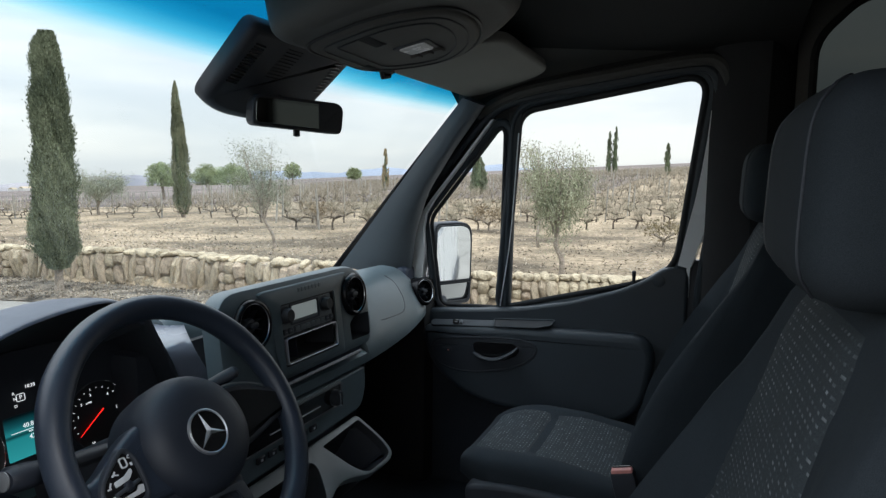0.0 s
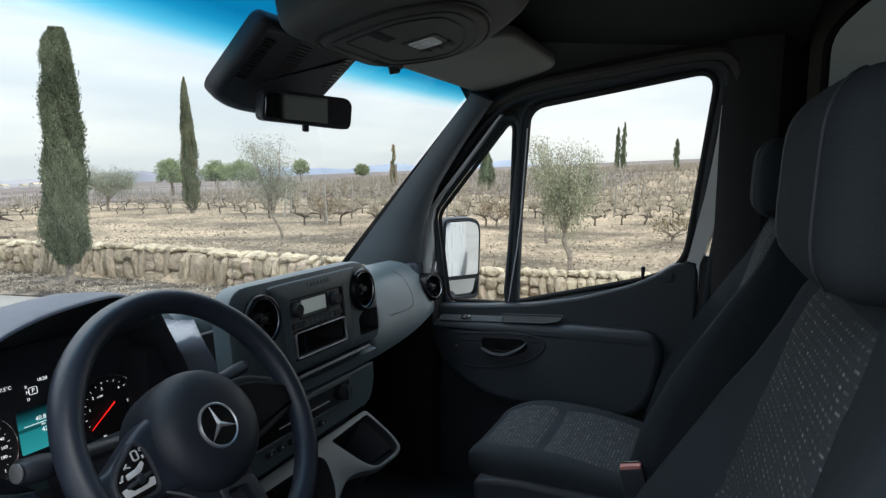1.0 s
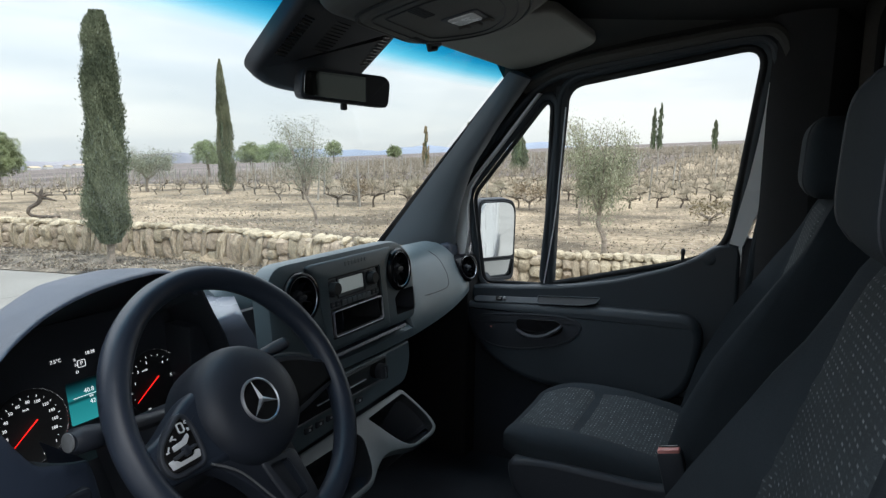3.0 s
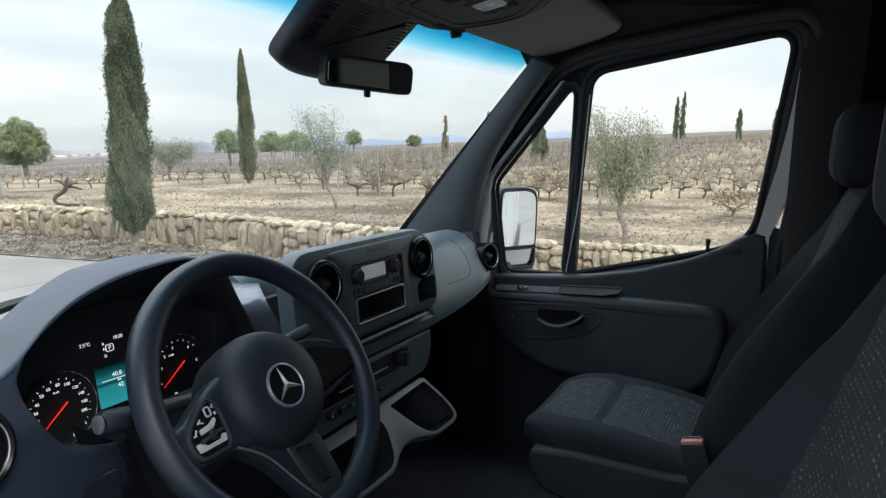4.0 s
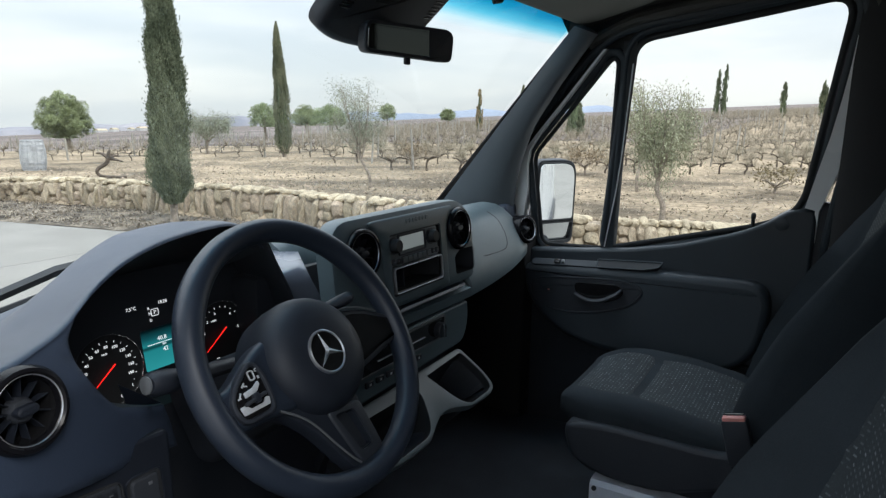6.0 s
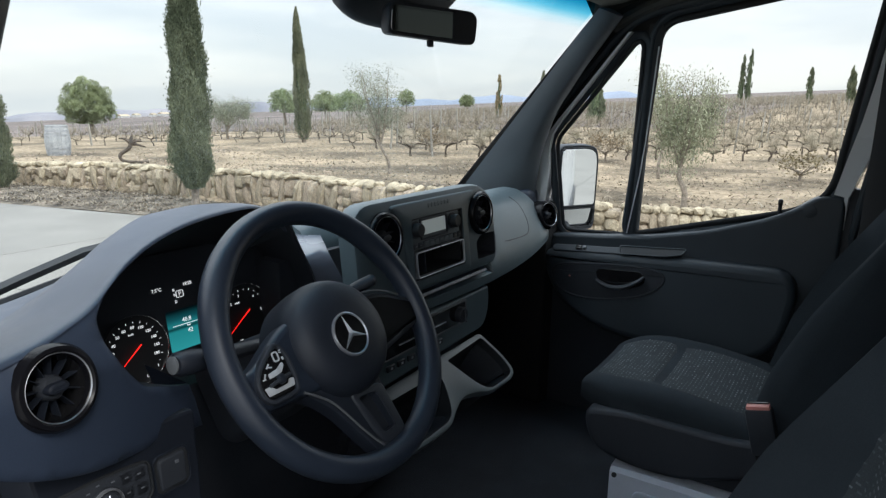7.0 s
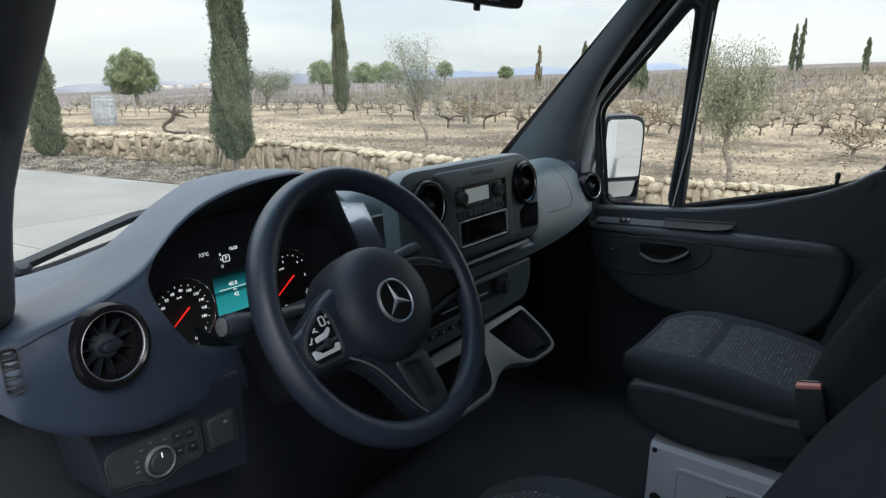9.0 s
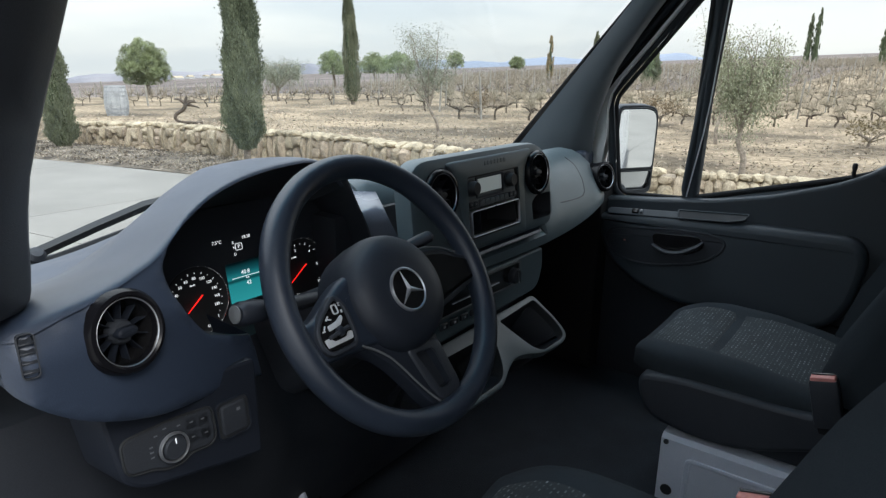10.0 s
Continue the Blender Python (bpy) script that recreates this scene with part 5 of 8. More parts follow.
# ---- light switch and parking brake switch ----
lowp = thing("switch_panel", "dark switch panel below the driver vent", "switch panel", (-0.70, 0.10, 1.20))
LF = axes((-0.690, 0.070, 1.285), (1, 0.0, 0), (0, 0.10, 0.995))
part("board", plate(rounded([(-0.100, 0.060), (0.094, 0.050), (0.0885, -0.078), (-0.064, -0.048), (-0.088, -0.030)], [0.01, 0.01, 0.01, 0.014, 0.012], 4), 0.08, LF, 0.005), M_LOW, lowp)
lsw = rounded([(-0.083, 0.017), (-0.030, 0.0185), (0.0235, 0.0135), (0.0250, -0.024), (0.017, -0.0315), (-0.008, -0.0290), (-0.018, -0.0355), (-0.038, -0.0350), (-0.050, -0.0280), (-0.082, -0.0215)], [0.010, 0.02, 0.007, 0.008, 0.006, 0.008, 0.008, 0.008, 0.008, 0.010], 4)
part("light_panel", plate(lsw, 0.01, LF @ Matrix.Translation((0, 0, 0.002)), 0.002), M_DARK, lowp, "black light switch panel")
part("panel_rim", rim(offset2(lsw, -0.0022), lsw, 0.008, LF @ Matrix.Translation((0, 0, 0.0035)), 0.001), M_RUBBER, lowp, "raised black rim")
kn = part("light_knob", lathe([(0.0175, 0.004), (0.0175, 0.007), (0.0168, 0.0093), (0.0160, 0.0096), (0.0152, 0.0085), (0.0150, 0.003)], LF @ Matrix.Translation((-0.0298, -0.0105, 0.002)), 36, around=True), M_SATIN, lowp, "rotary light switch with chrome ring")
part("knob_skirt", lathe([(0.0178, -0.002), (0.0178, 0.0045), (0.0174, 0.0050), (0.0, 0.0050)], LF @ Matrix.Translation((-0.0298, -0.0105, 0.002)), 36), M_DARK, kn)
part("knob_face", lathe([(0.0135, 0.0), (0.0135, 0.009), (0.0118, 0.0115), (0.0, 0.0118)], LF @ Matrix.Translation((-0.0298, -0.0105, 0.002)), 28), M_DARK, kn)
part("knob_mark", rbox((0, 0, 0), (0.001, 0.006, 0.0006), 0, LF @ Matrix.Translation((-0.0298, -0.0015, 0.0138))), M_PRINT, kn, smooth=False)
for dx, dz in ((-0.0525, -0.002), (-0.0525, -0.008), (-0.0525, -0.014), (-0.0460, 0.0085), (-0.0350, 0.0125), (-0.0185, 0.0090), (-0.003, 0.0060), (0.0115, 0.0040), (-0.003, -0.0120), (0.0135, -0.0140)):
    part("switch_sign", rbox((0, 0, 0), (0.0042, 0.0017, 0.0005), 0.0002, LF @ Matrix.Translation((dx, dz, 0.0026)), 1), M_SIGN, lowp, "small pale sign")
for dx, dz in ((-0.003, 0.0050), (0.0125, 0.0030), (-0.003, -0.0130), (0.0135, -0.0150)):
    part("switch_key", rbox((0, 0, 0), (0.0135, 0.014, 0.002), 0.0006, LF @ Matrix.Translation((dx, dz, 0.001)), 1), M_DARK, lowp)
part("brake_recess", plate(rrect(0.044, 0.046, 0.009, 4, 0.0525, -0.0125), 0.006, LF @ Matrix.Translation((0, 0, 0.001)), 0.001), M_RUBBER, lowp)
part("brake_rim", rim(rrect(0.048, 0.050, 0.010, 4, 0.0525, -0.0125), rrect(0.044, 0.046, 0.009, 4, 0.0525, -0.0125), 0.008, LF @ Matrix.Translation((0, 0, 0.003)), 0.001), M_LOW, lowp)
part("brake_switch", plate(rrect(0.036, 0.040, 0.006, 4, 0.0525, -0.0125), 0.006, LF @ Matrix.Translation((0, 0, 0.004)), 0.003), M_DARK, lowp, "square parking brake switch")
part("switch_sign", rbox((0, 0, 0), (0.005, 0.004, 0.0005), 0.0002, LF @ Matrix.Translation((0.0580, -0.0030, 0.0043)), 1), M_SIGN, lowp)

# ---- steering wheel ----
wheel = thing("steering_wheel", "black steering wheel with round hub and chrome emblem", "steering wheel", (-0.4387, -0.016, 1.403))
WM = axes((-0.4387, -0.0162, 1.4032), (1, 0, 0), (0, 0.5318, 0.8468))
RR, rr = 0.1762, 0.0165
rings = []
for k in range(72):
    a = 2 * math.pi * k / 72
    fat = 1 + 0.10 * math.exp(-((math.degrees(a) % 360 - 35) / 14) ** 2) + 0.10 * math.exp(-((math.degrees(a) % 360 - 145) / 14) ** 2)
    rings.append([WM @ Vector(((RR + rr * math.cos(b) * fat) * math.cos(a), (RR + rr * math.cos(b) * fat) * math.sin(a), rr * 1.08 * math.sin(b))) for b in [2 * math.pi * j / 16 for j in range(16)]])
part("wheel_rim", loft(rings, around=True), M_LEATHER, wheel, "soft black rim")
WI = WM @ pose(-0.004, -0.006, 0, 0, 0, 5)
# side arms: the near one carries a lit button pad, the far one is plain gloss black
ao = rounded([(-0.05, 0.040), (-0.085, 0.034), (-0.112, 0.020), (-0.146, -0.002), (-0.172, -0.004), (-0.176, -0.046), (-0.158, -0.056), (-0.104, -0.055), (-0.06, -0.06)], [0.01, 0.03, 0.03, 0.02, 0.006, 0.006, 0.016, 0.02, 0.01], 4)
part("arm", plate(ao, 0.026, WM @ Matrix.Translation((0, 0, 0.009)), 0.010, steps=4), M_LEATHER, wheel)
po = rounded([(-0.1115, 0.0125), (-0.1435, -0.0100), (-0.1525, -0.0250), (-0.1480, -0.0445), (-0.1075, -0.0435), (-0.1042, -0.0300), (-0.1045, -0.0020)], [0.006, 0.012, 0.012, 0.010, 0.006, 0.010, 0.008], 4)
PM = WM @ Matrix.Translation((0, 0, 0.013))
pad = part("button_pad", plate(po, 0.012, PM, 0.002), M_PIANO, wheel, "gloss black button pad")
part("pad_rim", rim(offset2(po, -0.0065), po, 0.010, PM @ Matrix.Translation((0, 0, 0.0018)), 0.0028), M_BAR, pad, "satin grey pad frame")
for pts in ([(-0.147, -0.0395), (-0.1085, -0.0385), (-0.1062, -0.0300), (-0.1120, -0.0285), (-0.1160, -0.0335), (-0.1350, -0.0345), (-0.1420, -0.0285), (-0.1490, -0.0290)], [(-0.1370, -0.0215), (-0.1190, -0.0190), (-0.1120, -0.0120), (-0.1130, -0.0075), (-0.1230, -0.0130), (-0.1370, -0.0150)]):
    part("key", plate(rounded(pts, 0.0015, 2), 0.003, PM @ Matrix.Translation((0, 0, 0.0022)), 0.0008), M_KEY, pad, "pale lit key")
part("roller", rbox((0, 0, 0), (0.034, 0.0048, 0.006), 0.0022, PM @ pose(-0.1265, -0.0265, 0.0035, 0, 0, 8), 2), M_DARK, pad)
part("roller_button", rbox((0, 0, 0), (0.010, 0.012, 0.007), 0.003, PM @ pose(-0.1245, -0.0258, 0.0035, 0, 0, 8), 2), M_LOW, pad)
part("touch_key", rim(rrect(0.0088, 0.0125, 0.003, 3, -0.1175, 0.0005), rrect(0.0060, 0.0090, 0.002, 3, -0.1175, 0.0005), 0.002, PM @ Matrix.Translation((0, 0, 0.0015)), 0.0004), M_KEY, pad)
for x, y, w, h, a in ((-0.1335, -0.0065, 0.007, 0.0022, 40), (-0.1310, -0.0085, 0.006, 0.0018, -20), (-0.1420, -0.0160, 0.006, 0.002, 55), (-0.1445, -0.0195, 0.005, 0.002, 0), (-0.1090, -0.0040, 0.003, 0.004, 0), (-0.1085, 0.0060, 0.004, 0.0016, 20), (-0.1095, 0.0035, 0.0035, 0.0014, -20)):
    part("sign", rbox((0, 0, 0), (w, h, 0.0008), 0.0003, PM @ pose(x, y, 0.0006, 0, 0, a), 1), M_KEY, pad)
ar = rounded([(0.04, 0.030), (0.075, 0.037), (0.115, 0.030), (0.150, 0.014), (0.172, 0.006), (0.174, -0.030), (0.130, -0.040), (0.07, -0.052), (0.04, -0.05)], [0.01, 0.02, 0.03, 0.03, 0.006, 0.006, 0.03, 0.02, 0.01], 4)
part("arm", plate(ar, 0.026, WM @ Matrix.Translation((0, 0, 0.004)), 0.006, steps=3), M_DARK, wheel)
part("button_pad", plate(offset2(ar, 0.008), 0.006, WM @ Matrix.Translation((0, 0, 0.0055)), 0.002), M_PIANO, wheel, "gloss black button pad")
part("arm_edge", sweep(spline([WM @ Vector(p) for p in ((0.030, 0.032, 0.006), (0.060, 0.0365, 0.006), (0.080, 0.0375, 0.006), (0.112, 0.031, 0.005), (0.145, 0.017, 0.004))], 4), 0.0013, 6), M_SPOKE, wheel, "thin satin edge")
hub = [(0.0815 * math.cos(a) - 0.006, 0.0790 * math.sin(a) - 0.006) for a in [2 * math.pi * k / 48 for k in range(48)]]
part("hub_cover", loft([lift([(-0.010 + (x + 0.010) * s_, -0.008 + (y + 0.008) * s_) for x, y in hub], w, WM) for s_, w in ((0.98, -0.055), (1.02, -0.03), (1.02, -0.006), (1.0, 0.004), (0.965, 0.013), (0.91, 0.021), (0.82, 0.0275), (0.68, 0.0325), (0.5, 0.0350), (0.3, 0.0358), (0.05, 0.036))]), M_HUB, wheel, "padded round hub cover")
sp_o = rounded([(-0.100, -0.048), (-0.0824, -0.0655), (-0.0560, -0.0925), (-0.0240, -0.1500), (-0.010, -0.172), (0.046, -0.172), (0.0485, -0.150), (0.038, -0.085), (0.040, -0.045), (-0.05, -0.03)], [0.01, 0.02, 0.02, 0.02, 0.006, 0.006, 0.02, 0.02, 0.01, 0.01], 4)
sp_h = rounded([(-0.0160, -0.0890), (0.0170, -0.0930), (0.0275, -0.1440), (0.0040, -0.1450)], [0.004, 0.006, 0.006, 0.006], 4)
SPM = WM @ pose(0, 0, 0.006, 3, 0, 0)
part("spoke", holed(sp_o, [sp_h], 0.022, SPM, 0.006, 0.014), M_HUB, wheel, "black lower spoke with a slot")
part("spoke_trim", holed(rounded([(-0.028, -0.080), (0.034, -0.084), (0.0440, -0.152), (0.036, -0.164), (-0.001, -0.162), (-0.012, -0.140)], [0.008, 0.01, 0.016, 0.016, 0.014, 0.03], 4), [offset2(sp_h, -0.0012)], 0.004, SPM @ Matrix.Translation((0, 0, 0.0035)), 0.003, 0.004), M_BAR, wheel, "satin grey trim round the slot", angle=0.8)
part("spoke_edge", sweep(spline([SPM @ Vector((x, y, 0.0045)) for x, y in ((-0.096, -0.052), (-0.080, -0.0625), (-0.062, -0.078), (-0.048, -0.098), (-0.034, -0.122), (-0.018, -0.146), (-0.008, -0.158))], 4), 0.0016, 6), M_SPOKE, wheel, "satin line along the spoke")
part("slot_back", rbox((0, 0, 0), (0.058, 0.066, 0.003), 0.001, WM @ Matrix.Translation((0.008, -0.118, -0.012))), M_DARK, wheel)
EM = WI @ Matrix.Translation((-0.010, -0.004, 0.0365)) @ pose(0, 0, 0, 0, 0, 4)
em = part("emblem", lathe([(0.0262, -0.002), (0.0262, 0.0015), (0.0275, 0.0026), (0.0292, 0.0016), (0.0296, -0.002)], EM, 48, around=True), M_SATIN, wheel, "chrome ring with three-armed emblem")
part("emblem_ground", lathe([(0.0268, -0.003), (0.0268, 0.0012), (0.0, 0.0022)], EM, 32), M_PIANO, em)
star = bmesh.new()
for k in range(3):
    a = math.pi / 2 + k * 2 * math.pi / 3
    pts = [(0.0275 * math.cos(a), 0.0275 * math.sin(a), 0.0022), (0.0042 * math.cos(a + 1.047), 0.0042 * math.sin(a + 1.047), 0.0024), (0.0042 * math.cos(a - 1.047), 0.0042 * math.sin(a - 1.047), 0.0024), (0, 0, 0.0050)]
    vs = [star.verts.new(EM @ Vector(p)) for p in pts]
    star.faces.new((vs[0], vs[1], vs[3])), star.faces.new((vs[0], vs[3], vs[2])), star.faces.new((vs[0], vs[2], vs[1]))
part("emblem_arms", star, M_SATIN, em, smooth=False)
# column and its two stalks
col = thing("steering_column", "black steering column shroud with two stalks", "steering column", (-0.4387, 0.12, 1.33))
part("shroud", loft([lift(rrect(0.13 + k * 0.01, 0.10 + k * 0.012, 0.03, 4, 0, -0.01), -0.045 - k * 0.055, WM) for k in range(4)]), M_DARK, col)
part("stalk", sweep([(-0.50, 0.062, 1.388), (-0.56, 0.052, 1.398), (-0.600, 0.046, 1.406)], [0.011, 0.012, 0.013], 12, flat=0.8), M_DARK, col, "wiper and light stalk")
part("stalk_tip", sweep([(-0.592, 0.047, 1.404), (-0.612, 0.044, 1.408), (-0.636, 0.041, 1.4125), (-0.643, 0.040, 1.414)], [0.0135, 0.0165, 0.0165, 0.012], 16, flat=0.85), M_LOW, col)
part("stalk_cap", lathe([(0.0105, 0.0), (0.0105, 0.0015), (0.009, 0.0022), (0.0, 0.0025)], axes((-0.6435, 0.040, 1.4142), (0, -1, 0), (0.16, 0.0, 1)), 20), M_SPOKE, col)
part("stalk", sweep([(-0.41, 0.060, 1.405), (-0.372, 0.034, 1.428), (-0.345, 0.014, 1.443), (-0.334, 0.006, 1.449), (-0.331, 0.004, 1.4505)], [0.009, 0.0115, 0.0125, 0.0115, 0.007], 14, flat=0.72), M_LOW, col, "gear selector stalk")

# ---- windscreen centre: mirror, sensor shroud ----
shroud = thing("sensor_shroud", "black vented sensor cover on the windscreen", "sensor cover", (0.0, 0.2, 1.93))
SM = axes((-0.018, 0.192, 1.913), (1, 0, 0), (0, -0.65, 0.76))
so = rounded([(-0.148, -0.056), (-0.085, -0.080), (0.136, -0.088), (0.195, 0.11), (-0.132, 0.11)], [0.025, 0.06, 0.03, 0.01, 0.02], 6)
part("cover", plate(so, 0.034, SM @ Matrix.Translation((0, 0, 0.028)), 0.016, steps=4), M_DARK, shroud)
rb = rounded([(-0.132, -0.012), (-0.094, -0.016), (-0.080, 0.086), (-0.116, 0.084)], 0.006, 3)
part("slit_panel", plate(rb, 0.004, SM @ Matrix.Translation((0, 0, 0.0275)), 0.001), M_LOW, shroud)
for k in range(14):
    part("slit", rbox((0, 0, 0), (0.027, 0.0034, 0.004), 0.0008, SM @ pose(-0.114 + 0.0013 * k, -0.004 + 0.0062 * k, 0.0285, 0, 0, -4), 1), M_PIANO, shroud)
for k in range(10):
    part("slit", rbox((0, 0, 0), (0.046, 0.0030, 0.003), 0.0008, SM @ pose(-0.020 + 0.002 * k, 0.020 + 0.0070 * k, 0.0285, 0, 0, 0), 1), M_RUBBER, shroud)
    part("slit", rbox((0, 0, 0), (0.026, 0.0034, 0.003), 0.0008, SM @ pose(0.136 + 0.0012 * k, 0.012 + 0.0078 * k, 0.0285, 0, 0, 4), 1), M_PIANO, shroud)
mir = thing("rear_view_mirror", "black rear view mirror on the windscreen", "mirror", (0.01, 0.16, 1.84))
MM = axes((0.010, 0.129, 1.845), (0.975, -0.22, 0.0), (0.05, -0.015, 1))
mo = rounded([(-0.116, -0.026), (0.110, -0.031), (0.116, 0.022), (0.100, 0.032), (-0.100, 0.031), (-0.112, 0.022)], [0.016, 0.016, 0.012, 0.012, 0.012, 0.01], 5)
part("mirror_case", loft([lift([(x * s, y * s) for x, y in mo], w, MM) for s, w in ((0.55, -0.040), (0.85, -0.034), (0.97, -0.022), (1.0, -0.006), (1.0, 0.0), (0.985, 0.002))]), M_DARK, mir)
part("mirror_glass", plate(offset2(mo, 0.006), 0.004, MM @ Matrix.Translation((0, 0, 0.0035)), 0.001), M_DIMMIR, mir, "dim mirror glass")
# the reflection's dark end is laid on the glass as a black plate
part("dark_reflection", plate([(x, y) for x, y in offset2(mo, 0.0055) if x > 0.050] + [(0.044, 0.0262), (0.044, -0.0240)][::1], 0.004, MM @ Matrix.Translation((0, 0, 0.0045)), 0.0005), M_DARK, mir, "black plate for the dark part of the reflection")
part("dip_tab", rbox((0, 0, 0), (0.014, 0.014, 0.008), 0.003, MM @ Matrix.Translation((-0.004, -0.034, -0.008))), M_DARK, mir)
part("stem", sweep([(0.012, 0.155, 1.85), (0.012, 0.185, 1.875), (0.012, 0.20, 1.89)], [0.014, 0.012, 0.016], 10), M_DARK, mir)

# ---- roof: overhead console, sun visors ----
oc = thing("overhead_console", "dark grey overhead console with reading lamp", "overhead console", (0.04, -0.1, 2.05))
OM = axes((0.045, -0.075, 1.972), (1, 0, 0), (0, -0.97, 0.20))
oo = rounded([(-0.225, -0.150), (0.135, -0.152), (0.205, -0.060), (0.208, 0.050), (0.140, 0.145), (0.030, 0.235), (-0.20, 0.235), (-0.250, 0.060)], [0.06, 0.07, 0.06, 0.06, 0.08, 0.06, 0.06, 0.08], 6)
part("shell", plate(oo, 0.13, OM, 0.032, steps=5), M_CONSOLE, oc)
oi = rounded([(-0.155, -0.120), (0.100, -0.132), (0.170, -0.045), (0.182, 0.030), (0.120, 0.105), (0.0, 0.150), (-0.12, 0.140), (-0.175, 0.04)], [0.05, 0.05, 0.05, 0.05, 0.06, 0.06, 0.05, 0.05], 6)
part("lamp_panel", plate(oi, 0.03, OM @ Matrix.Translation((0, 0, 0.008)), 0.010, steps=3), M_CONSOLE, oc)
part("panel_groove", sweep([OM @ Vector((x, y, 0.0015)) for x, y in offset2(oi, -0.004)], 0.003, 5, closed=True), M_RUBBER, oc)
for d_, w_ in ((0.022, 0.0085), (0.046, 0.0085)):
    part("panel_groove", sweep([OM @ Vector((x, y, w_)) for x, y in offset2(oi, d_)], 0.0018, 5, closed=True), M_RUBBER, oc)
part("lamp_bezel", plate(rounded([(-0.018, -0.056), (0.080, -0.050), (0.080, 0.012), (-0.018, 0.018)], 0.012, 4), 0.008, OM @ Matrix.Translation((0.0, 0.035, 0.0105)), 0.002), M_DARK, oc)
part("lamp_lens", plate(rounded([(-0.010, -0.046), (0.044, -0.044), (0.046, 0.006), (-0.010, 0.008)], 0.010, 4), 0.008, OM @ Matrix.Translation((0.0, 0.035, 0.0125)), 0.003), M_LENS, oc, "clear reading lamp lens")
for dx, dy in ((0.060, -0.030), (0.060, -0.006), (0.060, 0.018)):
    part("lamp_switch", rbox((0, 0, 0), (0.022, 0.018, 0.006), 0.002, OM @ Matrix.Translation((dx, dy + 0.025, 0.0125)), 1), M_CONSOLE, oc)
for k in range(9):
    part("slit", rbox((0, 0, 0), (0.0028, 0.022, 0.003), 0.0007, OM @ Matrix.Translation((-0.12 + 0.008 * k, -0.02, 0.0085)), 1), M_RUBBER, oc)
    part("slit", rbox((0, 0, 0), (0.0028, 0.016, 0.003), 0.0007, OM @ Matrix.Translation((0.035 + 0.007 * k, -0.105, 0.0085)), 1), M_RUBBER, oc)


def visor(sign, label):
    v = thing("sun_visor", label, "sun visor", (sign * 0.50, 0.0, 2.0), "sun visors")
    vo = rounded([(0.245, -0.118), (0.735, -0.118), (0.775, -0.08), (0.745, 0.100), (0.690, 0.145), (0.30, 0.150), (0.245, 0.10)], [0.02, 0.03, 0.04, 0.05, 0.04, 0.04, 0.03], 5)
    m = axes((0.0, -0.045, 1.985), (1, 0, 0), (0, -0.975, 0.22)) if sign > 0 else axes((0.0, -0.085, 2.042), (1, 0, 0), (0, -0.99, 0.10))
    part("pad", plate([(sign * x, y) for x, y in vo], 0.022, m, 0.009, steps=3), M_VISOR, v)
    part("pivot_clip", rbox((0, 0, 0), (0.045, 0.022, 0.020), 0.006, m @ Matrix.Translation((sign * 0.225, -0.105, 0.002))), M_RUBBER, v, "black pivot clip")
    part("clip_hook", sweep([m @ Vector((sign * 0.200, -0.105, 0.004)), m @ Vector((sign * 0.215, -0.112, 0.018)), m @ Vector((sign * 0.235, -0.105, 0.014))], 0.006, 8), M_RUBBER, v)
    return v


visor(1, "grey vinyl sun visor folded up above the passenger")
visor(-1, "grey vinyl sun visor folded up above the driver")

# ---- seats ----
def back_y(z):
    """Where the middle of a backrest's front lies at height z."""
    pts = ((1.05, -0.560), (1.18, -0.592), (1.30, -0.626), (1.40, -0.652), (1.50, -0.676), (1.58, -0.698), (1.64, -0.722), (1.66, -0.738))
    for (za, ya), (zb, yb) in zip(pts, pts[1:]):
        if z <= zb:
            return ya + (yb - ya) * (z - za) / (zb - za)
    return pts[-1][1]


def half_w(z):
    return float(np.interp(z, (1.05, 1.12, 1.35, 1.48, 1.56, 1.60, 1.63, 1.66), (0.220, 0.223, 0.232, 0.228, 0.216, 0.203, 0.186, 0.158)))


def bolster(z):
    return float(np.interp(z, (1.05, 1.18, 1.30, 1.37, 1.48, 1.52, 1.556, 1.60, 1.66), (0.120, 0.118, 0.100, 0.078, 0.036, 0.018, 0.006, 0.002, 0.001)))


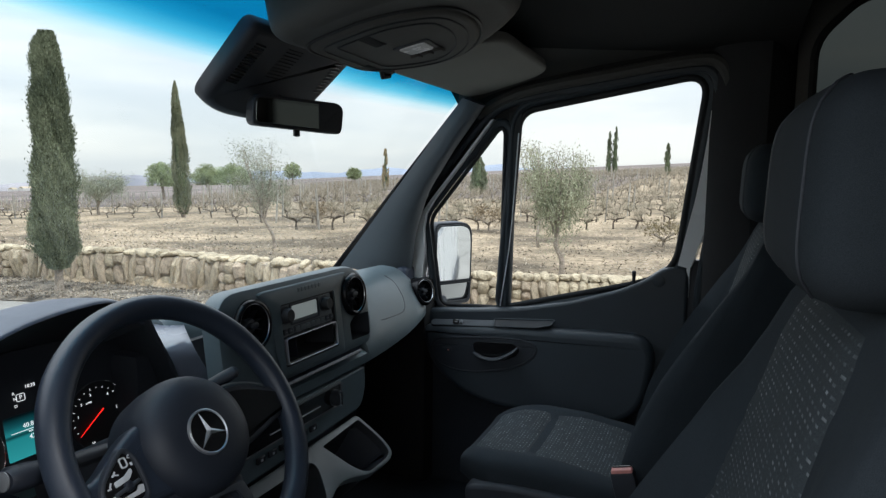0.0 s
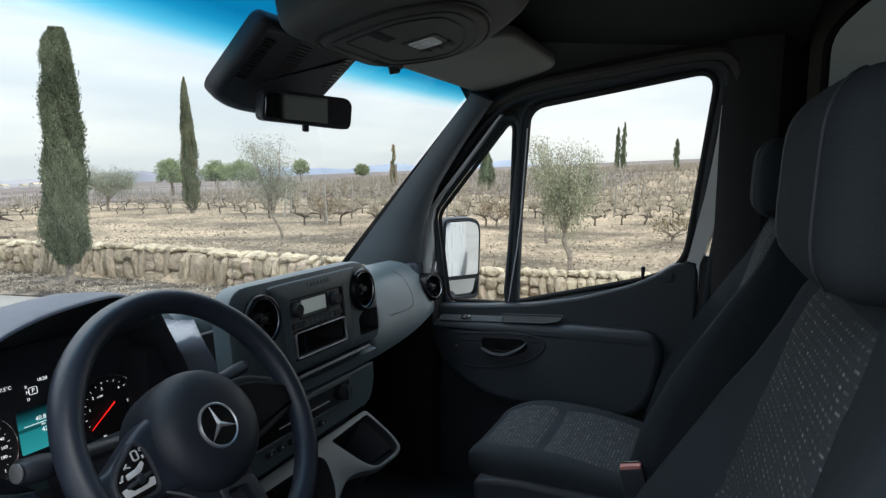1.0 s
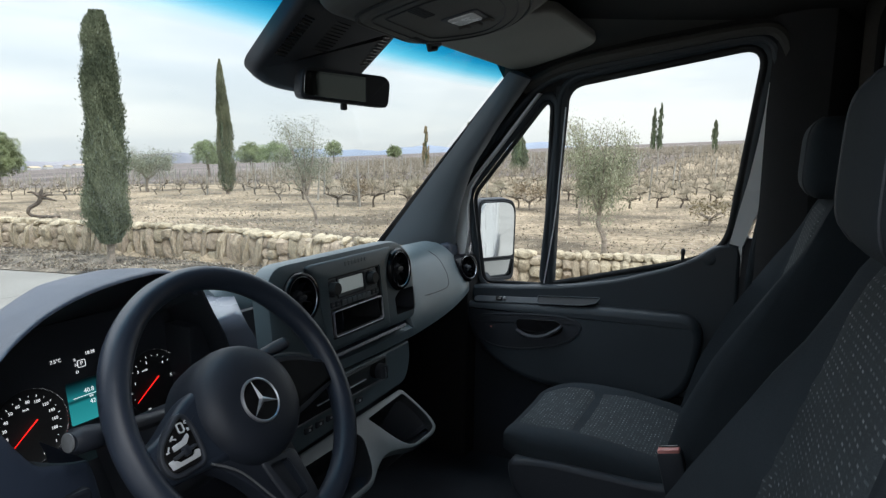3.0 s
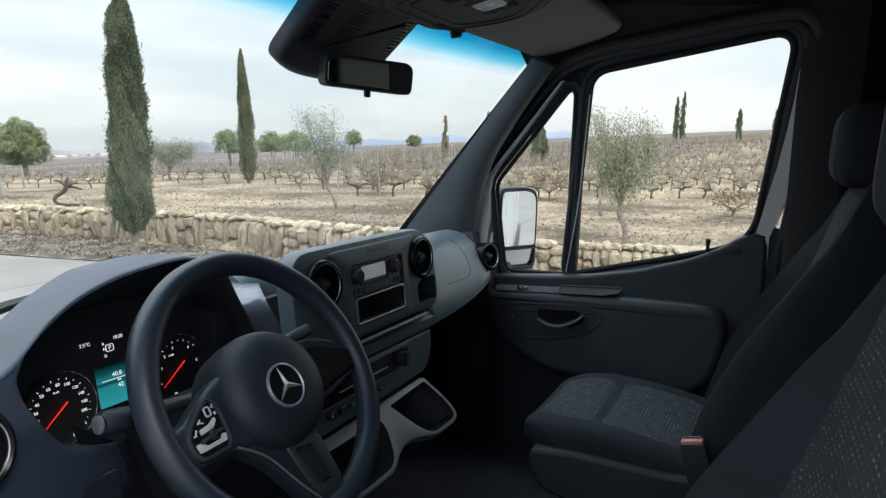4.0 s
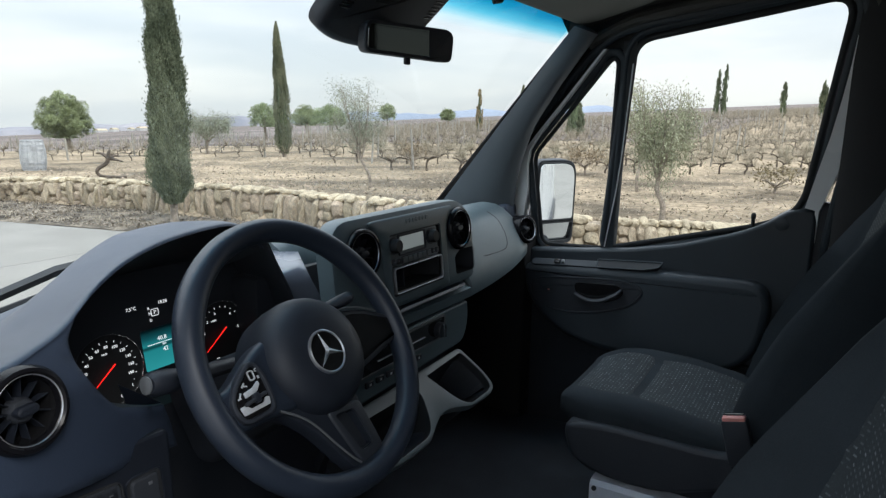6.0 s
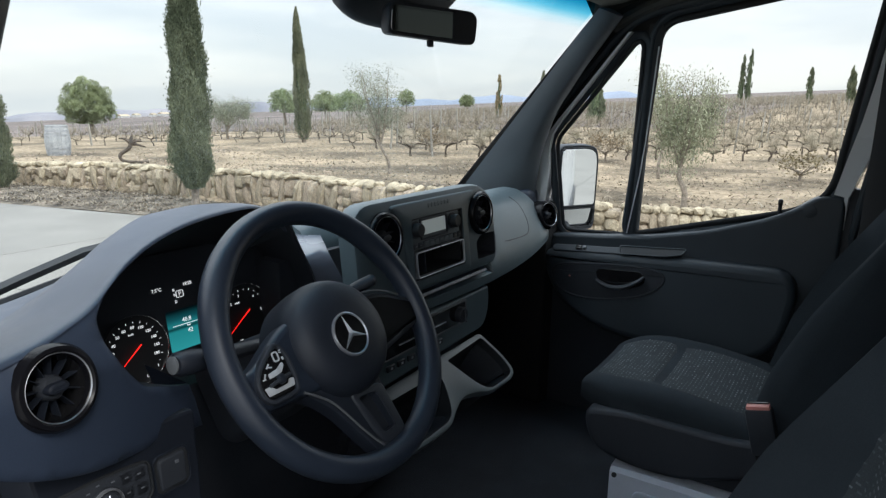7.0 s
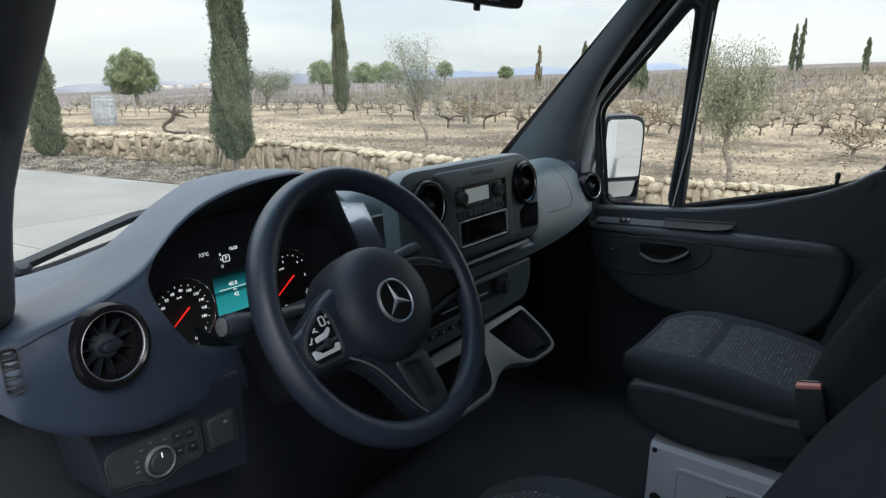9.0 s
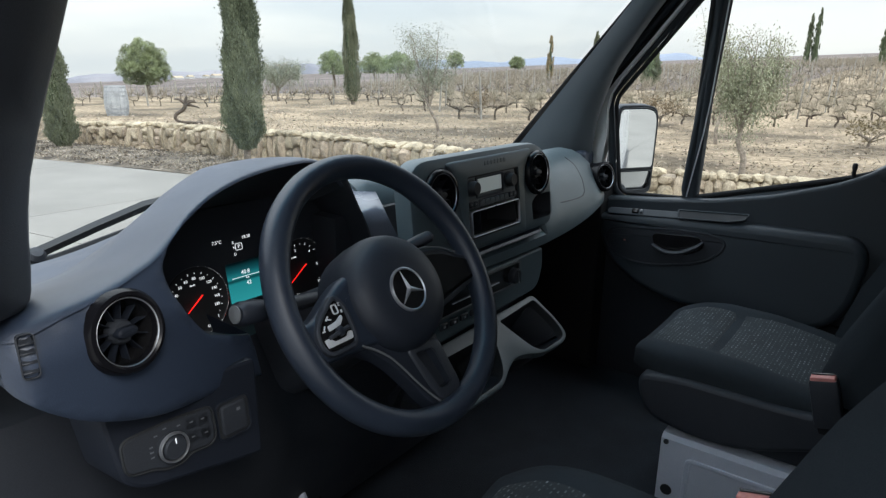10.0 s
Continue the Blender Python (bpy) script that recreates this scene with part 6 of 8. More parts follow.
def seat(cx):
    s = thing("cab_seat", "dark grey cloth cab seat with dashed woven centre", "seat", (cx, -0.35, 0.70), "cab seats")
    prof = ((-1, -0.10), (-1.0, -0.02), (-0.98, 0.55), (-0.93, 0.92), (-0.85, 1.0), (-0.72, 0.34), (-0.60, 0.02), (-0.25, 0.0), (0, 0.0), (0.25, 0.0), (0.60, 0.02), (0.72, 0.34), (0.85, 1.0), (0.93, 0.92), (0.98, 0.55), (1.0, -0.02), (1, -0.10))
    rings = []
    for k in range(15):
        z = 1.05 + 0.60 * k / 14
        w, b, y = half_w(z), bolster(z), back_y(z)
        thick = 0.085 - 0.03 * max(0, (z - 1.5) / 0.15)
        ring = [(cx + p * w, y + (q * b if q > 0 else q), z) for p, q in prof]
        ring += [(cx + p * w, y - thick - 0.02, z) for p in (0.9, 0.4, -0.4, -0.9)]
        rings.append(ring)
    rings.append([(cx + (x - cx) * 0.86, y - 0.012, z + 0.014) for x, y, z in rings[-1]])
    rings.append([(cx + (x - cx) * 0.55, -0.775 + (y + 0.775) * 0.5, z + 0.008) for x, y, z in rings[-1]])
    part("backrest", loft(rings), M_CLOTH, s, angle=1.0)

    def bfn(u, v):
        z = 1.11 + 0.525 * v
        p = 0.05 + (2 * u - 1) * 0.64
        w = half_w(z)
        dip = bolster(z) * (0.02 * max(0, (abs(p) - 0.25) / 0.35) if abs(p) < 0.60 else 0.02 + 0.32 * (abs(p) - 0.60) / 0.12)
        return (cx + p * w, back_y(z) + dip + 0.004, z), (0, 0.93, 0.36)
    patch("back_insert", bfn, 12, 18, M_WEAVE, s, (0.26, 0.57), 0.008, "dashed woven cloth centre")
    # cushion
    crown = lambda y: float(np.interp(y, (-0.555, -0.42, -0.30, -0.20, -0.13, -0.09, -0.075), (1.015, 1.040, 1.054, 1.058, 1.056, 1.049, 1.043)))
    wing = lambda y: float(np.interp(y, (-0.555, -0.45, -0.32, -0.20, -0.12, -0.075), (0.012, 0.014, 0.020, 0.018, 0.012, 0.006)))
    wide = lambda y: 0.218 - 0.050 * max(0, (y + 0.20) / 0.125) ** 2.4
    rings = []
    for k in range(21):
        y = -0.555 + 0.480 * k / 20
        w, zt, bo = wide(y), crown(y), wing(y)
        zb = 0.985 + 0.010 * max(0, (y + 0.17) / 0.09)
        ring = [(cx + p * w, y, zt + q * bo) for p, q in ((-1.0, -0.9), (-0.985, 0.0), (-0.93, 0.65), (-0.84, 1.0), (-0.73, 0.86), (-0.62, 0.42), (-0.5, 0.16), (-0.2, 0.04), (0.2, 0.04), (0.5, 0.16), (0.62, 0.42), (0.73, 0.86), (0.84, 1.0), (0.93, 0.65), (0.985, 0.0), (1.0, -0.9))]
        ring += [(cx + w * 1.0, y, zb), (cx + w * 0.9, y, zb - 0.012), (cx - w * 0.9, y, zb - 0.012), (cx - w * 1.0, y, zb)]
        rings.append(ring)
    rings.append([(cx + (x - cx) * 0.96, y + 0.013, 1.005 + (z - 1.005) * 0.78) for x, y, z in rings[-1]])
    rings.append([(cx + (x - cx) * 0.86, y + 0.007, 1.005 + (z - 1.005) * 0.42) for x, y, z in rings[-1]])
    part("cushion", loft(rings), M_CLOTH, s, angle=1.0)

    def cfn(y0, y1):
        def fn(u, v):
            y = y0 + (y1 - y0) * v
            p = (2 * u - 1) * 0.70
            zz = crown(y) + wing(y) * float(np.interp(abs(p), (0.2, 0.5, 0.62, 0.73), (0.04, 0.16, 0.42, 0.86))) + 0.004
            w = wide(y)
            puff = 0.004 * math.sin(math.pi * v)
            return (cx + p * w, y, zz + puff), (0, 0, 1)
        return fn
    patch("cushion_insert", cfn(-0.500, -0.234), 10, 12, M_WEAVE, s, (0.26, 0.264), 0.008, "dashed woven cloth centre")
    patch("cushion_insert", cfn(-0.229, -0.077), 10, 10, M_WEAVE, s, (0.26, 0.149), 0.008, "dashed woven cloth centre")
    # head restraint with a sewn edge
    hr = []
    for k in range(11):
        t = k / 10
        z = 1.648 + 0.150 * t
        w = 0.142 * (1 - 0.16 * abs(2 * t - 1) ** 8) - 0.004 * t
        d = 0.056 * (1 - 0.28 * abs(2 * t - 1) ** 5)
        yc = -0.724 - 0.006 * t
        hr.append([(cx + w * math.copysign(abs(math.cos(b)) ** 0.30, math.cos(b)), yc + d * math.copysign(abs(math.sin(b)) ** 0.40, math.sin(b)) * (1 + 0.10 * math.sin(b) * (1 - abs(math.cos(b)) ** 0.6)), z) for b in [2 * math.pi * j / 36 for j in range(36)]])
    hr.insert(0, [(cx + (x - cx) * 0.8, -0.727 + (y + 0.727) * 0.7, z - 0.007) for x, y, z in hr[0]])
    hr.append([(cx + (x - cx) * 0.88, -0.732 + (y + 0.732) * 0.76, z + 0.006) for x, y, z in hr[-1]])
    hr.append([(cx + (x - cx) * 0.6, -0.732 + (y + 0.732) * 0.5, z + 0.003) for x, y, z in hr[-1]])
    h = part("head_restraint", loft(hr), M_CLOTH, s, angle=1.2)
    for sx in (-1, 1):
        # dark tube marks the sewn edge and the shade along its crease
        part("seam", sweep(spline([Vector(r_[7 if sx > 0 else 11]) for r_ in hr[1:-1]], 2), 0.0017, 6), M_DARK, h)
        part("support_rod", sweep([(cx + sx * 0.06, -0.735, 1.60), (cx + sx * 0.06, -0.732, 1.66)], 0.006, 8), M_DARK, s)
    # plastic skirt and side cover
    for sx in (-1, 1):
        sk = rounded([(-0.098, 1.003), (-0.19, 1.020), (-0.31, 1.019), (-0.44, 1.019), (-0.565, 1.048), (-0.60, 0.985), (-0.48, 0.946), (-0.33, 0.888), (-0.20, 0.888), (-0.125, 0.910), (-0.10, 0.96)], [0.02, 0.05, 0.05, 0.05, 0.03, 0.03, 0.06, 0.06, 0.05, 0.03, 0.03], 4)
        m = Matrix(((0, 0, sx, cx + sx * 0.232), (1, 0, 0, 0), (0, 1, 0, 0), (0, 0, 0, 1)))
        part("side_cover", plate(sk, 0.05, m, 0.012, steps=3), M_DARK, s, "black plastic side cover")
    part("seat_frame", rbox((cx, -0.335, 0.935), (0.40, 0.40, 0.12), 0.02), M_DARK, s)
    part("front_lever", sweep([(cx - 0.09, -0.10, 0.915), (cx - 0.09, -0.075, 0.905), (cx - 0.07, -0.065, 0.905), (cx - 0.03, -0.065, 0.905)], 0.006, 8), M_STEEL, s, "grey adjusting lever")
    return s


p_seat = seat(0.555)
tagged(p_seat, "dark grey cloth passenger seat with dashed woven centre", "seat")
d_seat = copy_thing(p_seat, Matrix.Translation((-0.458, -0.35, 0.70)) @ pose(0, 0, 0, 0, 0, 2.4))
tagged(d_seat, "dark grey cloth driver seat with dashed woven centre")
for piece in d_seat.children:
    if piece.name.startswith("cushion"):
        piece.matrix_basis = Matrix.Translation((0.028, -0.050, 0.032)) @ piece.matrix_basis


def seat_box(cx):
    b = thing("steel_box", "pale grey painted steel box under a seat", "steel box", (cx, -0.36, 0.70), "steel boxes")
    x0 = cx - 0.228
    prof = [(x0, 0.70), (x0, 0.862), (x0 + 0.010, 0.872), (x0 + 0.40, 0.872), (x0 + 0.41, 0.862), (x0 + 0.41, 0.70)]
    part("box", loft([[(x, y, z) for x, z in prof] for y in (-0.168, -0.30, -0.45, -0.62)]), M_STEEL, b)
    e = rounded([(-0.225, 0.705), (-0.225, 0.832), (-0.56, 0.832), (-0.56, 0.705)], 0.02, 4)
    m = Matrix(((0, 0, -1, x0 - 0.004), (1, 0, 0, 0), (0, 1, 0, 0), (0, 0, 0, 1)))
    part("pressed_panel", rim(e, offset2(e, 0.012), 0.006, m, 0.003), M_STEEL, b)
    part("hole", lathe([(0.0135, 0.0), (0.0135, 0.0015), (0.0, 0.0015)], axes((x0 - 0.0005, -0.192, 0.732), (0, -1, 0), (0, 0, 1)), 14), M_RUBBER, b)
    part("bolt", lathe([(0.006, 0.0), (0.006, 0.004), (0.0, 0.005)], axes((x0 - 0.0005, -0.180, 0.856), (0, -1, 0), (0, 0, 1)), 10), M_DARK, b)
    return b


pb = seat_box(0.555)
copy_thing(pb, Matrix.Translation((-0.445, -0.36, 0.70)))


def buckle(o, lean):
    b = thing("belt_buckle", "black belt buckle with red release button beside the seat", "belt buckle", o, "belt buckles")
    m = Matrix.Translation(o) @ pose(0, 0, 0, -14, lean, 0)
    part("case", rbox((0, 0, 0), (0.027, 0.052, 0.105), 0.007, m @ Matrix.Translation((0, 0, -0.045))), M_DARK, b)
    part("release_button", rbox((0, 0, 0), (0.022, 0.045, 0.018), 0.004, m @ Matrix.Translation((0, 0, 0.004))), M_RED, b, "red release button")
    part("tongue_slot", rbox((0, 0, 0), (0.006, 0.040, 0.004), 0.001, m @ Matrix.Translation((0.006, 0, 0.0135))), M_PIANO, b)
    part("strap", rbox((0, 0, 0), (0.006, 0.045, 0.10), 0.002, m @ Matrix.Translation((0.002, 0, -0.14))), M_BELT, b)
    return b


buckle((0.316, -0.464, 1.104), -4)
buckle((-0.200, -0.447, 1.128), 6)

# belt strap and anchor at the passenger pillar
belt = thing("seat_belt", "black seat belt hanging at the door pillar", "seat belt", (0.80, -0.78, 1.0))
part("webbing", loft([[(x, y - 0.023, z), (x, y + 0.023, z), (x - 0.0015, y + 0.023, z), (x - 0.0015, y - 0.023, z)] for x, y, z in ((0.795, -0.72, 1.66), (0.815, -0.73, 1.40), (0.835, -0.74, 1.1), (0.84, -0.74, 0.9))]), M_BELT, belt)
part("guide", rbox((0.795, -0.72, 1.67), (0.02, 0.075, 0.035), 0.006), M_DARK, belt)
# pedals and the floor tunnel board, dim below the wheel
ped = thing("pedal", "black rubber foot pedal below the steering wheel", "pedal", (-0.36, 0.25, 0.78))
part("pad", rbox((-0.36, 0.26, 0.86), (0.07, 0.012, 0.055), 0.005, pose(0, 0, 0, -30, 0, 0)), M_RUBBER, ped)
part("lever", sweep([(-0.36, 0.27, 0.87), (-0.36, 0.36, 1.0), (-0.36, 0.40, 1.2)], 0.009, 8), M_STEEL, ped)


# ---- outdoors: materials ----
M_SOIL = mat("dry_soil", (0.150, 0.120, 0.086), 0.95, 0, 0.30, 0.55, 0.40, 9, 0.9, 0.1, tint=(0.258, 0.204, 0.142))
M_LITTER = mat("leaf_litter", (0.075, 0.064, 0.053), 0.95, 0, 0.40, 3.0, 0.6, 30, 1.0, 0.1, tint=(0.155, 0.132, 0.105))
M_CONCRETE = mat("concrete", (0.232, 0.222, 0.204), 0.95, 0, 0.10, 0.8, 0.10, 60, 0.4, 0.05, each=0.04)
M_STONE = mat("field_stone", (0.372, 0.308, 0.226), 0.9, 0, 0.22, 7, 0.25, 60, 0.8, 0.15, each=0.20)
M_MORTAR = mat("wall_core", (0.300, 0.250, 0.192), 0.95, 0, 0.25, 6, 0.3, 50, 0.9, 0.1)
M_CYP = mat("cypress_leaf", (0.108, 0.128, 0.080), 0.8, 0, 0.25, 1.6, 0.2, 40, 0, 0.2, each=0.30, tint=(0.158, 0.172, 0.112))
M_CYPIN = mat("cypress_core_shade", (0.076, 0.094, 0.054), 0.9, 0, 0.4, 9, 0.3, 60, 0.8, 0.1)
# needle colour is paled for distance haze
M_PINE = mat("hazed_pine_needles", (0.205, 0.238, 0.130), 0.8, 0, 0.25, 1.6, 0.2, 40, 0, 0.2, each=0.28, tint=(0.265, 0.310, 0.175))
M_OLIVE = mat("olive_leaf", (0.175, 0.188, 0.108), 0.7, 0, 0.2, 4, 0.1, 40, 0, 0.3, each=0.4, tint=(0.29, 0.290, 0.195))
M_GREYLEAF = mat("grey_leaf", (0.24, 0.25, 0.185), 0.8, 0, 0.2, 4, 0.1, 40, 0, 0.2, each=0.35)
M_BARK = mat("bark", (0.24, 0.205, 0.170), 0.95, 0, 0.3, 12, 0.35, 90, 0.9, 0.1)
M_OLDVINE = mat("vine_bark", (0.098, 0.080, 0.066), 0.95, 0, 0.3, 14, 0.35, 110, 0.9, 0.1, each=0.2)
M_CANE = mat("vine_cane", (0.235, 0.205, 0.155), 0.85, 0, 0.25, 5, 0.2, 60, 0, 0.15, each=0.35, tint=(0.300, 0.268, 0.205))
M_DRYBUSH = mat("dry_scrub", (0.195, 0.150, 0.100), 0.9, 0, 0.25, 5, 0.2, 60, 0, 0.1, each=0.35)
M_TANTREE = mat("bare_larch", (0.30, 0.26, 0.15), 0.9, 0, 0.2, 5, 0.2, 60, 0, 0.1, each=0.3)
M_POST = mat("post_wood", (0.30, 0.28, 0.25), 0.9, 0, 0.2, 8, 0.2, 80, 0.5, 0.15, each=0.15)
M_BARREL = mat("weathered_oak", (0.40, 0.41, 0.42), 0.85, 0, 0.15, 9, 0.25, 70, 0.6, 0.15, each=0.12)
M_HOOP = mat("barrel_hoop", (0.36, 0.37, 0.385), 0.6, 0.4, 0.2, 14, 0.2, 90, 0.3, 0.3)
# distance haze is mixed into both hill colours
M_HILL = mat("hazed_far_hill", (0.215, 0.245, 0.300), 1.0, 0, 0.08, 0.006, 0, 1, 0, 0.0, tint=(0.235, 0.262, 0.315))
M_HILL2 = mat("hazed_near_hill", (0.200, 0.205, 0.235), 1.0, 0, 0.14, 0.012, 0, 1, 0, 0.0, tint=(0.235, 0.225, 0.235))
M_HOUSE = mat("far_render", (0.48, 0.47, 0.46), 0.9, 0, 0.05, 0.2, 0, 1, 0, 0.1)
M_PEBBLE = mat("pebble", (0.30, 0.245, 0.18), 0.9, 0, 0.2, 20, 0.2, 90, 0.5, 0.15, each=0.3)

M_FALLEN = mat("fallen_leaf", (0.165, 0.139, 0.108), 0.95, 0, 0.3, 3.0, 0.4, 40, 0, 0.1, each=0.5, tint=(0.210, 0.180, 0.145))
WALL_Y = (-40, -12, 0.8, 2.2, 5.9, 9.0, 11.5, 13.4, 15, 40)
WALL_X = (14, 9.8, 7.50, 7.02, 6.38, 6.00, 5.68, 5.18, 4.8, 2)


def wall_x(y):
    return float(np.interp(y, WALL_Y, WALL_X))


def wall_h(y):
    """How high the dry stone wall stands."""
    return float(np.interp(y, (1.5, 5, 7.5, 11.5, 13.4), (0.42, 0.50, 0.55, 0.49, 0.42)))


def road_x(y):
    return 4.63 + (8.1 - y) * (0.16 if y < 8.1 else 0.26)


def ground_z(x, y):
    """The lie of the land: level round the van, a low terrace behind the wall, then a long slope."""
    wide = 0.22 + 5.0 * smooth(13.2, 22, y)
    d = x - wall_x(y)
    h = 0.37 * smooth(-0.05, wide, d) + (wall_h(y) - 0.42) * smooth(-0.05, 0.22, d) * (1 - smooth(0.4, 3.2, d))
    r = math.hypot(x, y)
    k = smooth(13, 60, r)
    far = (0.026 * x - 0.0446 * y) if x > -5 else -0.0446 * y
    h += k * far
    if d > 0.3:
        h += 0.030 * noise.noise(Vector((x * 0.55, y * 0.55, 3))) * min(1, d) + 0.012 * noise.noise(Vector((x * 2.1, y * 2.1, 7)))
    return h


# one sheet of ground out to the horizon, finer near the van
gx = sorted(set([-700, -400, -220, -120, -70, -40, -22, -12, -6] + [round(-4 + 0.5 * k, 2) for k in range(18)] + [round(5 + 0.22 * k, 2) for k in range(22)] + [10.2, 10.8, 11.5, 12.3, 13.2, 14.2, 15.5, 17, 19, 21.5, 24, 28, 33, 40, 50, 63, 80, 105, 140, 190, 260, 360, 500, 800]))
gy = sorted(set([-500, -300, -170, -100, -60, -40, -28, -20, -14, -9, -6, -4] + [round(-3 + 0.45 * k, 2) for k in range(50)] + [20.5, 22, 24, 27, 31, 36, 43, 52, 65, 85, 115, 160, 220, 320, 500, 800]))
verts = [(x, y, ground_z(x, y) - 0.004) for x in gx for y in gy]
ny = len(gy)
faces = [(i * ny + j, (i + 1) * ny + j, (i + 1) * ny + j + 1, i * ny + j + 1) for i in range(len(gx) - 1) for j in range(ny - 1)]
M_FIELD = mat("far_ploughed_soil", (0.112, 0.092, 0.086), 0.95, 0, 0.25, 0.05, 0.25, 0.6, 0.3, 0.1, tint=(0.165, 0.138, 0.125))
sheet = raw_mesh("ground", verts, faces, M_SOIL, True)
sheet.materials.append(M_FIELD)
for f in sheet.polygons:
    c = f.center
    f.material_index = 1 if c.x > 0 and c.y > 6 and math.hypot(c.x, c.y) > 34 else 0
tagged(new("ground", sheet), "dry tan vineyard soil with sparse litter", "ground", kind="structure")

# concrete yard in slabs
yard = tagged(new("road"), "pale concrete yard in large slabs", "road", kind="structure")
ys = [-26, -20, -15, -10.5, -6.5, -3, 0.4, 3.8, 7.2, 10.6, 14.2, 18, 23, 30]
for j in range(len(ys) - 1):
    for i in range(6):
        ya, yb = ys[j] + 0.006, ys[j + 1] - 0.006
        ra, rb = road_x(ya), road_x(yb)
        x1a, x1b = (ra, rb) if i == 0 else (ra - 3.4 * i - 0.006, rb - 3.4 * i - 0.006)
        x0a, x0b = ra - 3.4 * (i + 1) + 0.006, rb - 3.4 * (i + 1) + 0.006
        zz = lambda x, y: ground_z(x, y) + 0.010
        bm = loft([[(x0a, ya, zz(x0a, ya) - 0.05), (x1a, ya, zz(x1a, ya) - 0.05), (x1a, ya, zz(x1a, ya)), (x0a, ya, zz(x0a, ya))], [(x0b, yb, zz(x0b, yb) - 0.05), (x1b, yb, zz(x1b, yb) - 0.05), (x1b, yb, zz(x1b, yb)), (x0b, yb, zz(x0b, yb))]])
        part("slab", bm, M_CONCRETE, yard, smooth=False)
# planting strip between yard and wall
vb, fb, ks = [], [], [(-24 + 0.4 * k) for k in range(105)]
for y in ks:
    a, b = road_x(y) + 0.01, wall_x(y) + 0.12
    for q in range(9):
        t = q / 8
        x = a + (b - a) * t
        vb.append((x, y, 0.012 + 0.05 * math.sin(math.pi * t) ** 0.7 * (0.7 + 0.6 * noise.noise(Vector((x * 1.7, y * 1.7, 2)))) + 0.012 * noise.noise(Vector((x * 6, y * 6, 1)))))
fb = [(i * 9 + j, (i + 1) * 9 + j, (i + 1) * 9 + j + 1, i * 9 + j + 1) for i in range(len(ks) - 1) for j in range(8)]
tagged(new("verge", raw_mesh("verge", vb, fb, M_LITTER, True)), "brown strip of earth and leaf litter below the wall", "verge", kind="structure")


# ---- plants ----
def leaf_mesh(name, pts, dirs, length, width, material, seed, fold=0.35):
    """Many small folded blades: each runs from its point along its direction."""
    rng = np.random.RandomState(seed)
    n = len(pts)
    pts, dirs = np.asarray(pts, float), np.asarray(dirs, float)
    dirs /= np.linalg.norm(dirs, axis=1)[:, None] + 1e-9
    rnd = rng.normal(size=(n, 3))
    sd = np.cross(dirs, rnd)
    sd /= np.linalg.norm(sd, axis=1)[:, None] + 1e-9
    nm = np.cross(dirs, sd)
    L = length * rng.uniform(0.6, 1.35, n)[:, None]
    Wd = width * rng.uniform(0.6, 1.3, n)[:, None]
    a, b = pts, pts + dirs * L
    mid = pts + dirs * L * 0.45
    c, d = mid + sd * Wd + nm * Wd * fold, mid - sd * Wd + nm * Wd * fold
    V = np.stack([a, c, b, d], 1).reshape(-1, 3)
    F = [(4 * i, 4 * i + 1, 4 * i + 2) for i in range(n)] + [(4 * i, 4 * i + 2, 4 * i + 3) for i in range(n)]
    return raw_mesh(name, V.tolist(), F, material)


def attach(name, me, parent, label=""):
    ob = new(name, me)
    ob.parent = parent
    ob.matrix_parent_inverse = inverse_of(parent)
    return tagged(ob, label)


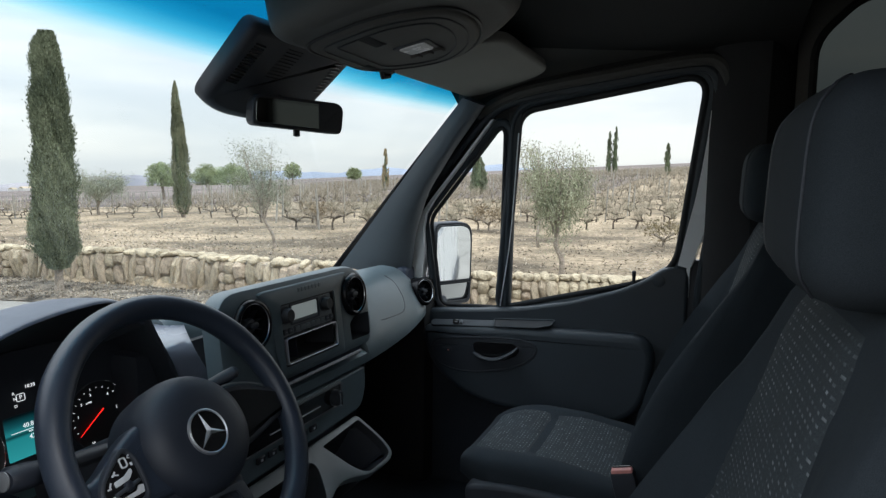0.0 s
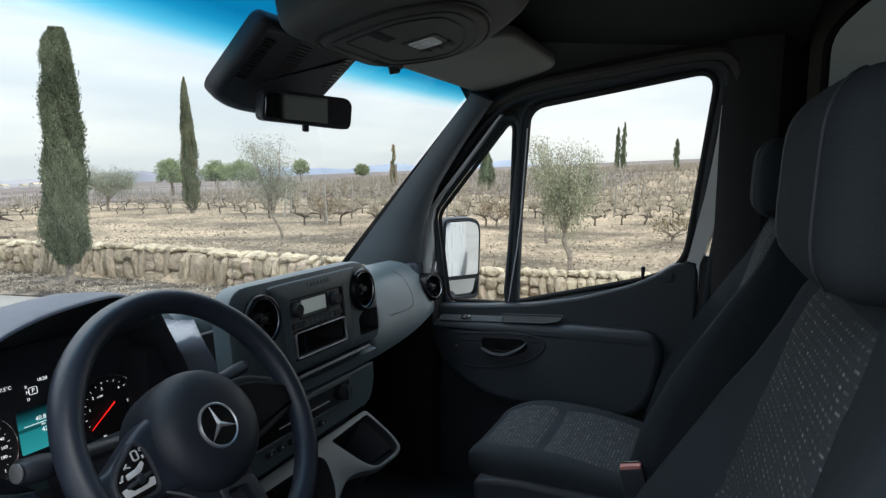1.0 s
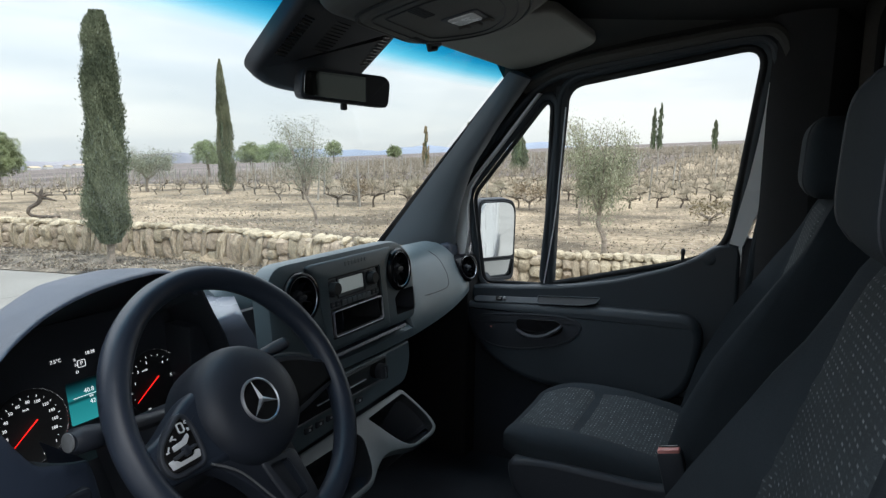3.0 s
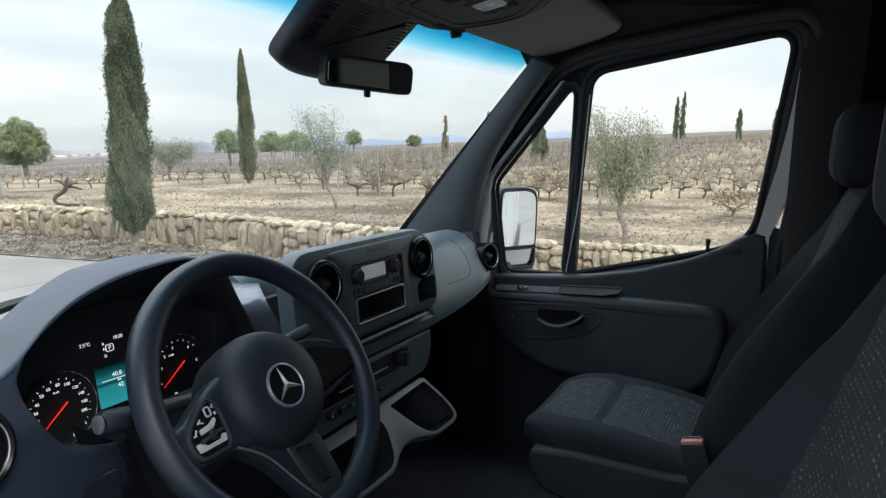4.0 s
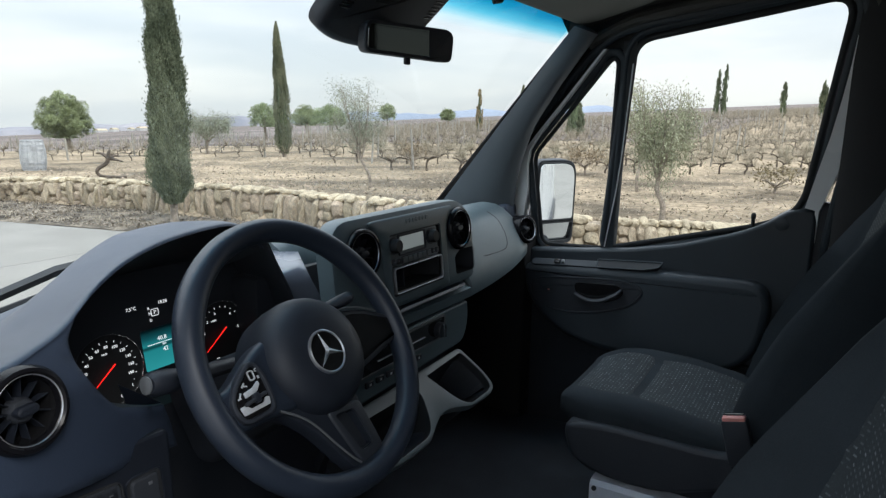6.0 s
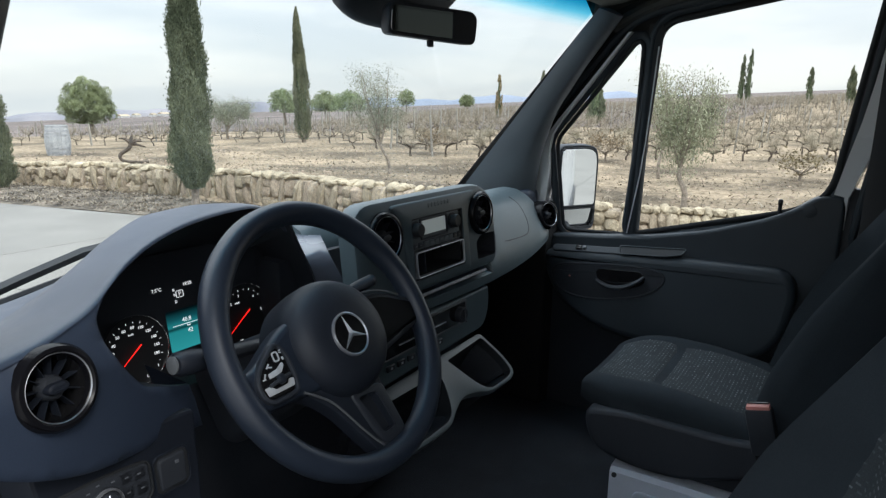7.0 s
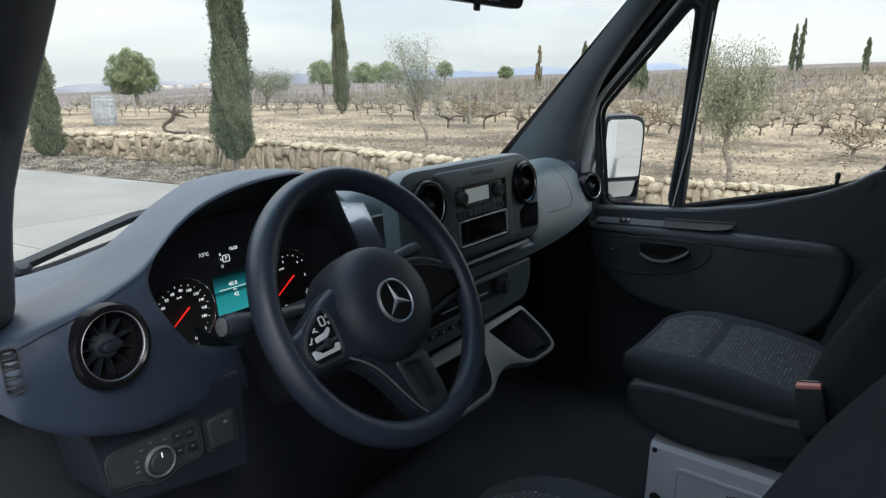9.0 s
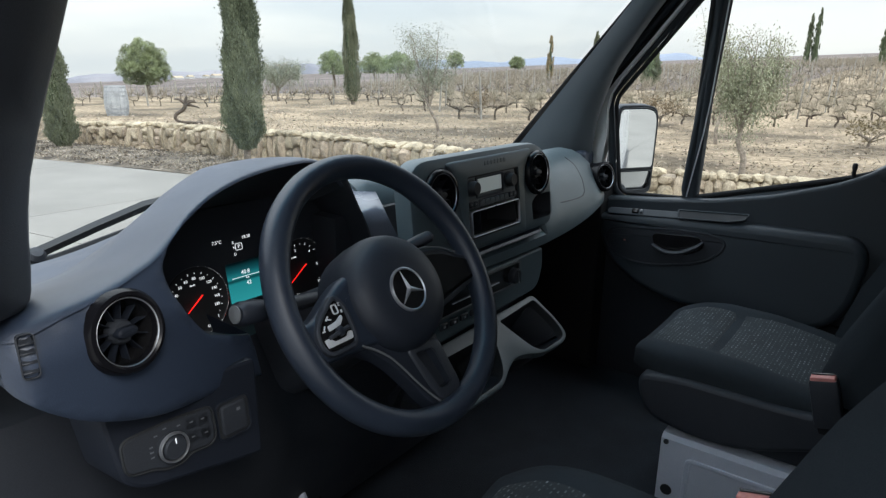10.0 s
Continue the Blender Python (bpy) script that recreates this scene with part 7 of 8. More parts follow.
def cypress(at, h, r, seed, label, n=7000, lean=(0.0, 0.0), bare=0.07, taper=0.55, leaf=0.12, material=None):
    """A narrow column of upright sprays on a short stem, round a core darkened for inner shade."""
    rng = np.random.RandomState(seed)
    z0 = ground_z(at[0], at[1])
    t_ob = thing("cypress_tree", label, "tree", (at[0], at[1], z0), "cypresses")

    def rad(t):
        return r * min(1.0, 0.42 + t / 0.14) * (1.12 - 0.42 * t) * max(0.02, 1 - t ** 5) ** taper

    def lump(t, a):
        return 1 + 0.20 * np.sin(3 * a + 9 * t + seed) * np.sin(17 * t + seed) + 0.12 * np.sin(7 * a + 31 * t)
    # sprays grow in upright tufts, some of them standing out
    m = max(40, n // 70)
    ct, ca = rng.uniform(0.0, 1, m) ** 0.92, rng.uniform(0, 2 * np.pi, m)
    cq = rng.uniform(0.80, 1.04, m) + np.where(rng.uniform(size=m) < 0.16, rng.uniform(0.04, 0.24, m), 0)
    pick = rng.randint(0, m, n)
    t = np.clip(ct[pick] + rng.normal(0, 0.13 / h, n), 0.0, 1.0)
    a = ca[pick] + rng.normal(0, 0.13, n)
    q = cq[pick] + rng.normal(0, 0.055, n)
    rr_ = np.array([rad(v) for v in t]) * lump(t, a) * q
    stray = rng.uniform(size=n) < 0.006
    rr_ = np.where(stray, rr_ * 1.25, rr_)
    zz = z0 + h * (bare + (1 - bare) * t)
    px_ = at[0] + rr_ * np.cos(a) + lean[0] * (zz - z0)
    py_ = at[1] + rr_ * np.sin(a) + lean[1] * (zz - z0)
    dr = np.stack([np.cos(a) * 0.30 + rng.normal(0, 0.20, n), np.sin(a) * 0.30 + rng.normal(0, 0.20, n), np.where(stray, 0.45, 1.0) + rng.normal(0, 0.15, n)], 1)
    attach("crown", leaf_mesh("crown", np.stack([px_, py_, zz - 0.03], 1), dr, leaf, leaf * (0.17 if n > 10000 else 0.26), material or M_CYP, seed), t_ob)
    # solid filler behind the sprays, dark green for the crown's inner shade
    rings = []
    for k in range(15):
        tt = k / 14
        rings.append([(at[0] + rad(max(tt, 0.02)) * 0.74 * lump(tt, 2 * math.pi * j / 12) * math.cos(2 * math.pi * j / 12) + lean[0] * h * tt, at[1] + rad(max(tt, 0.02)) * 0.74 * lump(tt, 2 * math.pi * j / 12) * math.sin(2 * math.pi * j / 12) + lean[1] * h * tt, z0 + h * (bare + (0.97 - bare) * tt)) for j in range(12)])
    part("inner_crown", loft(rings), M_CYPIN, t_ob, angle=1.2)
    part("trunk", sweep([(at[0], at[1], z0 - 0.05), (at[0] + 0.01, at[1], z0 + h * 0.05), (at[0] + lean[0] * h * 0.2, at[1] + lean[1] * h * 0.2, z0 + h * 0.2)], [r * 0.34, r * 0.24, r * 0.18], 9), M_BARK, t_ob)
    return t_ob


cypress((5.29, 8.055), 3.66, 0.238, 11, "tall narrow cypress beside the stone wall", 80000, (0.004, -0.002), 0.105, 0.22, 0.045)
cypress((14.72, 15.0), 4.22, 0.215, 12, "slender pointed cypress in the vineyard", 20000, (-0.022, 0.022), 0.03, 0.85, 0.060)
cypress((4.66, 12.9), 2.45, 0.225, 13, "small dense cypress at the end of the wall", 26000, (-0.01, 0.02), 0.03, 0.85, 0.05)
for k, (x, y, h, r) in enumerate(((49.1, 22.0, 3.6, 0.24), (36.6, 13.0, 2.4, 0.42), (82.9, 12.29, 5.5, 0.30), (82.9, 11.55, 6.05, 0.33), (68.8, 4.3, 3.2, 0.26), (58.9, 0.8, 2.9, 0.24), (66.0, -6.5, 3.2, 0.26))):
    cypress((x, y), h, r, 20 + k, "distant dark cypress among the vines", 1800, (0, 0), 0.02, 0.75, 0.17)
cypress((47.5, 25.2), 3.3, 0.20, 31, "thin tan leafless conifer among the vines", 900, (0, 0), 0.02, 1.2, 0.22, M_TANTREE)


def branchy(base, h, seed, limbs, spread, r0, parent, mat_, lean=(0, 0)):
    """Stem and limbs; returns the points along the outer twigs."""
    rng = random.Random(seed)
    tips = []
    stem = [Vector(base)]
    for k in range(1, 5):
        stem.append(Vector((base[0] + lean[0] * h * k / 8 + rng.uniform(-0.03, 0.03) * h, base[1] + lean[1] * h * k / 8 + rng.uniform(-0.03, 0.03) * h, base[2] + h * 0.5 * k / 4)))
    stem[0].z -= 0.05
    pts = spline(stem, 3)
    part("trunk", sweep(pts, [r0 * (1 - 0.45 * k / (len(pts) - 1)) for k in range(len(pts))], 8), mat_, parent)
    top = stem[-1]
    bm = bmesh.new()
    for k in range(limbs):
        a = 2 * math.pi * (k + rng.uniform(-0.3, 0.3)) / limbs
        start = stem[2].lerp(top, rng.uniform(0.1, 1.0))
        end = top + Vector((math.cos(a) * spread * rng.uniform(0.5, 1), math.sin(a) * spread * rng.uniform(0.5, 1), h * rng.uniform(0.12, 0.5)))
        mid = start.lerp(end, 0.5) + Vector((math.cos(a), math.sin(a), 0.6)) * spread * 0.12
        line = spline([start, mid, end], 4)
        sweep(line, [r0 * 0.45 * (1 - 0.8 * q / (len(line) - 1)) for q in range(len(line))], 5, bm=bm)
        for q in range(7):
            s = line[rng.randrange(3, len(line))]
            e = s + Vector((rng.uniform(-1, 1) * spread * 0.55, rng.uniform(-1, 1) * spread * 0.55, rng.uniform(-0.06, 0.22) * h))
            tw = spline([s, s.lerp(e, 0.5) + Vector((0, 0, 0.05 * h)), e], 3)
            sweep(tw, [r0 * 0.11, r0 * 0.1, r0 * 0.09, r0 * 0.08, r0 * 0.07, r0 * 0.06, r0 * 0.05], 3, bm=bm)
            tips += tw
    part("limbs", bm, mat_, parent)
    return tips


def olive(at, h, spread, n, seed, label, droop=0.5, material=None, leaf=0.055, lean=(0, 0), limbs=9, r0=0.06, tree="olive_tree", scatter=0.09):
    z0 = ground_z(at[0], at[1])
    t_ob = thing(tree, label, "tree", (at[0], at[1], z0), "olive trees")
    tips = branchy((at[0], at[1], z0), h, seed, limbs, spread, r0, t_ob, M_BARK, lean)
    rng = np.random.RandomState(seed)
    idx = rng.randint(0, len(tips), n)
    P = np.array([tuple(t) for t in tips])[idx] + rng.normal(0, scatter, (n, 3)) - np.abs(rng.normal(0, 1, (n, 1))) * np.array([[0, 0, 0.16 * droop]])
    D = np.stack([rng.normal(0, 1, n), rng.normal(0, 1, n), rng.normal(-droop, 0.7, n)], 1)
    attach("crown", leaf_mesh("crown", P, D, leaf, leaf * 0.17, material or M_OLIVE, seed), t_ob)
    return t_ob


olive((7.78, 1.33), 1.70, 0.40, 12500, 41, "young olive tree with drooping grey-green leaves behind the wall", 1.5, None, 0.036, (0.05, 0.10), 11, 0.042, scatter=0.065)
olive((8.55, 6.75), 1.85, 0.46, 9500, 42, "thin young olive with sparse grey leaves and a leaning stem", 0.4, M_GREYLEAF, 0.034, (-0.10, 0.35), 10, 0.032)
olive((14.7, 18.7), 1.45, 0.95, 11000, 43, "low grey-green olive bush beyond the wall", 0.9, M_GREYLEAF, 0.055, (0, 0), 13, 0.045)
olive((11.4, 2.6), 2.1, 0.5, 2200, 44, "sparse olive behind the first tree", 0.2, M_OLIVE, 0.045, (0, 0.05), 8, 0.035)
olive((12.6, 0.35), 0.34, 0.40, 420, 45, "low dry reddish shrub in the field", -0.6, M_DRYBUSH, 0.08, (0, 0), 9, 0.03, "dry_shrub")
olive((13.4, 9.1), 0.45, 0.42, 600, 46, "low dry reddish shrub in the field", -0.6, M_DRYBUSH, 0.08, (0, 0), 9, 0.03, "dry_shrub")
olive((14.2, 4.6), 0.45, 0.45, 600, 47, "low dry reddish shrub in the field", -0.6, M_DRYBUSH, 0.08, (0, 0), 9, 0.03, "dry_shrub")


def pine(at, z_mid, rx, rz, n, seed, label, leaf=0.13):
    z0 = ground_z(at[0], at[1])
    t_ob = thing("pine_tree", label, "tree", (at[0], at[1], z0), "pines")
    rng = np.random.RandomState(seed)
    cl = rng.normal(size=(120, 3))
    cl /= np.linalg.norm(cl, axis=1)[:, None]
    cl = cl * rng.uniform(0.45, 0.86, (120, 1)) * np.array([[rx, rx, rz]])
    cl[:, :2] *= (1.08 - 0.38 * cl[:, 2:] / rz)
    idx = rng.randint(0, 120, n)
    off = rng.normal(size=(n, 3))
    off /= np.linalg.norm(off, axis=1)[:, None]
    P = np.array([[at[0], at[1], z_mid]]) + cl[idx] + off * rx * 0.19 * rng.uniform(0.5, 1.05, (n, 1))
    P[:, 2] = np.maximum(P[:, 2], z_mid - rz * 0.72)
    attach("crown", leaf_mesh("crown", P, off + np.array([[0, 0, 0.5]]), leaf * 0.8, leaf * 0.15, M_PINE, seed), t_ob)
    part("trunk", sweep([(at[0] + rx * 0.15, at[1], z0 - 0.1), (at[0] + 0.05, at[1], z0 + (z_mid - z0) * 0.5), (at[0], at[1], z_mid)], [rx * 0.10, rx * 0.08, rx * 0.05], 8), M_BARK, t_ob)
    return t_ob


pine((17.5, 32.7), 1.45, 1.32, 1.40, 42000, 51, "round-topped green pine in the fields", 0.10)
pine((40.5, 42.8), 1.55, 1.35, 1.20, 13000, 52, "round green pine in the distance", 0.14)
pine((44.5, 41.6), 1.55, 1.55, 1.05, 13000, 53, "round green pine in the distance", 0.14)
pine((42.9, 37.3), 1.60, 1.65, 1.00, 13000, 54, "round green pine in the distance", 0.14)
pine((104.2, 75.7), 2.4, 1.75, 1.5, 1500, 55, "small round tree far out on the plain", 0.6)
pine((110.8, 65.8), 2.0, 1.35, 1.2, 1500, 56, "small round tree far out on the plain", 0.6)


def vine_parts(seed, rich=True):
    """Stem with two arms, and a brush of bare canes, round the origin; the arms run along x."""
    rng = random.Random(seed)
    n = 6 if rich else 4
    st = bmesh.new()
    hgt = rng.uniform(0.26, 0.40)
    lean = rng.uniform(-0.10, 0.10)
    line = [(0, 0, -0.05), (0.03 * rng.uniform(-1, 1) + lean * 0.3, 0.02, hgt * 0.35), (lean * 0.7 + 0.05 * rng.uniform(-1, 1), -0.02, hgt * 0.7), (lean, 0, hgt)]
    line = spline(line, 3 if rich else 1)
    sweep(line, [(0.040 if rich else 0.032) - 0.012 * k / (len(line) - 1) + (0.008 * rng.uniform(-1, 1) if rich else 0) for k in range(len(line))], n, bm=st)
    heads = []
    for sx in ((-1, 1, rng.choice((-0.7, 0.7)), rng.choice((-0.45, 0.45))) if rich else (-1, 1, rng.choice((-0.6, 0.6)))):
        reach = rng.uniform(0.22, 0.46)
        arm = spline([(lean, 0, hgt - 0.02), (lean + sx * reach * 0.4, rng.uniform(-0.09, 0.09), hgt + rng.uniform(-0.02, 0.10)), (lean + sx * reach, rng.uniform(-0.16, 0.16), hgt + rng.uniform(-0.02, 0.17))], 3 if rich else 1)
        sweep(arm, [(0.030 if rich else 0.024) - 0.014 * k / (len(arm) - 1) for k in range(len(arm))], n, bm=st)
        heads += arm[1:]
    cn = bmesh.new()
    for k in range(84 if rich else 40):
        o = Vector(heads[rng.randrange(len(heads))])
        tip = o + Vector((rng.uniform(-0.34, 0.34), rng.uniform(-0.28, 0.28), rng.uniform(0.10, 0.56)))
        if rng.random() < 0.2:
            tip.z = o.z + rng.uniform(-0.25, 0.15)
        mid = o.lerp(tip, 0.5) + Vector((rng.uniform(-0.07, 0.07), rng.uniform(-0.07, 0.07), 0.06))
        w = 0.0042 if rich else 0.0066
        sweep([o, mid, tip], [w, w * 0.8, w * 0.4], 3, bm=cn, caps=False)
        if rich:
            q = mid.lerp(tip, 0.3)
            sweep([q, q + Vector((rng.uniform(-0.15, 0.15), rng.uniform(-0.12, 0.12), rng.uniform(0.02, 0.22)))], [w * 0.6, w * 0.3], 3, bm=cn, caps=False)
    return st, cn


ROW_O, ROW_U = Vector((12.9, 8.1)), Vector((0.515, -0.857))
ROW_N = Vector((0.857, 0.515))
rng_v = random.Random(77)
variants = []
for k in range(5):
    v = thing("grape_vine", "bare old grape vine with pale canes in a row", "grape vine", (0, 0, -50 - k * 3), "grape vines")
    st, cn = vine_parts(100 + k)
    me1, me2 = finish(st, "trunk", M_OLDVINE), finish(cn, "canes", M_CANE, False)
    for nm, me in (("trunk", me1), ("canes", me2)):
        ob = new(nm, me)
        ob.parent = v
    variants.append(v)
low = []
for k in range(6):
    st, cn = vine_parts(200 + k, False)
    sm, cm = finish(st, "s", M_OLDVINE), finish(cn, "c", M_CANE)
    low.append([(np.array([tuple(w.co) for w in me.vertices]), [tuple(p.vertices) for p in me.polygons]) for me in (sm, cm)])
    bpy.data.meshes.remove(sm), bpy.data.meshes.remove(cm)
stuff = {0: ([], []), 1: ([], [])}
turn = math.degrees(math.atan2(ROW_U.y, ROW_U.x))
used = 0
for row in range(34):
    s = -46 - row * 0.8
    while s < 16 + row * 1.6:
        s += rng_v.uniform(0.62, 0.90) * (1 if row < 10 else 1.2)
        p = ROW_O + ROW_U * s + ROW_N * (row * 2.5 + (0.0 if row < 12 else (row - 12) * 0.6)) + ROW_N * rng_v.uniform(-0.1, 0.1)
        az, far = math.degrees(math.atan2(p.x + 1.05, p.y + 0.6)), math.hypot(p.x + 1.05, p.y + 0.6)
        if rng_v.random() < 0.07 or far < np.interp(az, (20, 44, 52, 58), (21, 21, 18, 13)) or far > np.interp(az, (30, 44, 52, 60), (31, 33, 60, 130)):
            continue
        z = ground_z(p.x, p.y)
        ang, sc = turn + rng_v.uniform(-14, 14), rng_v.uniform(0.75, 1.05) * float(np.interp(az, (40, 54), (0.66, 0.95)))
        if row < 6 and used < 110 and far < 26 and az > 50:
            k = used % 5
            m = Matrix.Translation((p.x, p.y, z)) @ pose(0, 0, 0, 0, 0, ang + (180 if rng_v.random() < 0.5 else 0)) @ Matrix.Diagonal((0.84, 0.84, 0.84, 1))
            c = copy_thing(variants[k], m) if used >= 5 else variants[k]
            if used < 5:
                variants[k].matrix_basis = m
            used += 1
            continue
        ca, sa = math.cos(radians(ang)) * sc, math.sin(radians(ang)) * sc
        for q, (vs, fs) in enumerate(low[rng_v.randrange(6)]):
            V, F = stuff[q]
            b = sum(len(a) for a in V) if False else stuff.setdefault(("n", q), 0)
            w = np.empty_like(vs)
            w[:, 0], w[:, 1], w[:, 2] = p.x + vs[:, 0] * ca - vs[:, 1] * sa, p.y + vs[:, 0] * sa + vs[:, 1] * ca, z + vs[:, 2] * sc
            V.append(w)
            F += [tuple(i + b for i in f) for f in fs]
            stuff[("n", q)] = b + len(vs)
for q, nm, m_, lb in ((0, "vine_trunks", M_OLDVINE, "dark bare vine stems in rows across the slope"), (1, "vine_canes", M_CANE, "pale bare vine canes in rows across the slope")):
    V, F = stuff[q]
    tagged(new(nm, raw_mesh(nm, np.concatenate(V).tolist(), F, m_)), lb, "grape vines", kind="stuff")
# stakes in the rows
V, F = [], []
for row in range(0, 26):
    s = -44 + rng_v.uniform(0, 3)
    while s < 18 + row:
        s += rng_v.uniform(2.6, 5.0)
        p = ROW_O + ROW_U * s + ROW_N * (row * 2.5)
        az, far = math.degrees(math.atan2(p.x + 1.05, p.y + 0.6)), math.hypot(p.x + 1.05, p.y + 0.6)
        if far < np.interp(az, (20, 44, 52, 58), (21, 21, 18, 13)):
            continue
        z, hh, w = ground_z(p.x, p.y), rng_v.uniform(0.95, 1.35) * float(np.interp(az, (40, 54), (0.6, 1.0))), 0.02
        b = len(V)
        tx, ty = rng_v.uniform(-0.06, 0.06), rng_v.uniform(-0.06, 0.06)
        V += [(p.x + dx * w + (tx if k else 0), p.y + dy * w + (ty if k else 0), z - 0.05 + k * hh) for k in (0, 1) for dx, dy in ((-1, -1), (1, -1), (1, 1), (-1, 1))]
        F += [(b, b + 1, b + 5, b + 4), (b + 1, b + 2, b + 6, b + 5), (b + 2, b + 3, b + 7, b + 6), (b + 3, b, b + 4, b + 7), (b + 4, b + 5, b + 6, b + 7)]
tagged(new("vine_stakes", raw_mesh("vine_stakes", V, F, M_POST)), "grey weathered stakes along the vine rows", "stakes", kind="stuff")

# old crooked vine stem standing behind the wall
cz = ground_z(6.7, 11.6)
crook = thing("crooked_vine", "dark twisted old vine stump behind the wall", "vine stump", (6.54, 11.6, cz))
part("stem", sweep(spline([(6.78, 11.46, cz + 0.03), (6.62, 11.58, cz + 0.03), (6.42, 11.75, cz + 0.06), (6.38, 11.78, cz + 0.18), (6.51, 11.68, cz + 0.30), (6.55, 11.65, cz + 0.42)], 4), [0.024 + 0.0009 * k for k in range(21)], 8), M_OLDVINE, crook)
bm = bmesh.new()
for dx, dy, dz in ((-0.17, 0.14, 0.10), (0.16, -0.13, 0.04), (0.04, 0.0, 0.16), (0.20, -0.16, -0.07), (-0.06, 0.05, 0.06)):
    sweep(spline([(6.55, 11.65, cz + 0.40), (6.55 + dx * 0.5, 11.65 + dy * 0.5, cz + 0.42 + dz * 0.7), (6.55 + dx, 11.65 + dy, cz + 0.40 + dz)], 3), [0.046, 0.040, 0.034, 0.026, 0.020, 0.016, 0.010], 6, bm=bm)
part("arms", bm, M_OLDVINE, crook)

# oak barrel on the terrace
bz = ground_z(7.1, 15.5) - 0.06
bar = thing("wine_barrel", "grey weathered oak barrel standing on end", "barrel", (7.1, 15.5, bz))
for k in range(18):
    a0, a1 = 2 * math.pi * k / 18 + 0.012, 2 * math.pi * (k + 1) / 18 - 0.012
    rings = []
    for t in (0, 0.15, 0.35, 0.5, 0.65, 0.85, 1):
        rr2 = 0.225 + 0.045 * math.sin(math.pi * t)
        rings.append([(7.1 + q * math.cos(a), 15.5 + q * math.sin(a), bz + 0.76 * t) for q, a in ((rr2, a0), (rr2 + 0.003, (a0 + a1) / 2), (rr2, a1), (rr2 - 0.025, a1), (rr2 - 0.025, a0))])
    part("stave", loft(rings), M_BARREL, bar)
for t in (0.04, 0.17, 0.30, 0.70, 0.83, 0.96):
    q = 0.225 + 0.045 * math.sin(math.pi * t) + 0.004
    part("hoop", lathe([(q - 0.004, -0.018), (q + 0.002, -0.018), (q + 0.002, 0.018), (q - 0.004, 0.018)], Matrix.Translation((7.1, 15.5, bz + 0.76 * t)), 28, around=True), M_HOOP, bar)
part("barrel_head", lathe([(0.215, 0.0), (0.215, 0.02), (0.0, 0.02)], Matrix.Translation((7.1, 15.5, bz + 0.72)), 28), M_BARREL, bar)

# ---- far hills, village ----
def ridge(name, dist, az0, az1, base, height, rough, seed, material, label):
    rings = []
    n = 90
    for k in range(n + 1):
        az = radians(az0 + (az1 - az0) * k / n)
        x, y = dist * math.sin(az), dist * math.cos(az)
        s = k / n * rough
        hh = height * (0.45 + 0.55 * (noise.noise(Vector((s, seed, 0))) + 0.45 * noise.noise(Vector((s * 3.1, seed, 4))) + 0.15 * noise.noise(Vector((s * 9, seed, 8)))))
        hh -= 34 * max(0.0, 1 - (1 - k / n) * 4.5) ** 1.5
        zb = (0.026 * x - 0.0446 * y) * base
        rings.append([(x * 0.96, y * 0.96, zb - 16), (x * 0.98, y * 0.98, zb + hh * 0.55), (x, y, zb + hh), (x * 1.06, y * 1.06, zb - 10)])
    return tagged(new(name, finish(loft(rings, closed=False), name, material)), label, "hills", kind="structure")


# haze lies in the ridge colours; the air itself is clear
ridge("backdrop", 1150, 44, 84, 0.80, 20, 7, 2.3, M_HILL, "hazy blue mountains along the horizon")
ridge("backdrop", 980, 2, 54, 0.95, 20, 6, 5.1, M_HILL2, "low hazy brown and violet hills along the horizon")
rng_h = random.Random(5)
for k in range(9):
    az, d = radians(28 + k * 1.1 + rng_h.uniform(-0.5, 0.5)), 640
    x, y = d * math.sin(az), d * math.cos(az)
    z = ground_z(x, y)
    w, hh = rng_h.uniform(4, 9), rng_h.uniform(1.6, 2.4)
    hs = thing("house", "tiny pale house far out on the plain", "house", (x, y, z), "far houses")
    part("walls", rbox((x, y, z + hh / 2), (w, 7, hh), 0), M_HOUSE, hs, smooth=False)
    part("roof", loft([[(x - w / 2, y - 3.6, z + hh), (x - w / 2, y, z + hh + 1.4), (x - w / 2, y + 3.6, z + hh)], [(x + w / 2, y - 3.6, z + hh), (x + w / 2, y, z + hh + 1.4), (x + w / 2, y + 3.6, z + hh)]]), M_STONE, hs, smooth=False)

# pebbles and clods on the terrace
V, F = [], []
for k in range(1500):
    y = rng_h.uniform(-3, 16)
    x = wall_x(y) + 0.3 + rng_h.random() ** 1.6 * 9
    z, w = ground_z(x, y), rng_h.uniform(0.012, 0.05)
    b = len(V)
    V += [(x + w * dx * rng_h.uniform(0.6, 1.2), y + w * dy * rng_h.uniform(0.6, 1.2), z + w * dz * 0.7) for dx, dy, dz in ((1, 0, 0), (0, 1, 0), (-1, 0, 0), (0, -1, 0), (0.1, 0.1, 0.9))]
    F += [(b, b + 1, b + 4), (b + 1, b + 2, b + 4), (b + 2, b + 3, b + 4), (b + 3, b, b + 4)]
tagged(new("pebbles", raw_mesh("pebbles", V, F, M_PEBBLE)), "scattered pale stones and clods on the soil", "pebbles", kind="stuff")
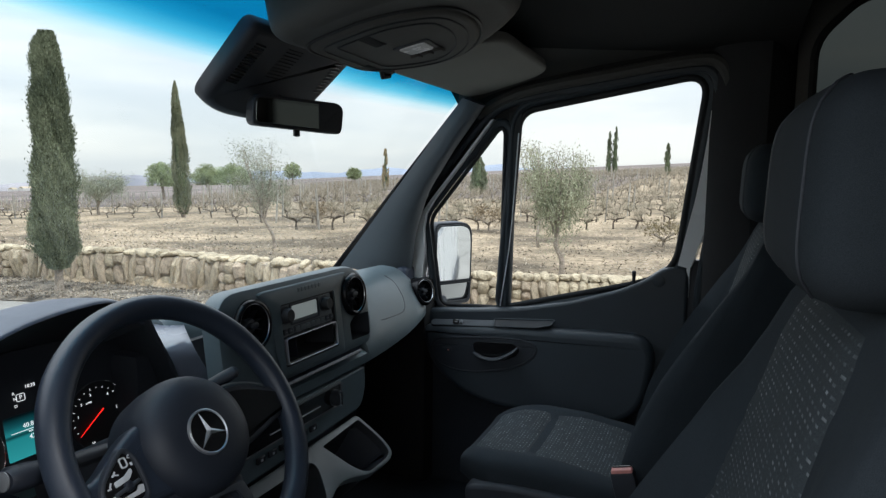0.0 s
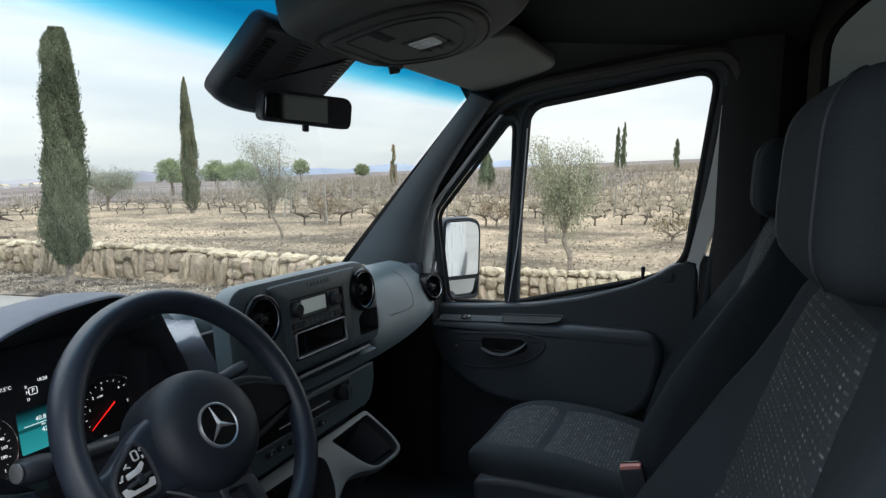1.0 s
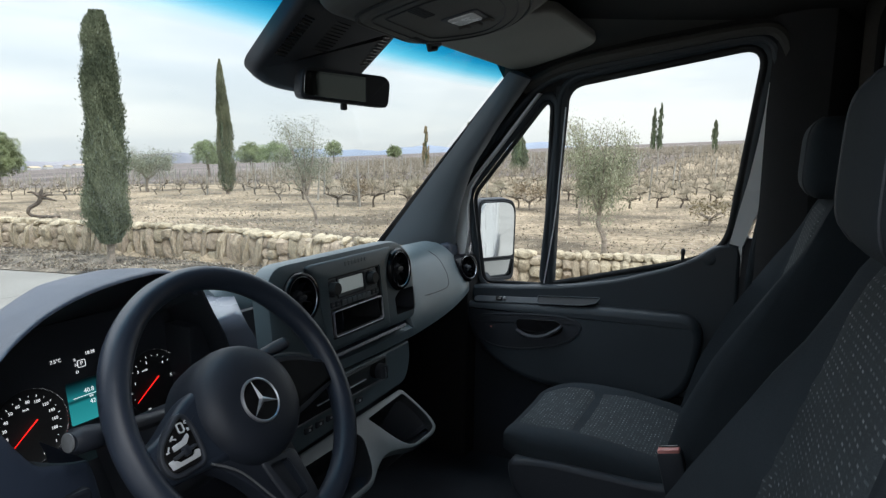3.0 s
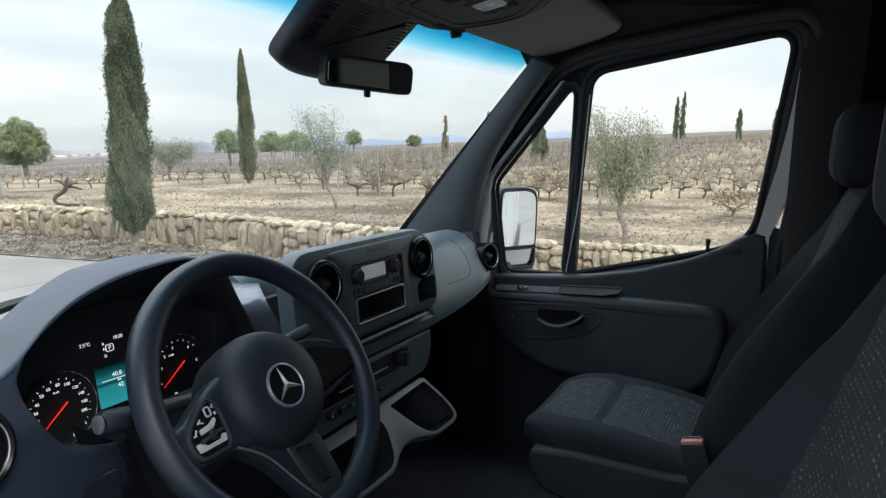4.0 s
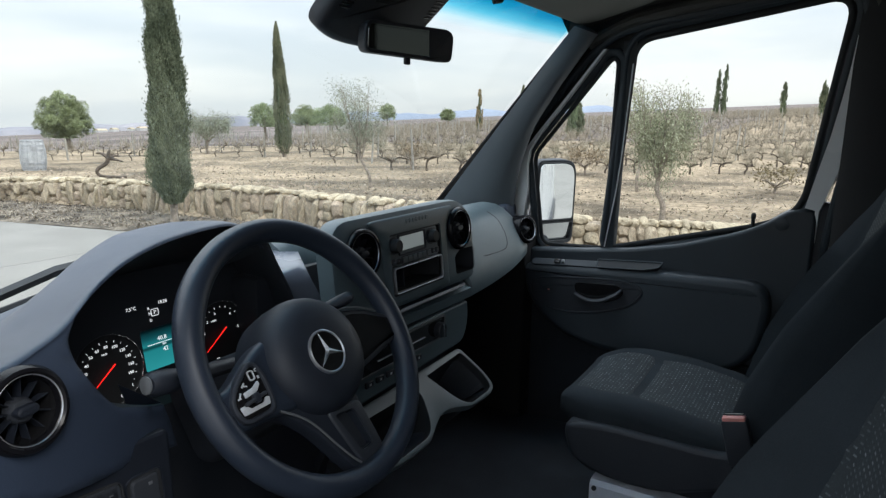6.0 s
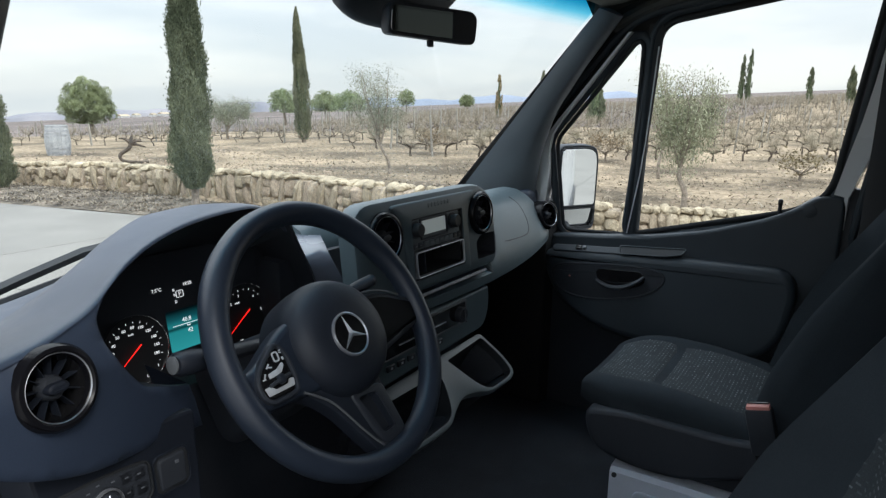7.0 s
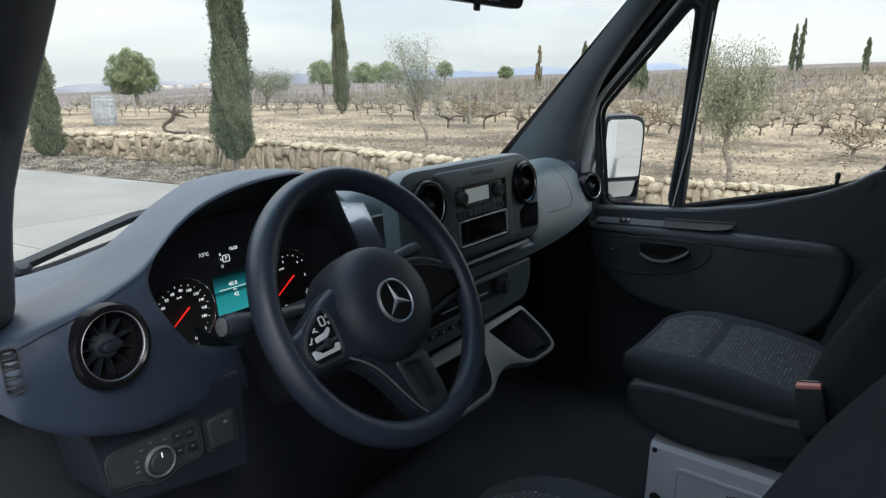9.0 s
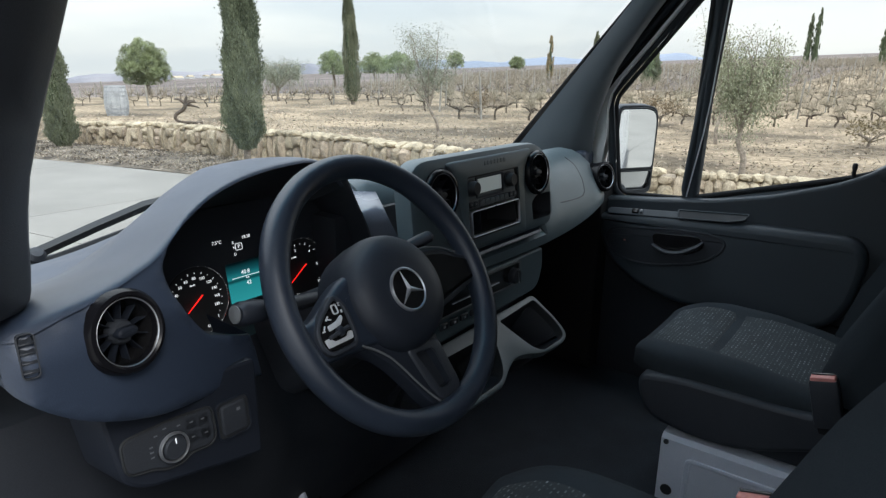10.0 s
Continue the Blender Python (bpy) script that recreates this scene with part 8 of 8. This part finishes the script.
# dark fallen leaves in drifts behind the wall and on the verge
P, D = [], []
for k in range(9000):
    y = rng_h.uniform(-2, 14)
    if k % 4 == 1:
        x = wall_x(y) + 0.35 + rng_h.random() * 5.5
        if noise.noise(Vector((x * 0.55, y * 0.28, 5))) < 0.0:
            continue
        z = ground_z(x, y) + 0.004
    else:
        x = road_x(y) + 0.06 + rng_h.random() * (wall_x(y) - road_x(y) - 0.1)
        z = 0.045
    P.append((x, y, z))
    D.append((rng_h.uniform(-1, 1), rng_h.uniform(-1, 1), rng_h.uniform(-0.1, 0.35)))
tagged(new("leaf_litter", leaf_mesh("leaf_litter", P, D, 0.042, 0.016, M_FALLEN, 19)), "dark fallen leaves in drifts on the soil", "leaves", kind="stuff")
# dry stalks and litter on the terrace and the verge
P, D = [], []
for k in range(9000):
    y = rng_h.uniform(-3, 16)
    if k % 3:
        x = wall_x(y) + 0.25 + rng_h.random() ** 1.5 * 12
        z = ground_z(x, y)
    else:
        x = road_x(y) + 0.1 + rng_h.random() * (wall_x(y) - road_x(y) - 0.2)
        z = 0.03
    P.append((x, y, z))
    D.append((rng_h.uniform(-1, 1), rng_h.uniform(-1, 1), rng_h.uniform(0.05, 0.9)))
tagged(new("dry_grass", leaf_mesh("dry_grass", P, D, 0.085, 0.008, M_CANE, 9)), "thin dry grass and fallen leaves", "grass", kind="stuff")

# ---- dry stone wall ----
wall = tagged(new("stone_wall"), "low rubble wall of tan field stones", "stone wall", kind="")
core = bmesh.new()
loft([[(wall_x(y) + 0.02, y, -0.05), (wall_x(y) + 0.02, y, wall_h(y) - 0.07), (wall_x(y) + 0.26, y, wall_h(y) - 0.06), (wall_x(y) + 0.26, y, -0.05)] for y in [-6 + 0.5 * k for k in range(40)]], bm=core)
part("wall_core", core, M_MORTAR, wall)
rng_s = random.Random(31)
stone_meshes = []
for k in range(14):
    bm = bmesh.new()
    bmesh.ops.create_icosphere(bm, subdivisions=2, radius=0.5)
    for v in bm.verts:
        c = v.co.copy()
        q = max(abs(c.x), abs(c.y), abs(c.z))
        c = c * (0.62 + 0.38 * 0.5 / q) * 1.08
        v.co = c * (1 + 0.17 * noise.noise(c * 2.3 + Vector((k * 9.1, 0, 0))) + 0.07 * noise.noise(c * 6 + Vector((k * 5.1, 3, 0))))
    stone_meshes.append(finish(bm, "stone", M_STONE, True, 0.5))
V, F = [], []


def lay(x, y, z, sx, sy, sz, yaw, near):
    """One stone: a piece of its own near the camera's side of the wall, else joined to the rest."""
    me = stone_meshes[rng_s.randrange(14)]
    m = Matrix.Translation((x, y, z)) @ Euler((rng_s.uniform(-0.25, 0.25), rng_s.uniform(-0.25, 0.25), yaw + rng_s.uniform(-0.2, 0.2))).to_matrix().to_4x4() @ Matrix.Diagonal((sx, sy, sz, 1))
    if near:
        ob = new("stone", me)
        ob.parent = wall
        ob.matrix_basis = m
    else:
        b = len(V)
        V.extend([tuple(m @ v.co) for v in me.vertices])
        F.extend([tuple(i + b for i in p.vertices) for p in me.polygons])


count = 0
y = -5.5
while y < 13.7:
    # upright slabs side by side, or two or three bedded stones, capped by rubble
    w = rng_s.uniform(0.085, 0.19)
    x = wall_x(y + w / 2)
    top = wall_h(y) - 0.06
    yaw = math.atan2(-(wall_x(y + 0.3) - wall_x(y - 0.3)), 0.6)
    upright = rng_s.random() < (0.72 if 4.5 < y < 12.4 else 0.35)
    n = 1 if upright and w < 0.155 else (2 if rng_s.random() < 0.7 or w < 0.11 else 3)
    cuts = [0.0] + sorted(rng_s.uniform(0.30, 0.70) if n == 2 else (j + 1) / n + rng_s.uniform(-0.06, 0.06) for j in range(n - 1)) + [1.0]
    for j in range(n):
        za, zb = cuts[j] * top - 0.01, cuts[j + 1] * top
        near = 1.2 < y and count < 288
        count += 1 if near else 0
        lay(x + 0.055 + rng_s.uniform(-0.025, 0.03), y + w / 2 + rng_s.uniform(-0.008, 0.008), (za + zb) / 2, 0.24, w * 1.10, (zb - za) * rng_s.uniform(0.98, 1.10), yaw, near)
    if rng_s.random() < 0.75:
        hh = rng_s.uniform(0.07, 0.13)
        lay(x + 0.10 + rng_s.uniform(-0.03, 0.06), y + w / 2, top + 0.035, 0.26, w * rng_s.uniform(0.9, 1.35), hh, yaw, False)
    if rng_s.random() < 0.5:
        lay(x + 0.30, y + w / 2, top + 0.01, 0.20, w * 1.2, 0.10, yaw, False)
    y += w * 0.95
me = raw_mesh("stones", V, F, M_STONE)
tagged(attach("stones", me, wall), "", "", "", "stuff")
